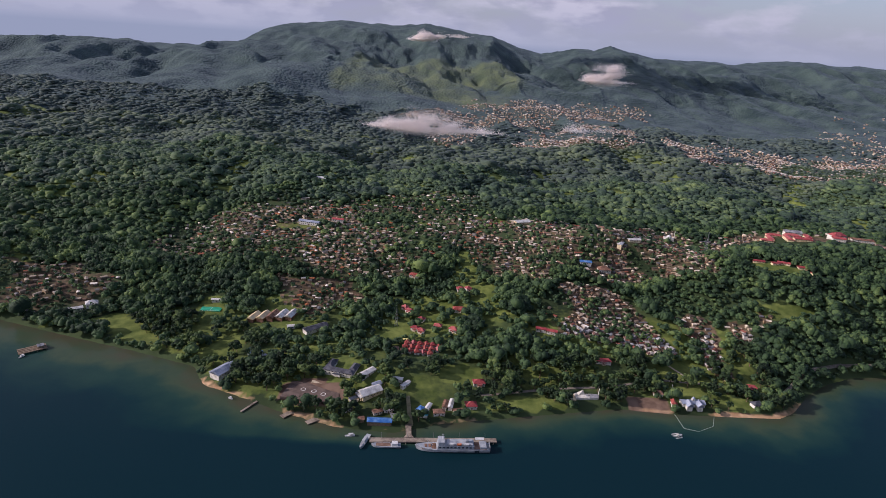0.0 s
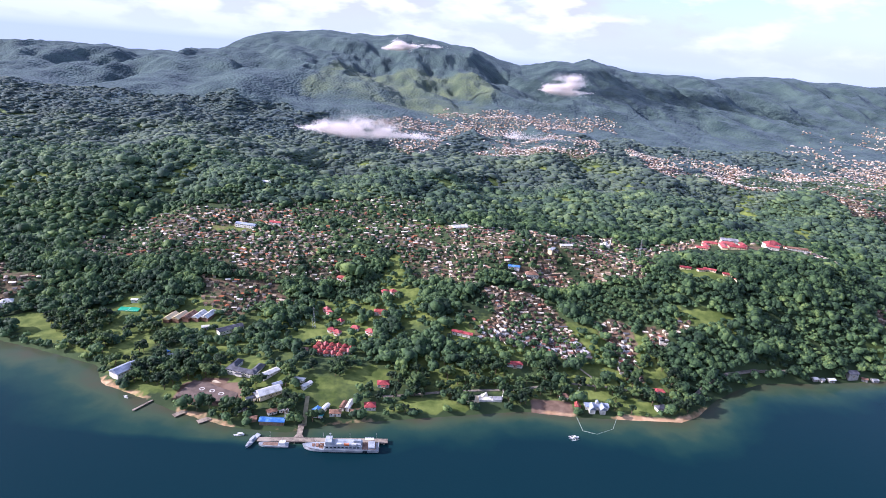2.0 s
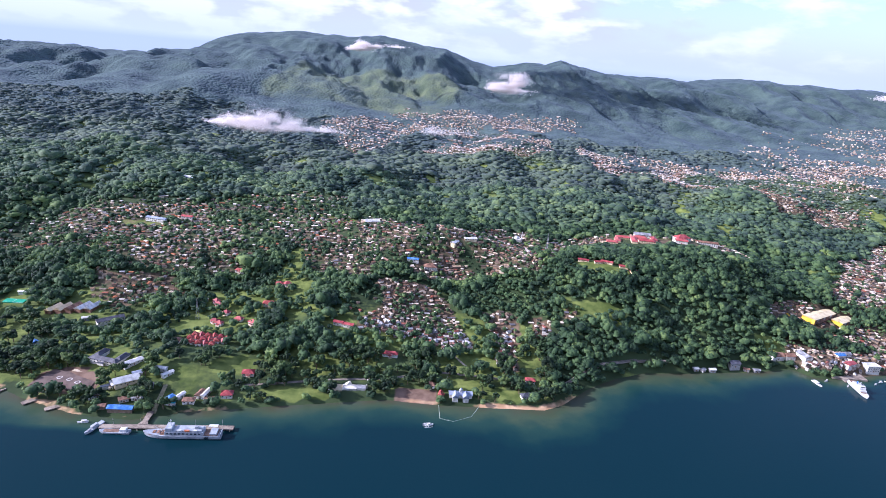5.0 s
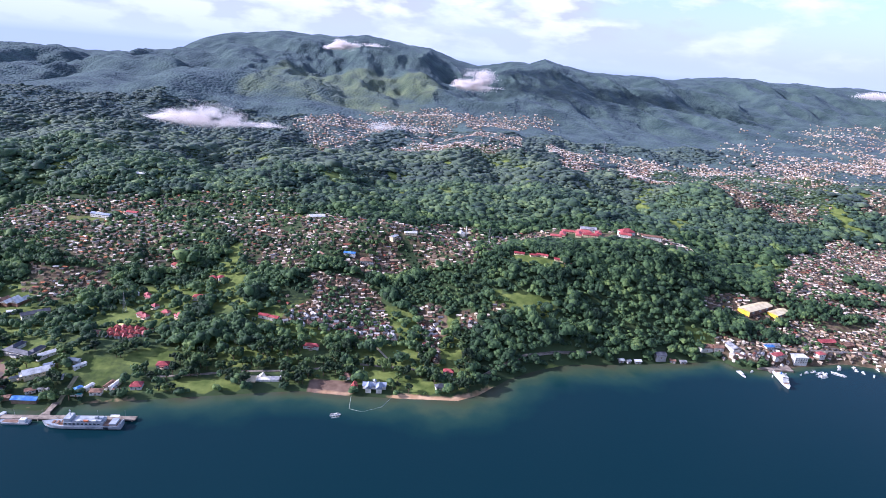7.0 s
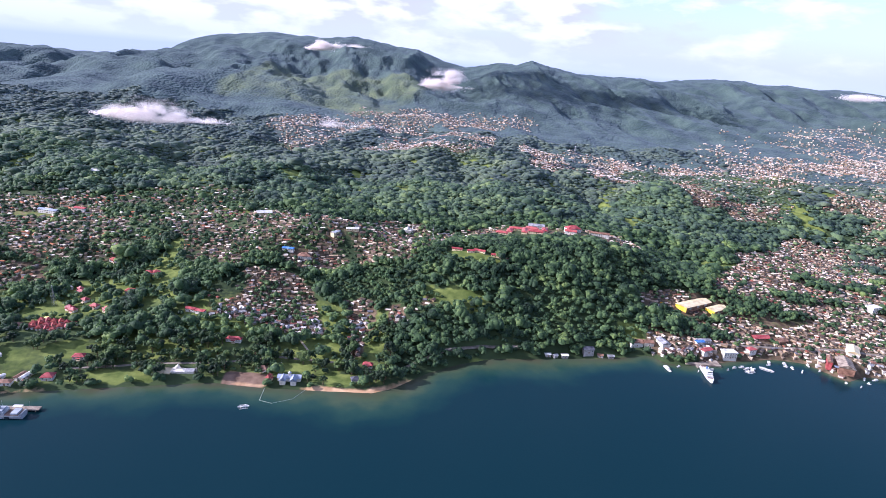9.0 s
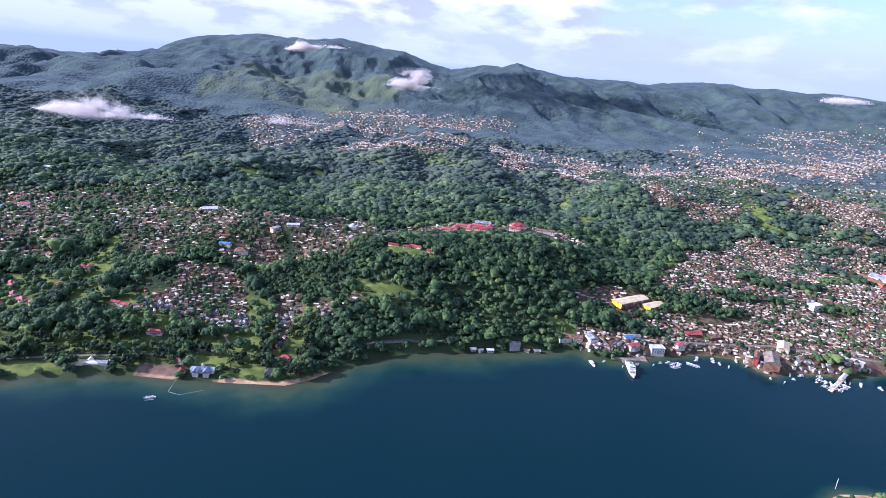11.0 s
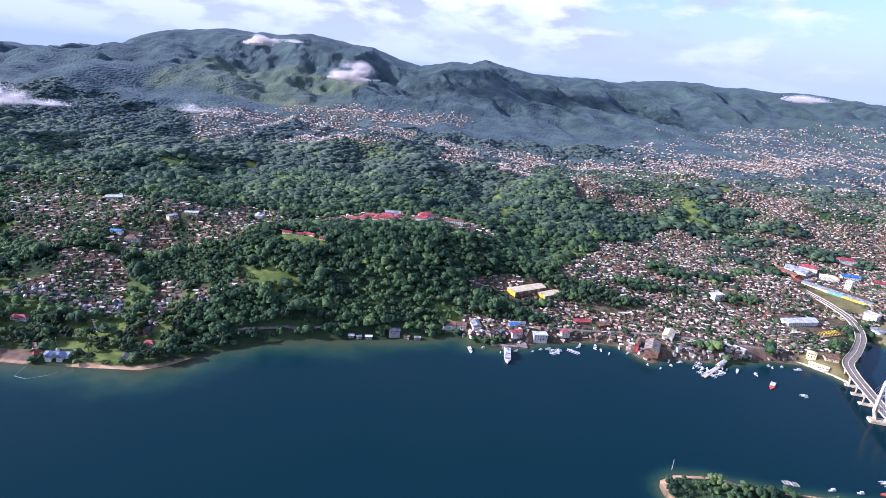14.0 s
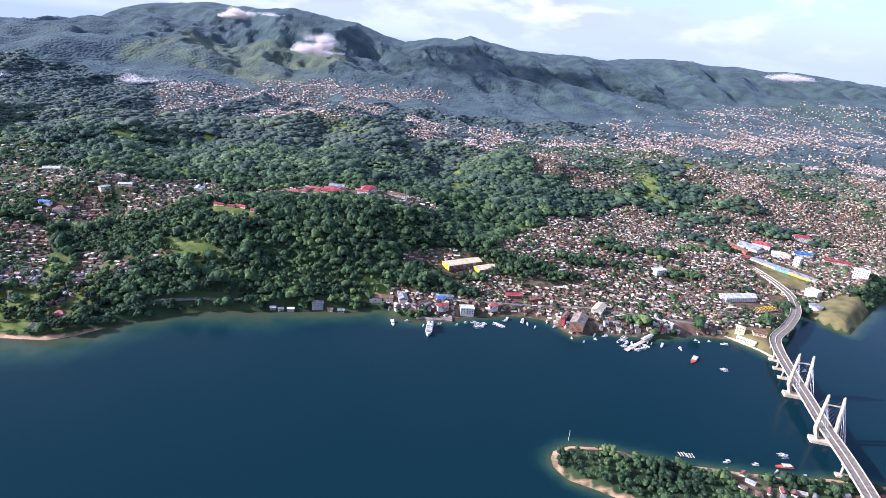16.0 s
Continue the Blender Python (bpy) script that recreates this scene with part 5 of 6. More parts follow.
# jetties and ramps of the western shore
for jx, jy, jt, jl, nm, lb in ((-116, 373, 62, 16, "jetty", "narrow pale concrete jetty"), (-86, 367, 50, 11, "slipway", "broad concrete slipway into the water"), (-67, 360.5, 40, 9, "slipway", "broad concrete slipway into the water")):
    j = thing(nm, lb, nm, jx, jy, jt, 0.0)
    w = 0.8 if nm == "jetty" else 2.2
    part("deck", box(-jl / 2, jl / 2, -w, w, 0.5, 1.0, 0.05), PIER_DECK, j)
    for i in range(4):
        part("pile", rod((-jl / 2 + 1 + i * (jl - 2) / 3, 0, -4), (-jl / 2 + 1 + i * (jl - 2) / 3, 0, 0.5), 0.25, 6), CONCRETE, j)

# ---- villas with red roofs in the gardens ----
RED = "red-roofed villa with white walls in gardens"
for vx, vy, vt, vl, vw, col, lb in ((-9, 592, -12, 10, 4, TILE_ORANGE, "orange-roofed longhouse at the wood's edge"), (40, 565, 15, 7, 5.5, TIN_RED, RED), (48, 565, 30, 6, 5, TIN_RED, RED), (39, 531, 3, 12, 6, TILE_ORANGE, "broad orange-roofed villa in gardens"),
                                    (-14, 536, -40, 6, 4.5, TIN_RED, RED), (-9, 529, -38, 9, 4.5, TIN_RED, RED), (3, 514, -30, 6, 5, TIN_RED, RED), (-2, 497, -18, 7, 4.5, TIN_RED, RED), (4, 492, -18, 6, 4.5, TIN_RED, RED),
                                    (19, 501, -12, 7, 5, TIN_RED, RED), (34, 495, -30, 8, 5.5, TIN_RED, RED), (54, 415, 8, 9, 6, TIN_RED, "bright red-roofed villa among tall trees"), (163, 456, 0, 13, 4, TIN_RED, "long low red-roofed house"),
                                    (282, 434, -5, 8, 4, TIN_RED, RED), (199, 418, -8, 7, 4, TIN_BROWN, "small brown hip-roofed kiosk by the beach"), (207, 406, 80, 6, 2.6, TILE_ORANGE, "small orange kiosk beside a lawn"), (-17, 448, 5, 7, 6, TIN_BROWN, "dark red-brown villa beside a tight cluster")):
    v = building("villa", lb, vx, vy, vt, vl, vw, 2.8, roof="hip", cover=col, rise=1.9, group="garden villas")
    part("porch", box(-1.6, 1.6, -vw / 2 - 1.6, -vw / 2 - 0.1, -1, 0.3), CONCRETE, v)
    part("porch_roof", box(-1.9, 1.9, -vw / 2 - 1.9, -vw / 2 - 0.5, 2.0, 2.2), col, v)
for i in range(2):
    building("row_house", "red-roofed terrace above the lane", 113 + i * 9.5, 490 - i * 2.5, -14, 9, 4.5, 2.8, cover=TIN_RED, group="red terraces")
for r in range(3):
    for i in range(6 - (r == 0)):
        c = building("cottage", "small steep red-roofed cottage in a tight cluster", -9 + i * 5.6 + r * 1.0, 447 + r * 8.5 + (i % 2) * 1.2, 10 + 35 * (i % 2), 4.4, 4.0, 2.6, roof="hip", cover=TILE_ORANGE if (i + r) % 3 else TIN_RED, rise=2.6, windows=False, group="red cottage cluster")
        part("dormer", box(-0.7, 0.7, -2.4, -1.0, 2.5, 3.7), TILE_ORANGE, c)
building("white_clubhouse", "small white clubhouse beside the mast", -27, 538, 20, 7, 4, 3, cover=TIN_WHITE)
mat_slab = thing("practice_mat", "pale yellow concrete slab on the grass", "slab", -9, 476, 10)
part("slab", box(-3.2, 3.2, -2.2, 2.2, -2, 0.5), LEMON, mat_slab)
lattice_mast(-20, 503, 19)

# ---- the church, the white house and the beach ----
church = thing("shore_church", "white modern church with a sail-shaped roof by the beach", "church", 136, 408, 3)
part("nave", box(-6, 4.8, -3.0, 3.0, -2, 1.5), PLASTER, church)
part("roof", solid([(-6.2, -3.2, 1.5), (5.0, -3.2, 1.5), (5.0, 3.2, 1.5), (-6.2, 3.2, 1.5), (-3.2, 0, 2.4), (-0.4, 0, 7.0), (1.6, 0, 2.6)], [(0, 1, 6, 5, 4), (2, 3, 4, 5, 6), (0, 4, 3), (1, 2, 6), (0, 3, 2, 1)]), PLASTER, church)
part("forecourt", box(-16, -6.1, -4.6, 4.6, -2, 0.6), PLASTER_CREAM, church)
part("side_chapel", box(5.2, 12, -2.6, 2.6, -2, 1.8), PLASTER, church)
part("chapel_roof", roof_solid("gable", 6.6, 5.2, 1.8, 1.2, 0.2), TIN_GREY, church).matrix_basis = pose(8.6, 0, 0.02)
bell = part("bell_tower", rod((12.6, 1, -1), (13.0, 1, 8.0), 0.9, 4, 0.22), PLASTER, church)
part("cross_bar", box(12.5, 13.5, 0.9, 1.1, 7.6, 7.8), PLASTER, church)
part("forecourt_wing", rod((-16.4, -3, 0), (-17.6, -3, 3.8), 0.8, 4, 0.15), PLASTER, church)
house = thing("beach_house", "white house with steep blue roofs on the beach", "house", 223, 408, 2)
part("wall", box(-9, 9, -3, 3, -2, 2.6), PLASTER, house)
part("roof", roof_solid("gable", 18, 6, 2.6, 1.5), TIN_SLATE, house)
for k in (-4.5, 3.8):
    part("wing", box(k - 2.2, k + 2.2, -6.5, -3.02, -2, 2.6), PLASTER, house)
    w = part("wing_roof", roof_solid("gable", 6.4, 4.4, 2.62, 2.6, 0.4), TIN_SLATE, house)
    w.matrix_basis = pose(k, -4, 0, 0, 0, 90)
    bm = bmesh.new()
    add_tri_prism(bm, -6.9, -3.2, -1.9, 1.9, 2.6, 4.9)
    part("wing_gable", bm, PLASTER, house).matrix_basis = Matrix.Rotation(radians(90), 4, "Z") @ Matrix.Translation((0, -k, 0))
part("turret", box(-1, 1, -1, 1, 2.6, 6.0), PLASTER, house)
part("turret_roof", rod((0, 0, 6.0), (0, 0, 7.6), 1.6, 4, 0.05), TIN_SLATE, house)
building("old_house", "dark-roofed house in garden trees near the beach", 276, 411, 15, 9, 5.5, 2.8, roof="hip", cover=TIN_DARK, rise=2.2)
building("lane_house", "white two-storey house at the end of a lane", 264, 459, 30, 6, 5, 4.2, cover=TIN_WHITE, storeys=2)
boom = thing("floating_boom", "floating boom that closes off a bathing place", "boom", 206, 398, 0, 0.0)
for a, b in (((0, 0), (1, -18)), ((1, -18), (11, -21)), ((11, -21), (25, -13)), ((25, -13), (32, 2))):
    part("float_line", rod((*a, 0.02), (*b, 0.02), 0.17, 5), NET, boom)
outrigger(198, 370, 20, 8.5)
flag = thing("flagpole", "thin white flagpole on a lawn", "flagpole", 212, 424)
part("pole", rod((0, 0, -0.5), (0, 0, 7.5), 0.09, 6), LINES, flag)

# ---- the western inlet ----
building("chapel_hall", "white-roofed hall beside the mangroves", -309, 511, 30, 10, 7, 4.5, roof="hip", cover=TIN_WHITE, rise=2.4)
building("chapel_wing", "low white-roofed wing beside mangroves", -319, 502, 35, 11, 5, 2.8, cover=TIN_WHITE)
building("covered_walk", "long narrow pale-roofed walkway beside the field", -293, 507, 22, 24, 2.2, 2.0, cover=TIN_WHITE, windows=False)
bagan = thing("fishing_platform", "wooden fishing platform with poles in the shallows", "platform", -313, 433, 42, 0.0)
for i in range(4):
    part("deck_row", box(-11, 9, -4.6 + i * 2.6, -2.8 + i * 2.6, 1.0, 1.5), WOOD, bagan)
for i in range(4):
    for s in (-4.2, 4.2):
        part("pole", rod((-10 + i * 6, s, -3), (-10 + i * 6, s, 1.0), 0.18, 5), WOOD, bagan)
part("hut", box(3, 7, -2, 2, 1.52, 3.2), WOOD, bagan)
part("hut_roof", roof_solid("gable", 4, 4, 3.2, 0.9), TIN_GREY, bagan).matrix_basis = pose(5, 0, 0)
small_boat(-315, 421, 70, 5.5)

# ---- the hill above ----
school = building("school", "long blue-roofed school beside a playing field", -146, 703, -12, 26, 6, 4.2, cover=TIN_SLATE, storeys=2)
building("school_block", "red-roofed school block beside the field", -112, 712, -8, 14, 6, 3.6, cover=TIN_RED)
building("hill_church", "white-roofed hall on the hilltop", 117, 713, 20, 18, 9, 2.6, cover=TIN_WHITE, side=PLASTER_CREAM)
building("white_mansion", "white house on the upper road", -160, 834, 5, 16, 8, 4, cover=TIN_WHITE)
building("hill_office", "white-roofed office in trees", 237, 648, 10, 14, 5.5, 2.2, cover=TIN_WHITE, side=PLASTER_CREAM)
building("stone_church", "white church with a slim tower in the upper town", 219, 637, 60, 11, 5, 2.6, cover=TIN_WHITE, side=PLASTER_CREAM)
mos = thing("mosque", "white mosque with domed roof and minaret", "mosque", 298, 703, 0)
part("hall", box(-5, 5, -5, 5, -3, 4), PLASTER, mos)
bm = bmesh.new()
bmesh.ops.create_uvsphere(bm, u_segments=16, v_segments=8, radius=3.2, matrix=Matrix.Translation((0, 0, 4.2)))
part("dome", bm, TIN_WHITE, mos)
part("minaret", rod((6.5, 0, -2), (6.5, 0, 13), 0.7, 8, 0.4), PLASTER, mos)
building("blue_workshop", "blue-roofed workshop on the hillside", 174, 603, -5, 12, 5, 3, cover=TIN_BLUE)
building("brown_hall", "large rusty hip-roofed hall on the hillside", 193, 597, 5, 13, 9, 4, roof="hip", cover=TIN_BROWN, rise=3)
for kx, ky, kt, kl, kw in ((416, 698, -10, 14, 7), (427, 712, 78, 16, 7), (437, 722, -8, 18, 7), (445, 704, 78, 22, 7), (458, 696, -10, 20, 8), (456, 715, -10, 16, 8), (470, 706, 80, 14, 7)):
    building("campus_block", "red-roofed campus block on the ridge", kx, ky, kt, kl, kw, 3.0, roof="hip", cover=TIN_RED, side=PLASTER_CREAM, storeys=2, group="ridge campus")
building("campus_hall", "grey-roofed white hall on the ridge", 463, 728, -8, 20, 9, 5, cover=TIN_GREY, storeys=2)
building("red_hall", "tall red-roofed hall on the ridge", 505, 706, 15, 18, 11, 5.5, roof="hip", cover=TIN_RED, storeys=2, rise=3.5)
building("red_annex", "red-roofed annex on the ridge", 500, 694, -15, 14, 7, 4, cover=TIN_RED)
building("white_dormitory", "long three-storey white dormitory with red-brown roof", 541, 711, -12, 24, 6.5, 4.2, cover=TIN_BROWN, storeys=3)
for i in range(5):
    building("barrack", "long low red-roofed barrack along a ridge lawn", 357 + i * 12.6 + (0, 2, -1, 3, 0)[i], 601 - i * 3.4 + (0, -3, 2, -1, -4)[i], (-14, 4, -20, -8, 12)[i], (11, 8, 12, 9, 7)[i], 4.4, 2.0, cover=TIN_RED, side=PLASTER_CREAM, group="ridge barracks")
lattice_mast(330, 668, 22)

# ---- the harbour town ----
for wx, wy, wl, ww, wt in ((620.5, 590, 43, 14, 31.5), (645.5, 587, 23, 12, 31)):
    # shade painted into the colour: long walls brown, sunlit end wall yellow
    w = building("cargo_hall", "large cream-roofed warehouse with yellow walls", wx, wy, wt, wl, ww, 2.8, cover=TIN_CREAM, side=TIN_BROWN, rise=1.8, windows=False, group="yellow warehouses")
    gable_fill(w, wl, ww, 2.8, 1.8, YELLOW)
    part("end_wall", box(-wl / 2 - 0.12, -wl / 2 - 0.004, -ww / 2, ww / 2, -2.5, 2.82), YELLOW, w, "yellow end wall")
    for i in range(3):
        part("loading_door", box(-wl / 2 + 5 + i * wl * 0.3, -wl / 2 + 9 + i * wl * 0.3, -ww / 2 - 0.09, -ww / 2 - 0.004, 0, 2.2), TIN_GREY, w)
fence = thing("yellow_wall", "long yellow boundary wall beside the warehouses", "wall", 592, 576.5, -41)
for i in range(15):
    part("panel", box(-16 + i * 2.13, -13.89 + i * 2.13, -0.15, 0.15, -3, 1.2), YELLOW, fence).matrix_basis = pose(0, 0, ground_at(580.4 + i * 1.607, 586.6 - i * 1.4) - ground_at(592, 576.5))
for k, (sx, sy, st, sl, sw) in enumerate(((534, 512, 5, 12, 9), (546, 511, 3, 9, 7), (560, 510, 100, 13, 8))):
    building("shore_shed", "rusty-roofed shed on the wooded shore", sx, sy, st, sl, sw, 3.4, cover=TIN_BROWN if k < 2 else TIN_GREY, windows=False, group="shore sheds")
for cx, cy, ct, cl, cw, ch, cc in ((443, 482, 12, 5, 3.6, 2.2, TIN_WHITE), (450, 482, 30, 4.4, 3.2, 2, TIN_GREY), (459, 483, 8, 6, 3.6, 2.4, TIN_WHITE), (482, 491, 10, 10, 7, 3.6, TIN_DARK), (494, 489, -10, 5, 3.4, 2.2, TIN_BROWN), (504, 489, 5, 5.5, 3.6, 2.2, TIN_GREY)):
    building("shore_cottage", "small tin-roofed cottage at the foot of the wooded hill", cx, cy, ct, cl, cw, ch, cover=cc, side=PLASTER_GREY, windows=cl > 5, group="shore cottages")
building("customs_house", "white three-storey harbour building", 622, 503, 5, 13, 8, 5.4, roof="flat", cover=TIN_WHITE, storeys=3)
building("red_hall_low", "low red-roofed market hall", 672, 541, 8, 18, 8, 2.4, cover=TIN_RED, side=TIN_BROWN)
building("red_market", "rusty-roofed market hall by the harbour", 694, 540, 20, 12, 7, 2.2, cover=TIN_BROWN, side=TIN_BROWN)
building("red_godown", "red-roofed godown behind the ferry landing", 598, 500, 25, 11, 6, 3.2, cover=TIN_RED)
building("red_quay_house", "red-roofed house behind the ferry landing", 648, 512, 20, 9, 6, 3, roof="hip", cover=TIN_RED)
building("long_store", "long pale-roofed store on the harbour street", 602, 516, 8, 13, 5, 2.6, cover=TIN_GREY)
building("blue_godown", "small blue-roofed godown near the ferry", 596, 512, 10, 8, 5, 3, cover=TIN_BLUE)
building("ice_plant", "tan-roofed plant near the quay", 755, 520, 60, 20, 10, 5, cover=TIN_CREAM)
q = building("cold_store", "grey-brown cold store on the quay", 728, 491, 66, 24, 13, 4, cover=PIER_DECK, side=TIN_BROWN, storeys=2)
part("awning", box(-12, -8, 6.55, 10, 2.6, 2.9), TIN_SLATE, q)
building("white_depot", "long white-roofed depot in the town", 934, 591, 12, 40, 13, 4.5, cover=TIN_WHITE)
building("corner_block", "white flat-roofed block on the town street", 860, 640, 20, 14, 10, 6.5, roof="flat", cover=TIN_WHITE, storeys=3)
building("police_post", "cream two-storey house on the headland below the bridge", 889, 498, -30, 8, 6, 4.4, roof="hip", cover=TIN_CREAM, side=PLASTER_CREAM, storeys=2)
building("headland_hall", "long low cream hall beside the sea wall", 891, 487, -42, 17, 4.6, 2.4, cover=TIN_CREAM, side=PLASTER_CREAM)
building("headland_shop", "flat brown-roofed hall with cream walls on the headland", 906, 494, -15, 12, 8, 3.0, roof="flat", cover=TIN_BROWN, side=PLASTER_CREAM)
sea_wall = thing("sea_wall", "pale concrete sea wall round the headland", "wall", 890, 480, 0, 0.0)
for (ax, ay), (bx, by) in (((872, 498), (881, 493.5)), ((881, 493.5), (898, 473)), ((898, 473), (904, 461)), ((904, 461), (924, 489))):
    n = max(1, int(math.hypot(bx - ax, by - ay) / 4))
    for k in range(n):
        ux, uy = ax + (bx - ax) * (k + 0.5) / n, ay + (by - ay) * (k + 0.5) / n
        half = math.hypot(bx - ax, by - ay) / n / 2 - 0.03
        part("panel", box(-half, half, -0.6, 0.6, -3, 1.7, 0.08), CONCRETE, sea_wall).matrix_basis = pose(ux - 890, uy - 480, 0, 0, 0, math.degrees(math.atan2(by - ay, bx - ax)))
building("fish_shed", "long narrow white-roofed shed above the wharf", 815.5, 504, -51, 20, 2.6, 2.4, cover=TIN_WHITE, side=PLASTER_GREY, windows=False)
building("quay_tenement", "narrow orange-red tenement beside the cold store", 716, 496, 62, 16, 4, 5.2, cover=TIN_BROWN, side=TIN_RED, storeys=2)
truss = thing("yellow_footbridge", "yellow steel truss bridge over the creek", "bridge", 952, 564, 22, 3.0)
part("deck", box(-17, 17, -2.6, 2.6, 0, 0.5), ASPHALT, truss)
for s in (-2.6, 2.6):
    part("top_chord", rod((-13, s, 4.2), (13, s, 4.2), 0.35, 5), YELLOW, truss)
    for i in range(6):
        part("diagonal", rod((-16 + i * 5.3, s, 0.4), (-13.4 + i * 5.3, s, 4.2), 0.26, 5), YELLOW, truss)
        part("diagonal", rod((-13.4 + i * 5.3, s, 4.2), (-10.7 + i * 5.3, s, 0.4), 0.26, 5), YELLOW, truss)
for i in range(5):
    part("cross_beam", rod((-10.6 + i * 5.3, -2.6, 4.2), (-10.6 + i * 5.3, 2.6, 4.2), 0.22, 5), YELLOW, truss)
roundhouse = thing("terminal", "round white-roofed hall behind the bridge", "building", 1018, 580, 0)
bm = bmesh.new()
bmesh.ops.create_cone(bm, cap_ends=True, segments=24, radius1=7, radius2=7, depth=5, matrix=Matrix.Translation((0, 0, 1.5)))
part("wall", bm, PLASTER, roundhouse)
bm = bmesh.new()
bmesh.ops.create_cone(bm, cap_ends=True, segments=24, radius1=7.8, radius2=2, depth=1.8, matrix=Matrix.Translation((0, 0, 5.2)))
part("roof", bm, TIN_GREY, roundhouse)

# the shopping hall with its coloured wall
mall = thing("shopping_hall", "long shopping hall with yellow, green and pale walls", "building", 1042, 688, -57, 2.0)
for a, b, mt, lb in ((-42, -8, LEMON, "pale yellow wall"), (-7.98, 10, MINT, "mint green wall"), (10.02, 42, YELLOW, "bright yellow wall")):
    part("wall_bay", box(a, b, -6, 6, -6, 10), mt, mall, lb)
part("roof", roof_solid("gable", 84, 12, 10, 1.2, 0.4), TIN_GREY, mall)
for i in range(9):
    part("pilaster", box(-41 + i * 10, -40.2 + i * 10, -6.3, -6.01, -5, 9.8), PLASTER, mall)
building("red_gatehouse", "red cube-like gate building of the shopping hall", 1016, 733, -57, 10, 9, 9, roof="flat", cover=TIN_RED, side=TIN_RED, windows=False, z=0.5)
building("orange_hall", "orange-walled hall in front of the shops", 1026, 772, -78, 40, 10, 4.5, cover=TIN_BROWN, side=ORANGE, windows=False)
building("cinema", "broad dark-roofed hall behind the shops", 1050, 785, -60, 32, 18, 5, cover=TIN_GREY, windows=False)
building("red_plaza", "red hip-roofed building behind the shops", 1075, 800, -40, 24, 14, 6, roof="hip", cover=TIN_RED)
building("tan_plaza", "tan hip-roofed building behind the shops", 1084, 765, -30, 24, 13, 5, roof="hip", cover=TIN_CREAM)
building("blue_plaza", "blue-roofed hall among the shops", 1125, 779, -15, 24, 10, 4, cover=TIN_BLUE)
building("clock_block", "slim white tower block behind the shopping hall", 1077, 716, -57, 8, 6, 13, roof="flat", cover=TIN_WHITE, storeys=5)
building("red_row", "long red-roofed row of shops", 1158, 752, -20, 34, 10, 4.5, cover=TIN_RED)
building("far_red_hall", "red hip-roofed hall at the wood's edge", 1156, 836, -10, 26, 12, 5, roof="hip", cover=TIN_RED)
building("harbour_office", "bright white block on the far side of the creek", 1122, 660, -35, 16, 9, 11, roof="flat", cover=TIN_WHITE, storeys=4)
building("white_cube", "white box-like depot near the bridge road", 1037, 616, -57, 14, 12, 7, roof="flat", cover=TIN_WHITE, windows=False)
lattice_mast(1240, 900, 40, 2.4)
lattice_mast(640, 1330, 45, 2.6)

# ---- ferries, boats and the quay ----
ferry = thing("ferry", "white car ferry with its stern at the landing", "ship", 586.5, 466, 84, 0.0)
part("hull", hull(29, 6.4, 2.0, 1.2, 0.3, 0.95), HULL_WHITE, ferry)
part("car_deck", box(-6, 13.5, -2.9, 2.9, 2.05, 3.6, 0.1), HULL_WHITE, ferry)
part("after_deck", box(8.2, 13.2, -2.6, 2.6, 3.61, 3.75), DECK_BROWN, ferry, "rust-brown after deck")
part("saloon", box(-4.5, 8, -2.6, 2.6, 3.6, 5.2, 0.1), HULL_WHITE, ferry)
part("wheelhouse", box(-4, -1.5, -2.4, 2.4, 5.2, 6.8, 0.1), HULL_WHITE, ferry)
part("bridge_window", box(-4.06, -3.98, -2.1, 2.1, 5.8, 6.4), GLASS, ferry)
part("funnel", rod((5, 0, 5.2), (5, 0, 7.2), 0.6, 8), TIN_BLUE, ferry)
part("mast", rod((-3, 0, 6.8), (-3, 0, 9.5), 0.1, 5), STEEL, ferry)
part("foredeck", box(-10.5, -6.1, -2.2, 2.2, 2.1, 2.3), DECK_BROWN, ferry)
part("bow_door", box(-12.5, -11.6, -1.0, 1.0, 2.2, 3.6), HULL_WHITE, ferry)
landing = thing("ferry_landing", "concrete ferry landing with a loading ramp", "quay", 592, 489, 0, 0.0)
part("apron", box(-18, 16, -4, 12, -3, 1.5), PIER_DECK, landing)
part("ramp", box(-8.5, -2.5, -9, -4.01, 0.2, 1.2), ASPHALT, landing)
for bx, by, bt, bl in ((553, 474, 100, 12), (631, 484, 15, 6), (634, 480, -10, 7), (628, 487, 5, 6), (638, 484, 30, 6), (661, 499, 70, 9), (677, 500, 100, 6), (680, 492, 95, 5), (686, 486, 60, 5), (700, 500, 85, 6), (705, 490, 30, 5), (770, 462, 20, 8), (776, 466, -15, 9), (768, 468, 35, 7), (780, 460, 0, 7)):
    small_boat(bx, by, bt, bl)
for bx, by, bt, bl in ((790, 474, 80, 6), (802, 469, 60, 9), (818, 465, 95, 6), (867, 481, -5, 8), (751, 479, 10, 7), (741, 479, 60, 6), (-38, 347, 15, 7), (-133, 382, -20, 4), (785, 307, 10, 6), (804, 306, -5, 5), (815, 300, 30, 4), (832, 297, 15, 5), (920, 440, 10, 5)):
    small_boat(bx, by, bt, bl)
for i in range(20):
    bx = float(rng.uniform(560, 860))
    by = float(np.interp(bx, [545, 574, 628, 670, 700, 722, 745, 800, 844, 880], [492, 478, 493, 502, 499, 467, 478, 477, 490, 487])) - float(rng.uniform(1.5, 9))
    small_boat(bx, by, float(rng.uniform(0, 180)), float(rng.uniform(2.4, 4.4)))
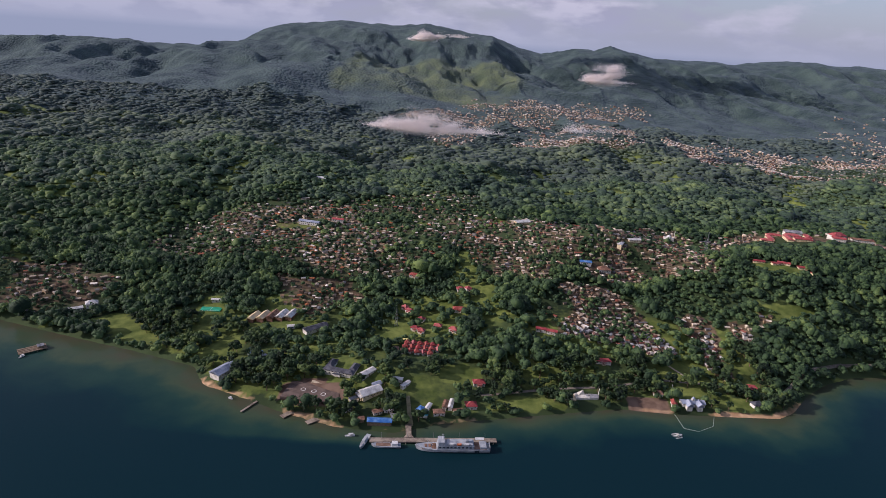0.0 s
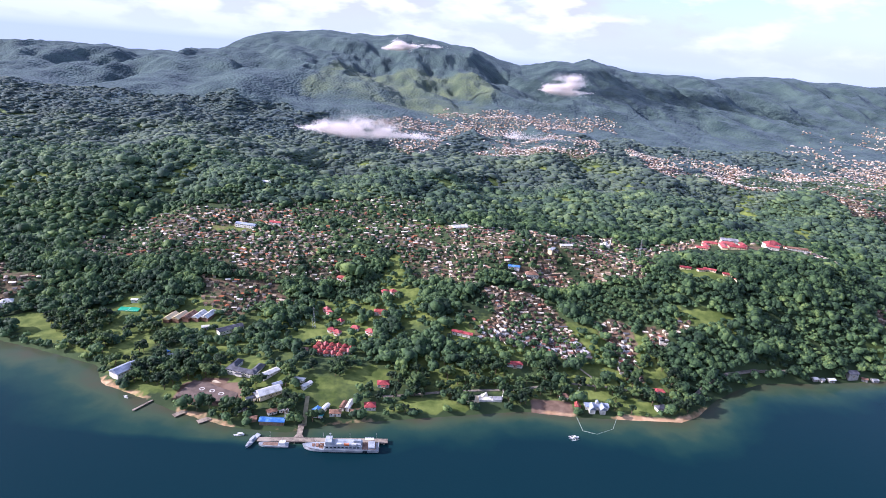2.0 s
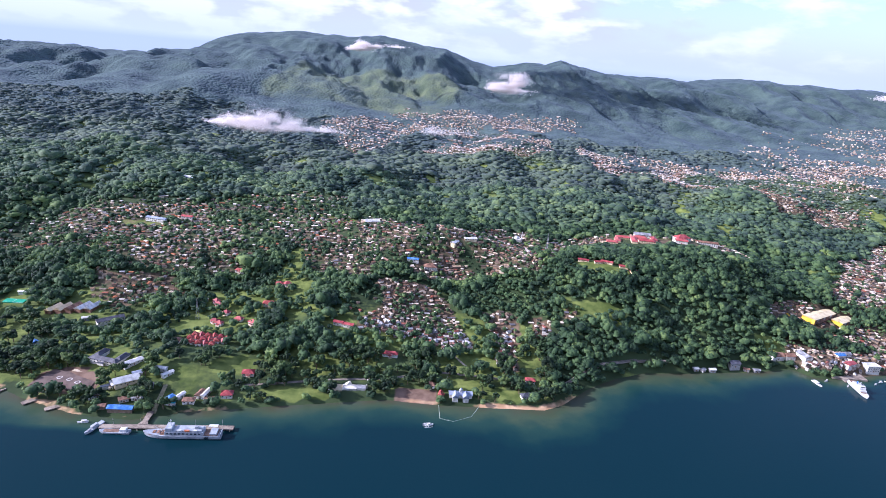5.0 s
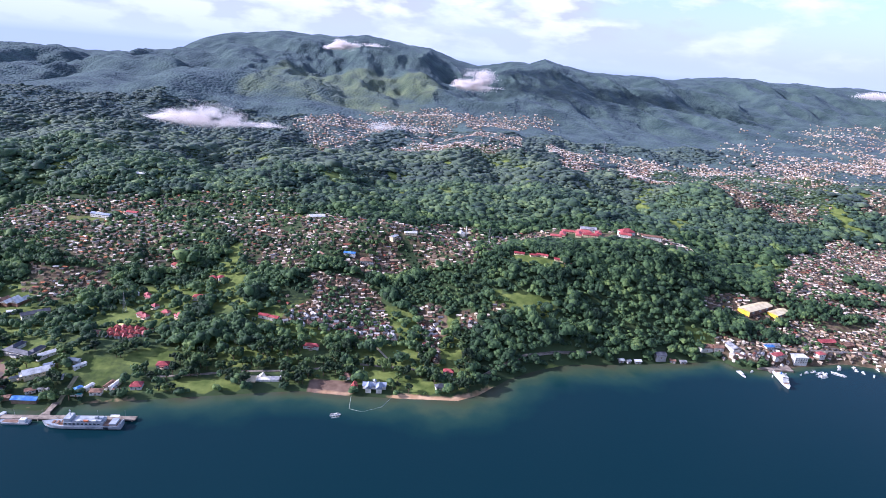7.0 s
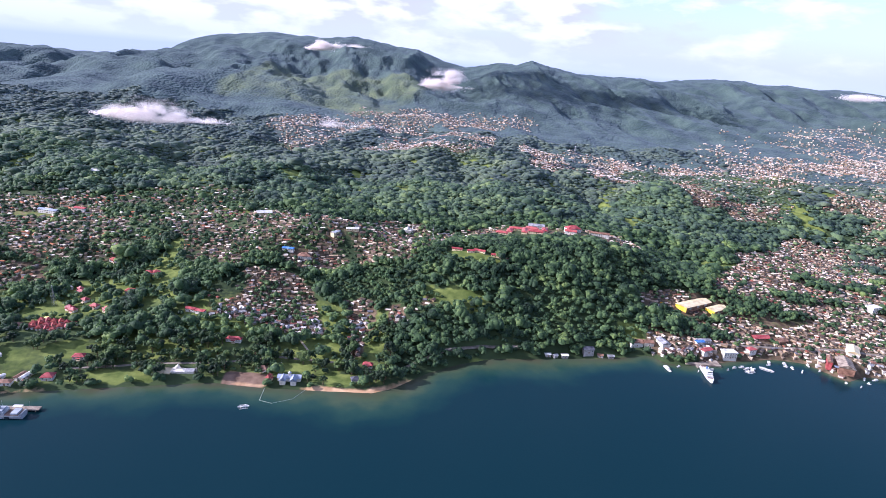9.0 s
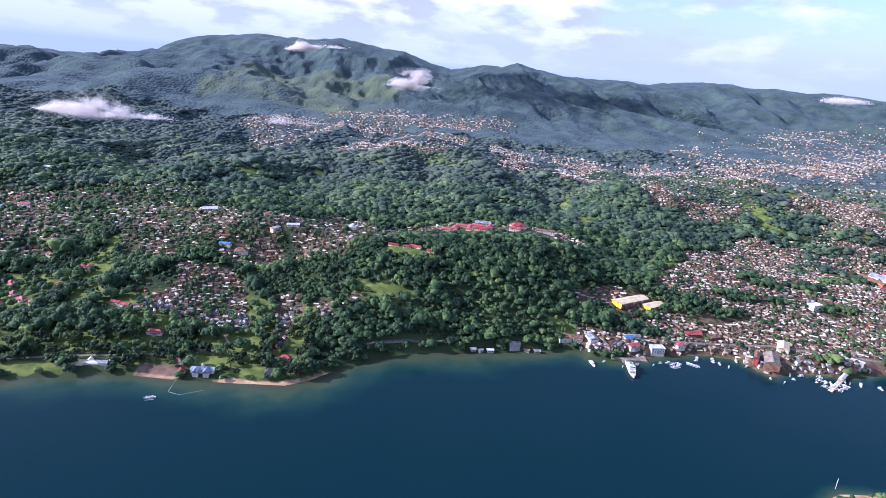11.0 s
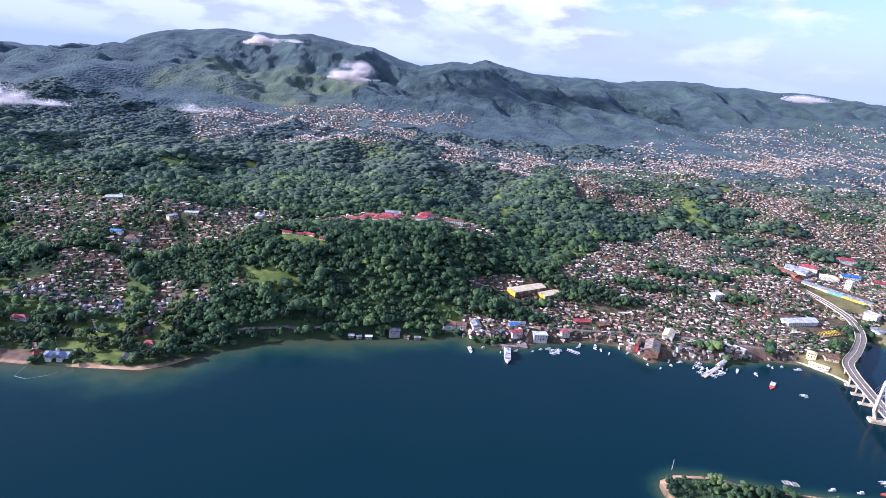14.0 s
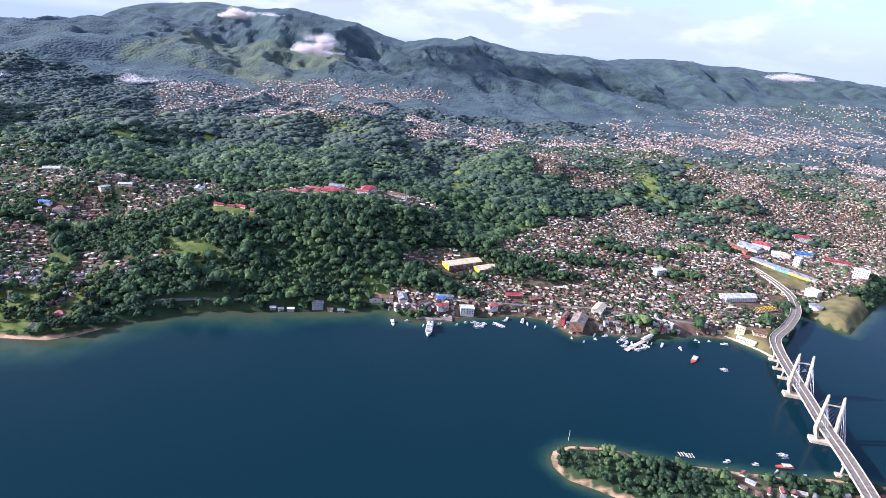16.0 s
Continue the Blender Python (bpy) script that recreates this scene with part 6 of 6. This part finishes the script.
for bx, by, bt in ((631, 479, 15), (637, 486, 60), (650, 488, -40), (654, 485, -35), (830, 318, 10), (766, 474, 40), (770, 480, 48), (774, 457, 38), (786, 466, 130), (764, 462, 35), (789, 476, 60), (843, 432, 20)):
    outrigger(bx, by, bt, 8.0)
small_boat(822.5, 446, 52, 17, "long orange and white wooden boat at anchor", HULL_RED)
small_boat(824, 306, 0, 13, "red and white open passenger boat near the headland", HULL_RED)
wharf = thing("fishing_wharf", "low concrete fishing wharf with boats on both sides", "wharf", 778, 467, 42, 0.0)
part("deck", box(-20, 22, -2.0, 2.0, 0.4, 1.1, 0.05), CONCRETE, wharf)
for i in range(6):
    part("pile", rod((-18 + i * 7.4, 0, -4), (-18 + i * 7.4, 0, 0.4), 0.3, 6), CONCRETE, wharf)
part("shelter_roof", roof_solid("gable", 16, 3.2, 3.2, 0.7), TIN_WHITE, wharf).matrix_basis = pose(18, 0, 0)
for sx, sy in ((12, -1.2), (12, 1.2), (24, -1.2), (24, 1.2)):
    part("shelter_post", rod((sx, sy, 1.1), (sx, sy, 3.2), 0.1, 5), STEEL, wharf)
for bx, by, bt in ((757, 312, 5), (762, 311, 0)):
    raft = thing("fish_raft", "floating fish raft with white frames", "raft", bx, by, bt, 0.0, "fish rafts")
    for i in range(4):
        part("beam", box(-2.4, 2.4, -2 + i * 1.3, -1.6 + i * 1.3, 0.05, 0.4), WOOD, raft)
    for i in range(3):
        part("cross_beam", box(-2.2 + i * 2, -1.8 + i * 2, -2.1, 2.4, 0.42, 0.6), LINES, raft)
pole = thing("channel_marker", "slim white marker pole in the shallows", "marker", 681, 319, 0, 0.0)
part("pole", rod((0, 0, -4), (0, 0, 8), 0.16, 6, 0.1), LINES, pole)

# ---- the long bridge ----
bridge = thing("cable_stayed_bridge", "pale concrete cable-stayed road bridge over the bay", "bridge", 878, 367, 0, 0.0)
SPINE = [(822, 160, 9.5), (848, 248, 10.5), (862, 300, 11), (870, 337, 11.2), (878, 367, 11.4), (886, 397, 11.2), (896, 432, 10.8), (905, 460, 10.4), (917, 485, 10), (943, 511, 9.8), (973, 546, 9.6), (991, 577, 9.6), (1001, 606, 9.6), (1004, 640, 9.6), (1003, 676, 9.4), (998, 712, 9.0), (990, 765, 8.6), (984, 810, 10)]


def spine_points(gap=4.0):
    """The deck's middle line, smoothed, as evenly set points."""
    p = [Vector(q) for q in SPINE]
    out = []
    for i in range(len(p) - 1):
        a, b, c, d = p[max(i - 1, 0)], p[i], p[i + 1], p[min(i + 2, len(p) - 1)]
        n = max(2, int((c - b).length / gap))
        for k in range(n):
            t = k / n
            out.append(0.5 * (2 * b + (c - a) * t + (2 * a - 5 * b + 4 * c - d) * t * t + (3 * b - a - 3 * c + d) * t ** 3))
    return out + [p[-1]]


def swept(line, offsets):
    """A bar of the given cross-section, offsets being (across, up), drawn along a line."""
    bm = bmesh.new()
    last = None
    for i, p in enumerate(line):
        d = line[min(i + 1, len(line) - 1)] - line[max(i - 1, 0)]
        s = Vector((d.y, -d.x, 0)).normalized()
        row = [bm.verts.new(p + s * a + Vector((0, 0, z))) for a, z in offsets]
        if last:
            for k in range(len(row)):
                bm.faces.new((last[k], last[(k + 1) % len(row)], row[(k + 1) % len(row)], row[k]))
        else:
            bm.faces.new(row[::-1])
        last = row
    bm.faces.new(last)
    bmesh.ops.recalc_face_normals(bm, faces=bm.faces)
    return bm


spine = [p - Vector((878, 367, 0)) for p in spine_points()]
part("deck", swept(spine, [(-5.2, 0), (5.2, 0), (5.2, -0.7), (3.0, -1.6), (-3.0, -1.6), (-5.2, -0.7)]), CONCRETE, bridge)
for a, b in ((-4.5, -0.35), (0.35, 4.5)):
    part("carriageway", swept(spine, [(a, 0.09), (b, 0.09), (b, 0.01), (a, 0.01)]), ASPHALT, bridge, "grey asphalt carriageway")
for a in (-5.1, 4.8):
    part("parapet", swept(spine, [(a, 0.75), (a + 0.3, 0.75), (a + 0.3, 0.0), (a, 0.0)]), CONCRETE, bridge)
part("median", swept(spine, [(-0.28, 0.5), (0.28, 0.5), (0.28, 0.0), (-0.28, 0.0)]), CONCRETE, bridge)
for px, py in ((885, 397), (869.5, 337)):
    p0 = Vector((px - 878, py - 367, 0))
    along = Vector((-0.25, -0.968, 0))
    across = Vector((0.968, -0.25, 0))
    cap = part("pile_cap", box(-8.5, 8.5, -3.6, 3.6, -1.5, 2.6, 0.4), CONCRETE, bridge)
    cap.matrix_basis = Matrix.Translation(p0) @ Matrix.Rotation(math.atan2(across.y, across.x), 4, "Z")
    for s in (-1, 1):
        knee = p0 + across * s * 6.6 + Vector((0, 0, 11))
        foot = p0 + across * s * 3.6 + Vector((0, 0, 2.2))
        top = p0 + across * s * 5.2 + Vector((0, 0, 37.5))
        bm = bmesh.new()
        add_rod(bm, foot, knee, 1.7, 4, 1.6)
        add_rod(bm, knee - Vector((0, 0, 0.5)), top, 1.6, 4, 1.1)
        leg = part("pylon_leg", bm, CONCRETE, bridge)
        part("cap_stone", rod(top - Vector((0, 0, 0.2)), top + Vector((0, 0, 0.9)), 1.0, 4, 0.5), CONCRETE, leg)
        for i in range(1, 6):
            for way in (-1, 1):
                end = p0 + along * way * i * 4.0 + across * s * 5.0 + Vector((0, 0, 11.8))
                part("stay_cable", rod(top - Vector((0, 0, 0.6 + (5 - i) * 2.0)), end, 0.08, 5), STEEL, bridge)
    for z in (9.6, 30.5):
        part("cross_beam", rod(p0 + across * -6.6 + Vector((0, 0, z)), p0 + across * 6.6 + Vector((0, 0, z)), 0.9 if z < 20 else 0.6, 4), CONCRETE, bridge)
for px, py, head in ((860, 300, 0), (854, 270, 0), (845, 238, 0), (834, 200, 0), (894, 424, 0), (899, 441, 0), (905, 457, 0), (912, 474, 1), (924, 492, 1), (943, 510, 1), (960, 529, 1), (975, 548, 1), (986, 566, 1), (996, 590, 1), (1003, 615, 1), (1004, 645, 1), (1003, 676, 1)):
    near = min(range(len(spine)), key=lambda i: (spine[i].x + 878 - px) ** 2 + (spine[i].y + 367 - py) ** 2)
    c = spine[near]
    d = (spine[min(near + 1, len(spine) - 1)] - spine[max(near - 1, 0)]).normalized()
    s = Vector((d.y, -d.x, 0)).normalized()
    low = -1.5 if not head else min(ground_at(c.x + 878, c.y + 367), 6) - 1
    pr = part("pier", box(-4.4, 4.4, -0.8, 0.8, c.z - 2.6, c.z - 1.62), CONCRETE, bridge)
    pr.matrix_basis = Matrix.Translation((c.x, c.y, 0)) @ Matrix.Rotation(math.atan2(s.y, s.x), 4, "Z")
    for k in (-3, 3):
        part("column", rod((k, 0, low), (k, 0, c.z - 2.58), 0.75, 8), CONCRETE, pr)
    if not head:
        part("footing", box(-6.2, 6.2, -2.2, 2.2, -1.5, 1.3, 0.2), CONCRETE, pr)
for i in range(4, len(spine) - 30, 6):
    c = spine[i]
    part("lamp_post", rod((c.x, c.y, c.z + 0.4), (c.x, c.y, c.z + 4.2), 0.07, 5), STEEL, bridge)

# ---- streets ----
ribbon("pier_road", [(-1, 392), (1, 376), (3.5, 361)], 3.0, surface("pale_gravel", [rgb("7c7656"), rgb("968c6c")], rough=0.95, size=4, bump=0.15), "pale gravel road down to the pier")
ribbon("garden_path", [(213, 474), (222, 462), (231, 449)], 1.6, CONCRETE, "pale straight garden path")
ribbon("shore_road", [(300, 424), (325, 446), (352, 465), (385, 479), (430, 485)], 3.2, ASPHALT, "narrow shore road under the wooded hill")
ribbon("camp_road", [(-252, 522), (-258, 545), (-263, 562)], 3.0, surface("dry_track", [rgb("8d8566"), rgb("a69d7c")], rough=0.95, size=4, bump=0.15), "dry track through the trees")
ribbon("town_street", [(850, 653), (865, 622), (887, 600), (920, 576)], 4.0, ASPHALT, "worn asphalt street through the harbour town")
ribbon("market_street", [(600, 514), (650, 520), (700, 528), (750, 530), (800, 512), (860, 506)], 4.0, ASPHALT, "worn asphalt street along the harbour")
ribbon("beach_lane", [(55, 401), (110, 416), (160, 424), (205, 440), (250, 438), (295, 424)], 2.6, ASPHALT, "lane behind the beach gardens")

# ---- low clouds ----
def cloud_material():
    """White vapour: scatters light off and through its drops."""
    m = bpy.data.materials.new("cloud_vapour")
    m.use_nodes = True
    n, l = m.node_tree.nodes, m.node_tree.links
    n.remove(n["Principled BSDF"])
    soft, glow, lit = n.new("ShaderNodeBsdfDiffuse"), n.new("ShaderNodeBsdfTranslucent"), n.new("ShaderNodeMixShader")
    soft.inputs["Color"].default_value = (0.92, 0.86, 0.82, 1)
    glow.inputs["Color"].default_value = (0.92, 0.88, 0.85, 1)
    lit.inputs["Fac"].default_value = 0.5
    l.new(soft.outputs[0], lit.inputs[1])
    l.new(glow.outputs[0], lit.inputs[2])
    l.new(lit.outputs[0], n["Material Output"].inputs["Surface"])
    return m


VAPOUR_DROPS = cloud_material()
DROP_V = np.array([(0.6, 0, 0), (-0.3, 0.52, 0), (-0.3, -0.52, 0)])


def low_cloud(px, py, pz, lobes, count, drop, seed, label, ragged=0.9):
    """A bank of vapour: drifts of tiny drops, thick in the lobes, flat underneath and frayed at the rim. A lobe: offset, reach, weight."""
    r = np.random.default_rng(seed)
    base = thing("cloud", label, "cloud", px, py, 0, pz, "low clouds")
    weights = np.array([q[6] for q in lobes], float)
    which = r.choice(len(lobes), count * 3, p=weights / weights.sum())
    shape = np.array(lobes, float)[which]
    g = r.normal(0, 0.5, (len(which), 3))
    g[:, 2] = np.where(g[:, 2] < 0, g[:, 2] * 0.4, g[:, 2])
    c = shape[:, 0:3] + g * shape[:, 3:6]
    size = float(np.mean([q[3] for q in lobes])) * 0.7
    fray = wave_noise(c[:, 0] + 0.4 * c[:, 1] + 900, 1.7 * c[:, 2] + 0.5 * c[:, 1] + 700, size, seed, 5)
    keep = np.flatnonzero(r.uniform(0, 1, len(c)) < step(fray - ragged * (np.linalg.norm(g, axis=1) - 0.75), -0.45, 0.45))[:count]
    c = c[keep]
    q = r.normal(0, 1, (len(c), 4))
    w, x, y, z = (q / np.linalg.norm(q, axis=1, keepdims=True)).T
    turn = np.stack([np.stack([1 - 2 * (y * y + z * z), 2 * (x * y - w * z), 2 * (x * z + w * y)], -1),
                     np.stack([2 * (x * y + w * z), 1 - 2 * (x * x + z * z), 2 * (y * z - w * x)], -1),
                     np.stack([2 * (x * z - w * y), 2 * (y * z + w * x), 1 - 2 * (x * x + y * y)], -1)], -2)
    v = np.einsum("nij,kj->nki", turn, DROP_V) * (drop * r.lognormal(0, 0.3, len(c)))[:, None, None] + c[:, None, :]
    me = mesh_from("vapour", v.reshape(-1, 3), np.arange(len(c) * 3).reshape(-1, 3), smooth=False)
    me.materials.append(VAPOUR_DROPS)
    body = new("vapour", me)
    body.parent = base
    return base


low_cloud(333, 1271, 204, [(-4, 0, 2, 34, 22, 24, 3), (18, 0, 8, 26, 18, 24, 2), (-28, 0, 0, 22, 14, 12, 1), (2, 0, 0, 48, 20, 6, 0.8)], 62000, 0.75, 2, "small bright white cloud over the forest", 0.6)
low_cloud(-19, 697, 165, [(6, 0, 2, 30, 18, 17, 2.4), (-22, 0, 1, 28, 16, 12, 1.6), (30, 0, 1, 30, 16, 11, 1.6), (64, 4, -1, 36, 12, 5, 0.5), (-46, 4, 0, 24, 12, 5, 0.3)], 78000, 0.5, 5, "low white cloud bank drifting over the slope", 0.6)
low_cloud(185, 791, 162, [(0, 0, 0, 20, 12, 9, 2), (34, 0, 1, 44, 12, 7, 1)], 5000, 0.45, 9, "thin patch of mist over the upland town", 0.6)
low_cloud(-69, 2066, 266, [(0, 0, 0, 38, 26, 22, 3), (-34, 0, -4, 26, 20, 14, 1.4), (34, 0, 6, 34, 20, 14, 1), (110, 0, 10, 50, 24, 8, 0.3)], 22000, 1.5, 11, "wispy white cloud on the mountain top", 0.8)
low_cloud(1946, 2366, 236, [(0, 0, 0, 70, 40, 22, 2), (80, 0, 4, 70, 40, 14, 1)], 8000, 2.0, 14, "thin white cloud on the eastern ridge", 0.7)
# stays out of view; added to cast shade on the eastern ridge
low_cloud(60, 2250, 560, [(0, 0, 0, 380, 240, 40, 3), (260, 120, 10, 300, 220, 40, 2), (-160, 240, 0, 260, 200, 30, 1.2)], 26000, 7.0, 25, "unseen cloud added to shade the eastern ridge", 0.5)

# ---- single trees in the gardens by the shore ----
def garden_tree(seed, wide, tall):
    """A tapered trunk with limbs and a crown of many leaf clumps with gaps."""
    r = random.Random(seed)
    base = new("tree")
    bm = bmesh.new()
    fork = tall * r.uniform(0.3, 0.42)
    add_rod(bm, (0, 0, -0.8), (0, 0, fork), 0.42, 7, 0.26)
    tips = []
    for i in range(6):
        a = i * 1.05 + r.uniform(-0.3, 0.3)
        reach = wide * r.uniform(0.22, 0.36)
        tip = (math.cos(a) * reach, math.sin(a) * reach, tall * r.uniform(0.55, 0.8))
        add_rod(bm, (0, 0, fork * r.uniform(0.8, 1.0)), tip, 0.2, 5, 0.07)
        tips.append(tip)
    part("trunk", bm, BARK, base)
    vs, fs, hearts, spans = [], [], [], []
    count = 26
    for i in range(count):
        tip = tips[i % 6] if i % 3 else (r.uniform(-0.15, 0.15) * wide, r.uniform(-0.15, 0.15) * wide, tall * 0.78)
        c = np.array([tip[k] + r.gauss(0, 0.085) * (wide if k < 2 else tall) for k in range(3)])
        c[2] = min(max(c[2], tall * 0.38), tall * 0.95)
        size = wide * r.uniform(0.12, 0.2)
        v = ICO_V * size * (0.75 + 0.5 * np.random.default_rng(seed * 97 + i).random((12, 1)))
        v[:, 2] *= 0.75
        vs.append(v + c)
        fs.append(ICO_F + 12 * i)
        hearts.append(c)
        spans.append(size)
    lv, lf = leaf_sprays(260, hearts, spans, np.random.default_rng(seed + 500), 0.3)
    vs.append(lv)
    fs.append(lf + 12 * count)
    me = mesh_from("crown", np.concatenate(vs), np.concatenate(fs))
    me.materials.append(LEAF_TREE)
    crown = new("crown", me)
    crown.parent = base
    return base


TREE_LABELS = ["broad dark green shade tree on a lawn", "tall round green tree near the shore", "spreading green garden tree with loose crown", "slim green tree beside houses", "full green tree at the water's edge", "large dark tropical tree with deep crown"]
tree_kinds = [garden_tree(31 + i, w, t) for i, (w, t) in enumerate(((10, 9), (8, 10), (11, 8.5), (6.5, 9.5), (8.5, 8), (12, 11.5)))]
gx, gy = jittered(-262, 330, 340, 560, 6.4)
keep = wooded(gx, gy, 3.0) & parkland(gx, gy) & clear_of_homes(gx, gy)
gx, gy = gx[keep], gy[keep]
order = np.argsort(inland(gx, gy))
TREE_COUNT = 300
shade_trees = np.stack([gx[order][:TREE_COUNT], gy[order][:TREE_COUNT]], 1)
for i, (px, py) in enumerate(shade_trees):
    k = int(rng.integers(0, 6))
    s = float(rng.uniform(0.66, 1.08))
    m = pose(px, py, ground_at(px, py), 0, 0, float(rng.uniform(0, 360))) @ Matrix.Diagonal((s, s, s * float(rng.uniform(0.9, 1.15)), 1))
    if i < 6:
        o = tree_kinds[i]
        o.matrix_basis = m
        k = i
    else:
        o = copy_thing(tree_kinds[k], m)
        o.scale = m.to_scale()
    tagged(o, TREE_LABELS[k], "tree", "shore garden trees")


# ---- single houses nearest the water ----
def per_object_palette(name, cards, rough):
    m = palette(name, cards, rough)
    n, l = m.node_tree.nodes, m.node_tree.links
    ramp = next(k for k in n if k.type == "VALTORGB")
    l.new(n.new("ShaderNodeObjectInfo").outputs["Random"], ramp.inputs["Fac"])
    return m


HOME_ROOF = per_object_palette("home_roof", ["6b5348", "8a8884", "5c4a42", "b9b4ac", "74604f", "9c9a98", "7d5a4c", "6d6a68", "d8d4cc", "8f5648", "b8aea2", "74594e"], 0.55)
HOME_WALL = per_object_palette("home_wall", ["b8ad9c", "c9c4b8", "d6d0c2", "a8998a", "e0dccf", "bfae94"], 0.85)
HOME_LABELS = ["small tin-roofed house in a crowded quarter", "narrow gabled house with weathered roof", "hip-roofed small house with pale walls", "two-storey small town house with tin roof"]


def home(length, width, wall, kind):
    base = new("house")
    part("wall", box(-length / 2, length / 2, -width / 2, width / 2, -2.2, wall), HOME_WALL, base)
    part("roof", roof_solid(kind, length, width, wall, width * 0.3, 0.4, 0.15), HOME_ROOF, base)
    part("porch_roof", box(-length * 0.3, length * 0.3, -width / 2 - 1.2, -width / 2 - 0.01, wall * 0.62, wall * 0.62 + 0.12), HOME_ROOF, base)
    part("door", box(-0.35, 0.35, -width / 2 - 0.05, -width / 2 - 0.003, 0, wall * 0.55), TIN_BROWN, base)
    for u in (-length * 0.32, length * 0.32):
        shared("window", PANE, base, pose(u, -width / 2 - 0.004, wall * 0.45) @ Matrix.Diagonal((0.8, 1, 0.8, 1)))
    return base


home_kinds = [home(5.4, 3.8, 1.9, "gable"), home(6.4, 3.2, 1.8, "gable"), home(4.8, 4.4, 2.0, "hip"), home(5.0, 4.0, 3.4, "gable")]
for i in range(300):
    px, py, turn, hl, hw, hh = homes[i]
    k = i % 4 if i < 4 else int(rng.choice([0, 0, 1, 1, 2, 3]))
    s = float(rng.uniform(0.62, 0.92))
    m = pose(px, py, home_z[i], 0, 0, math.degrees(turn)) @ Matrix.Diagonal((s, s * float(rng.uniform(0.85, 1.1)), s, 1))
    if i < 4:
        o = home_kinds[i]
        o.matrix_basis = m
    else:
        o = copy_thing(home_kinds[k], m)
        o.scale = m.to_scale()
    tagged(o, HOME_LABELS[k], "house", "waterfront town houses")

# ---- the woods and the rest of the towns ----
def ragged_band(px, py, a, b):
    """Between two lines that wander up and down the slope."""
    w = py + 60 * wave_noise(px, py, 70, 133, 3)
    return (w >= a) & (w < b)


FIRST_HOMES = 300
rest = np.arange(len(homes)) >= FIRST_HOMES
low_town, hill_town = rest & (homes[:, 1] < 1150) & (homes[:, 0] >= 70), rest & (homes[:, 1] < 1150) & (homes[:, 0] < 70)
many_houses("town_houses", homes[low_town], home_z[low_town], ROOFS, WALLS, "crowded small houses with rusty, grey and white tin roofs")
many_houses("hillside_houses", homes[hill_town], home_z[hill_town], ROOFS_GREY, WALLS, "small houses with weathered grey roofs among trees")
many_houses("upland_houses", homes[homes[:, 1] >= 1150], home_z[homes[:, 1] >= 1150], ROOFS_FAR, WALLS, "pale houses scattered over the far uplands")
stand("shore_woods", -620, 1200, 180, 640, 5.1, near_shapes, 6.3, 6.6, LEAF, "dense green tropical trees on the coast and lower slopes",
      trim=lambda px, py: clear_of(px, py, [(x, y, 4.5) for x, y in shade_trees]))
stand("slope_woods", -900, 1500, 640, 860, 6.0, mid_shapes, 7.6, 5.8, LEAF, "dense green forest on the slopes behind the town", trim=lambda px, py: ragged_band(px, py, 0, 790))
stand("valley_woods", -900, 1500, 700, 1060, 6.7, mid_shapes, 8.4, 5.4, LEAF_SLOPE_HAZED, "green valley forest above the town in haze-tinted colour", trim=lambda px, py: ragged_band(px, py, 790, 1000))
stand("upland_woods", -1300, 2100, 940, 1360, 6.8, far_shapes, 10.0, 4.6, LEAF_MID_HAZED, "green upland forest in haze-tinted colour", trim=lambda px, py: ragged_band(px, py, 1000, 1290))
stand("hill_woods", -1500, 2200, 1220, 1700, 9.0, far_shapes, 10.8, 3.4, LEAF_FAR_HAZED, "green forest of the higher hills in haze-tinted colour", trim=lambda px, py: ragged_band(px, py, 1290, 1600))
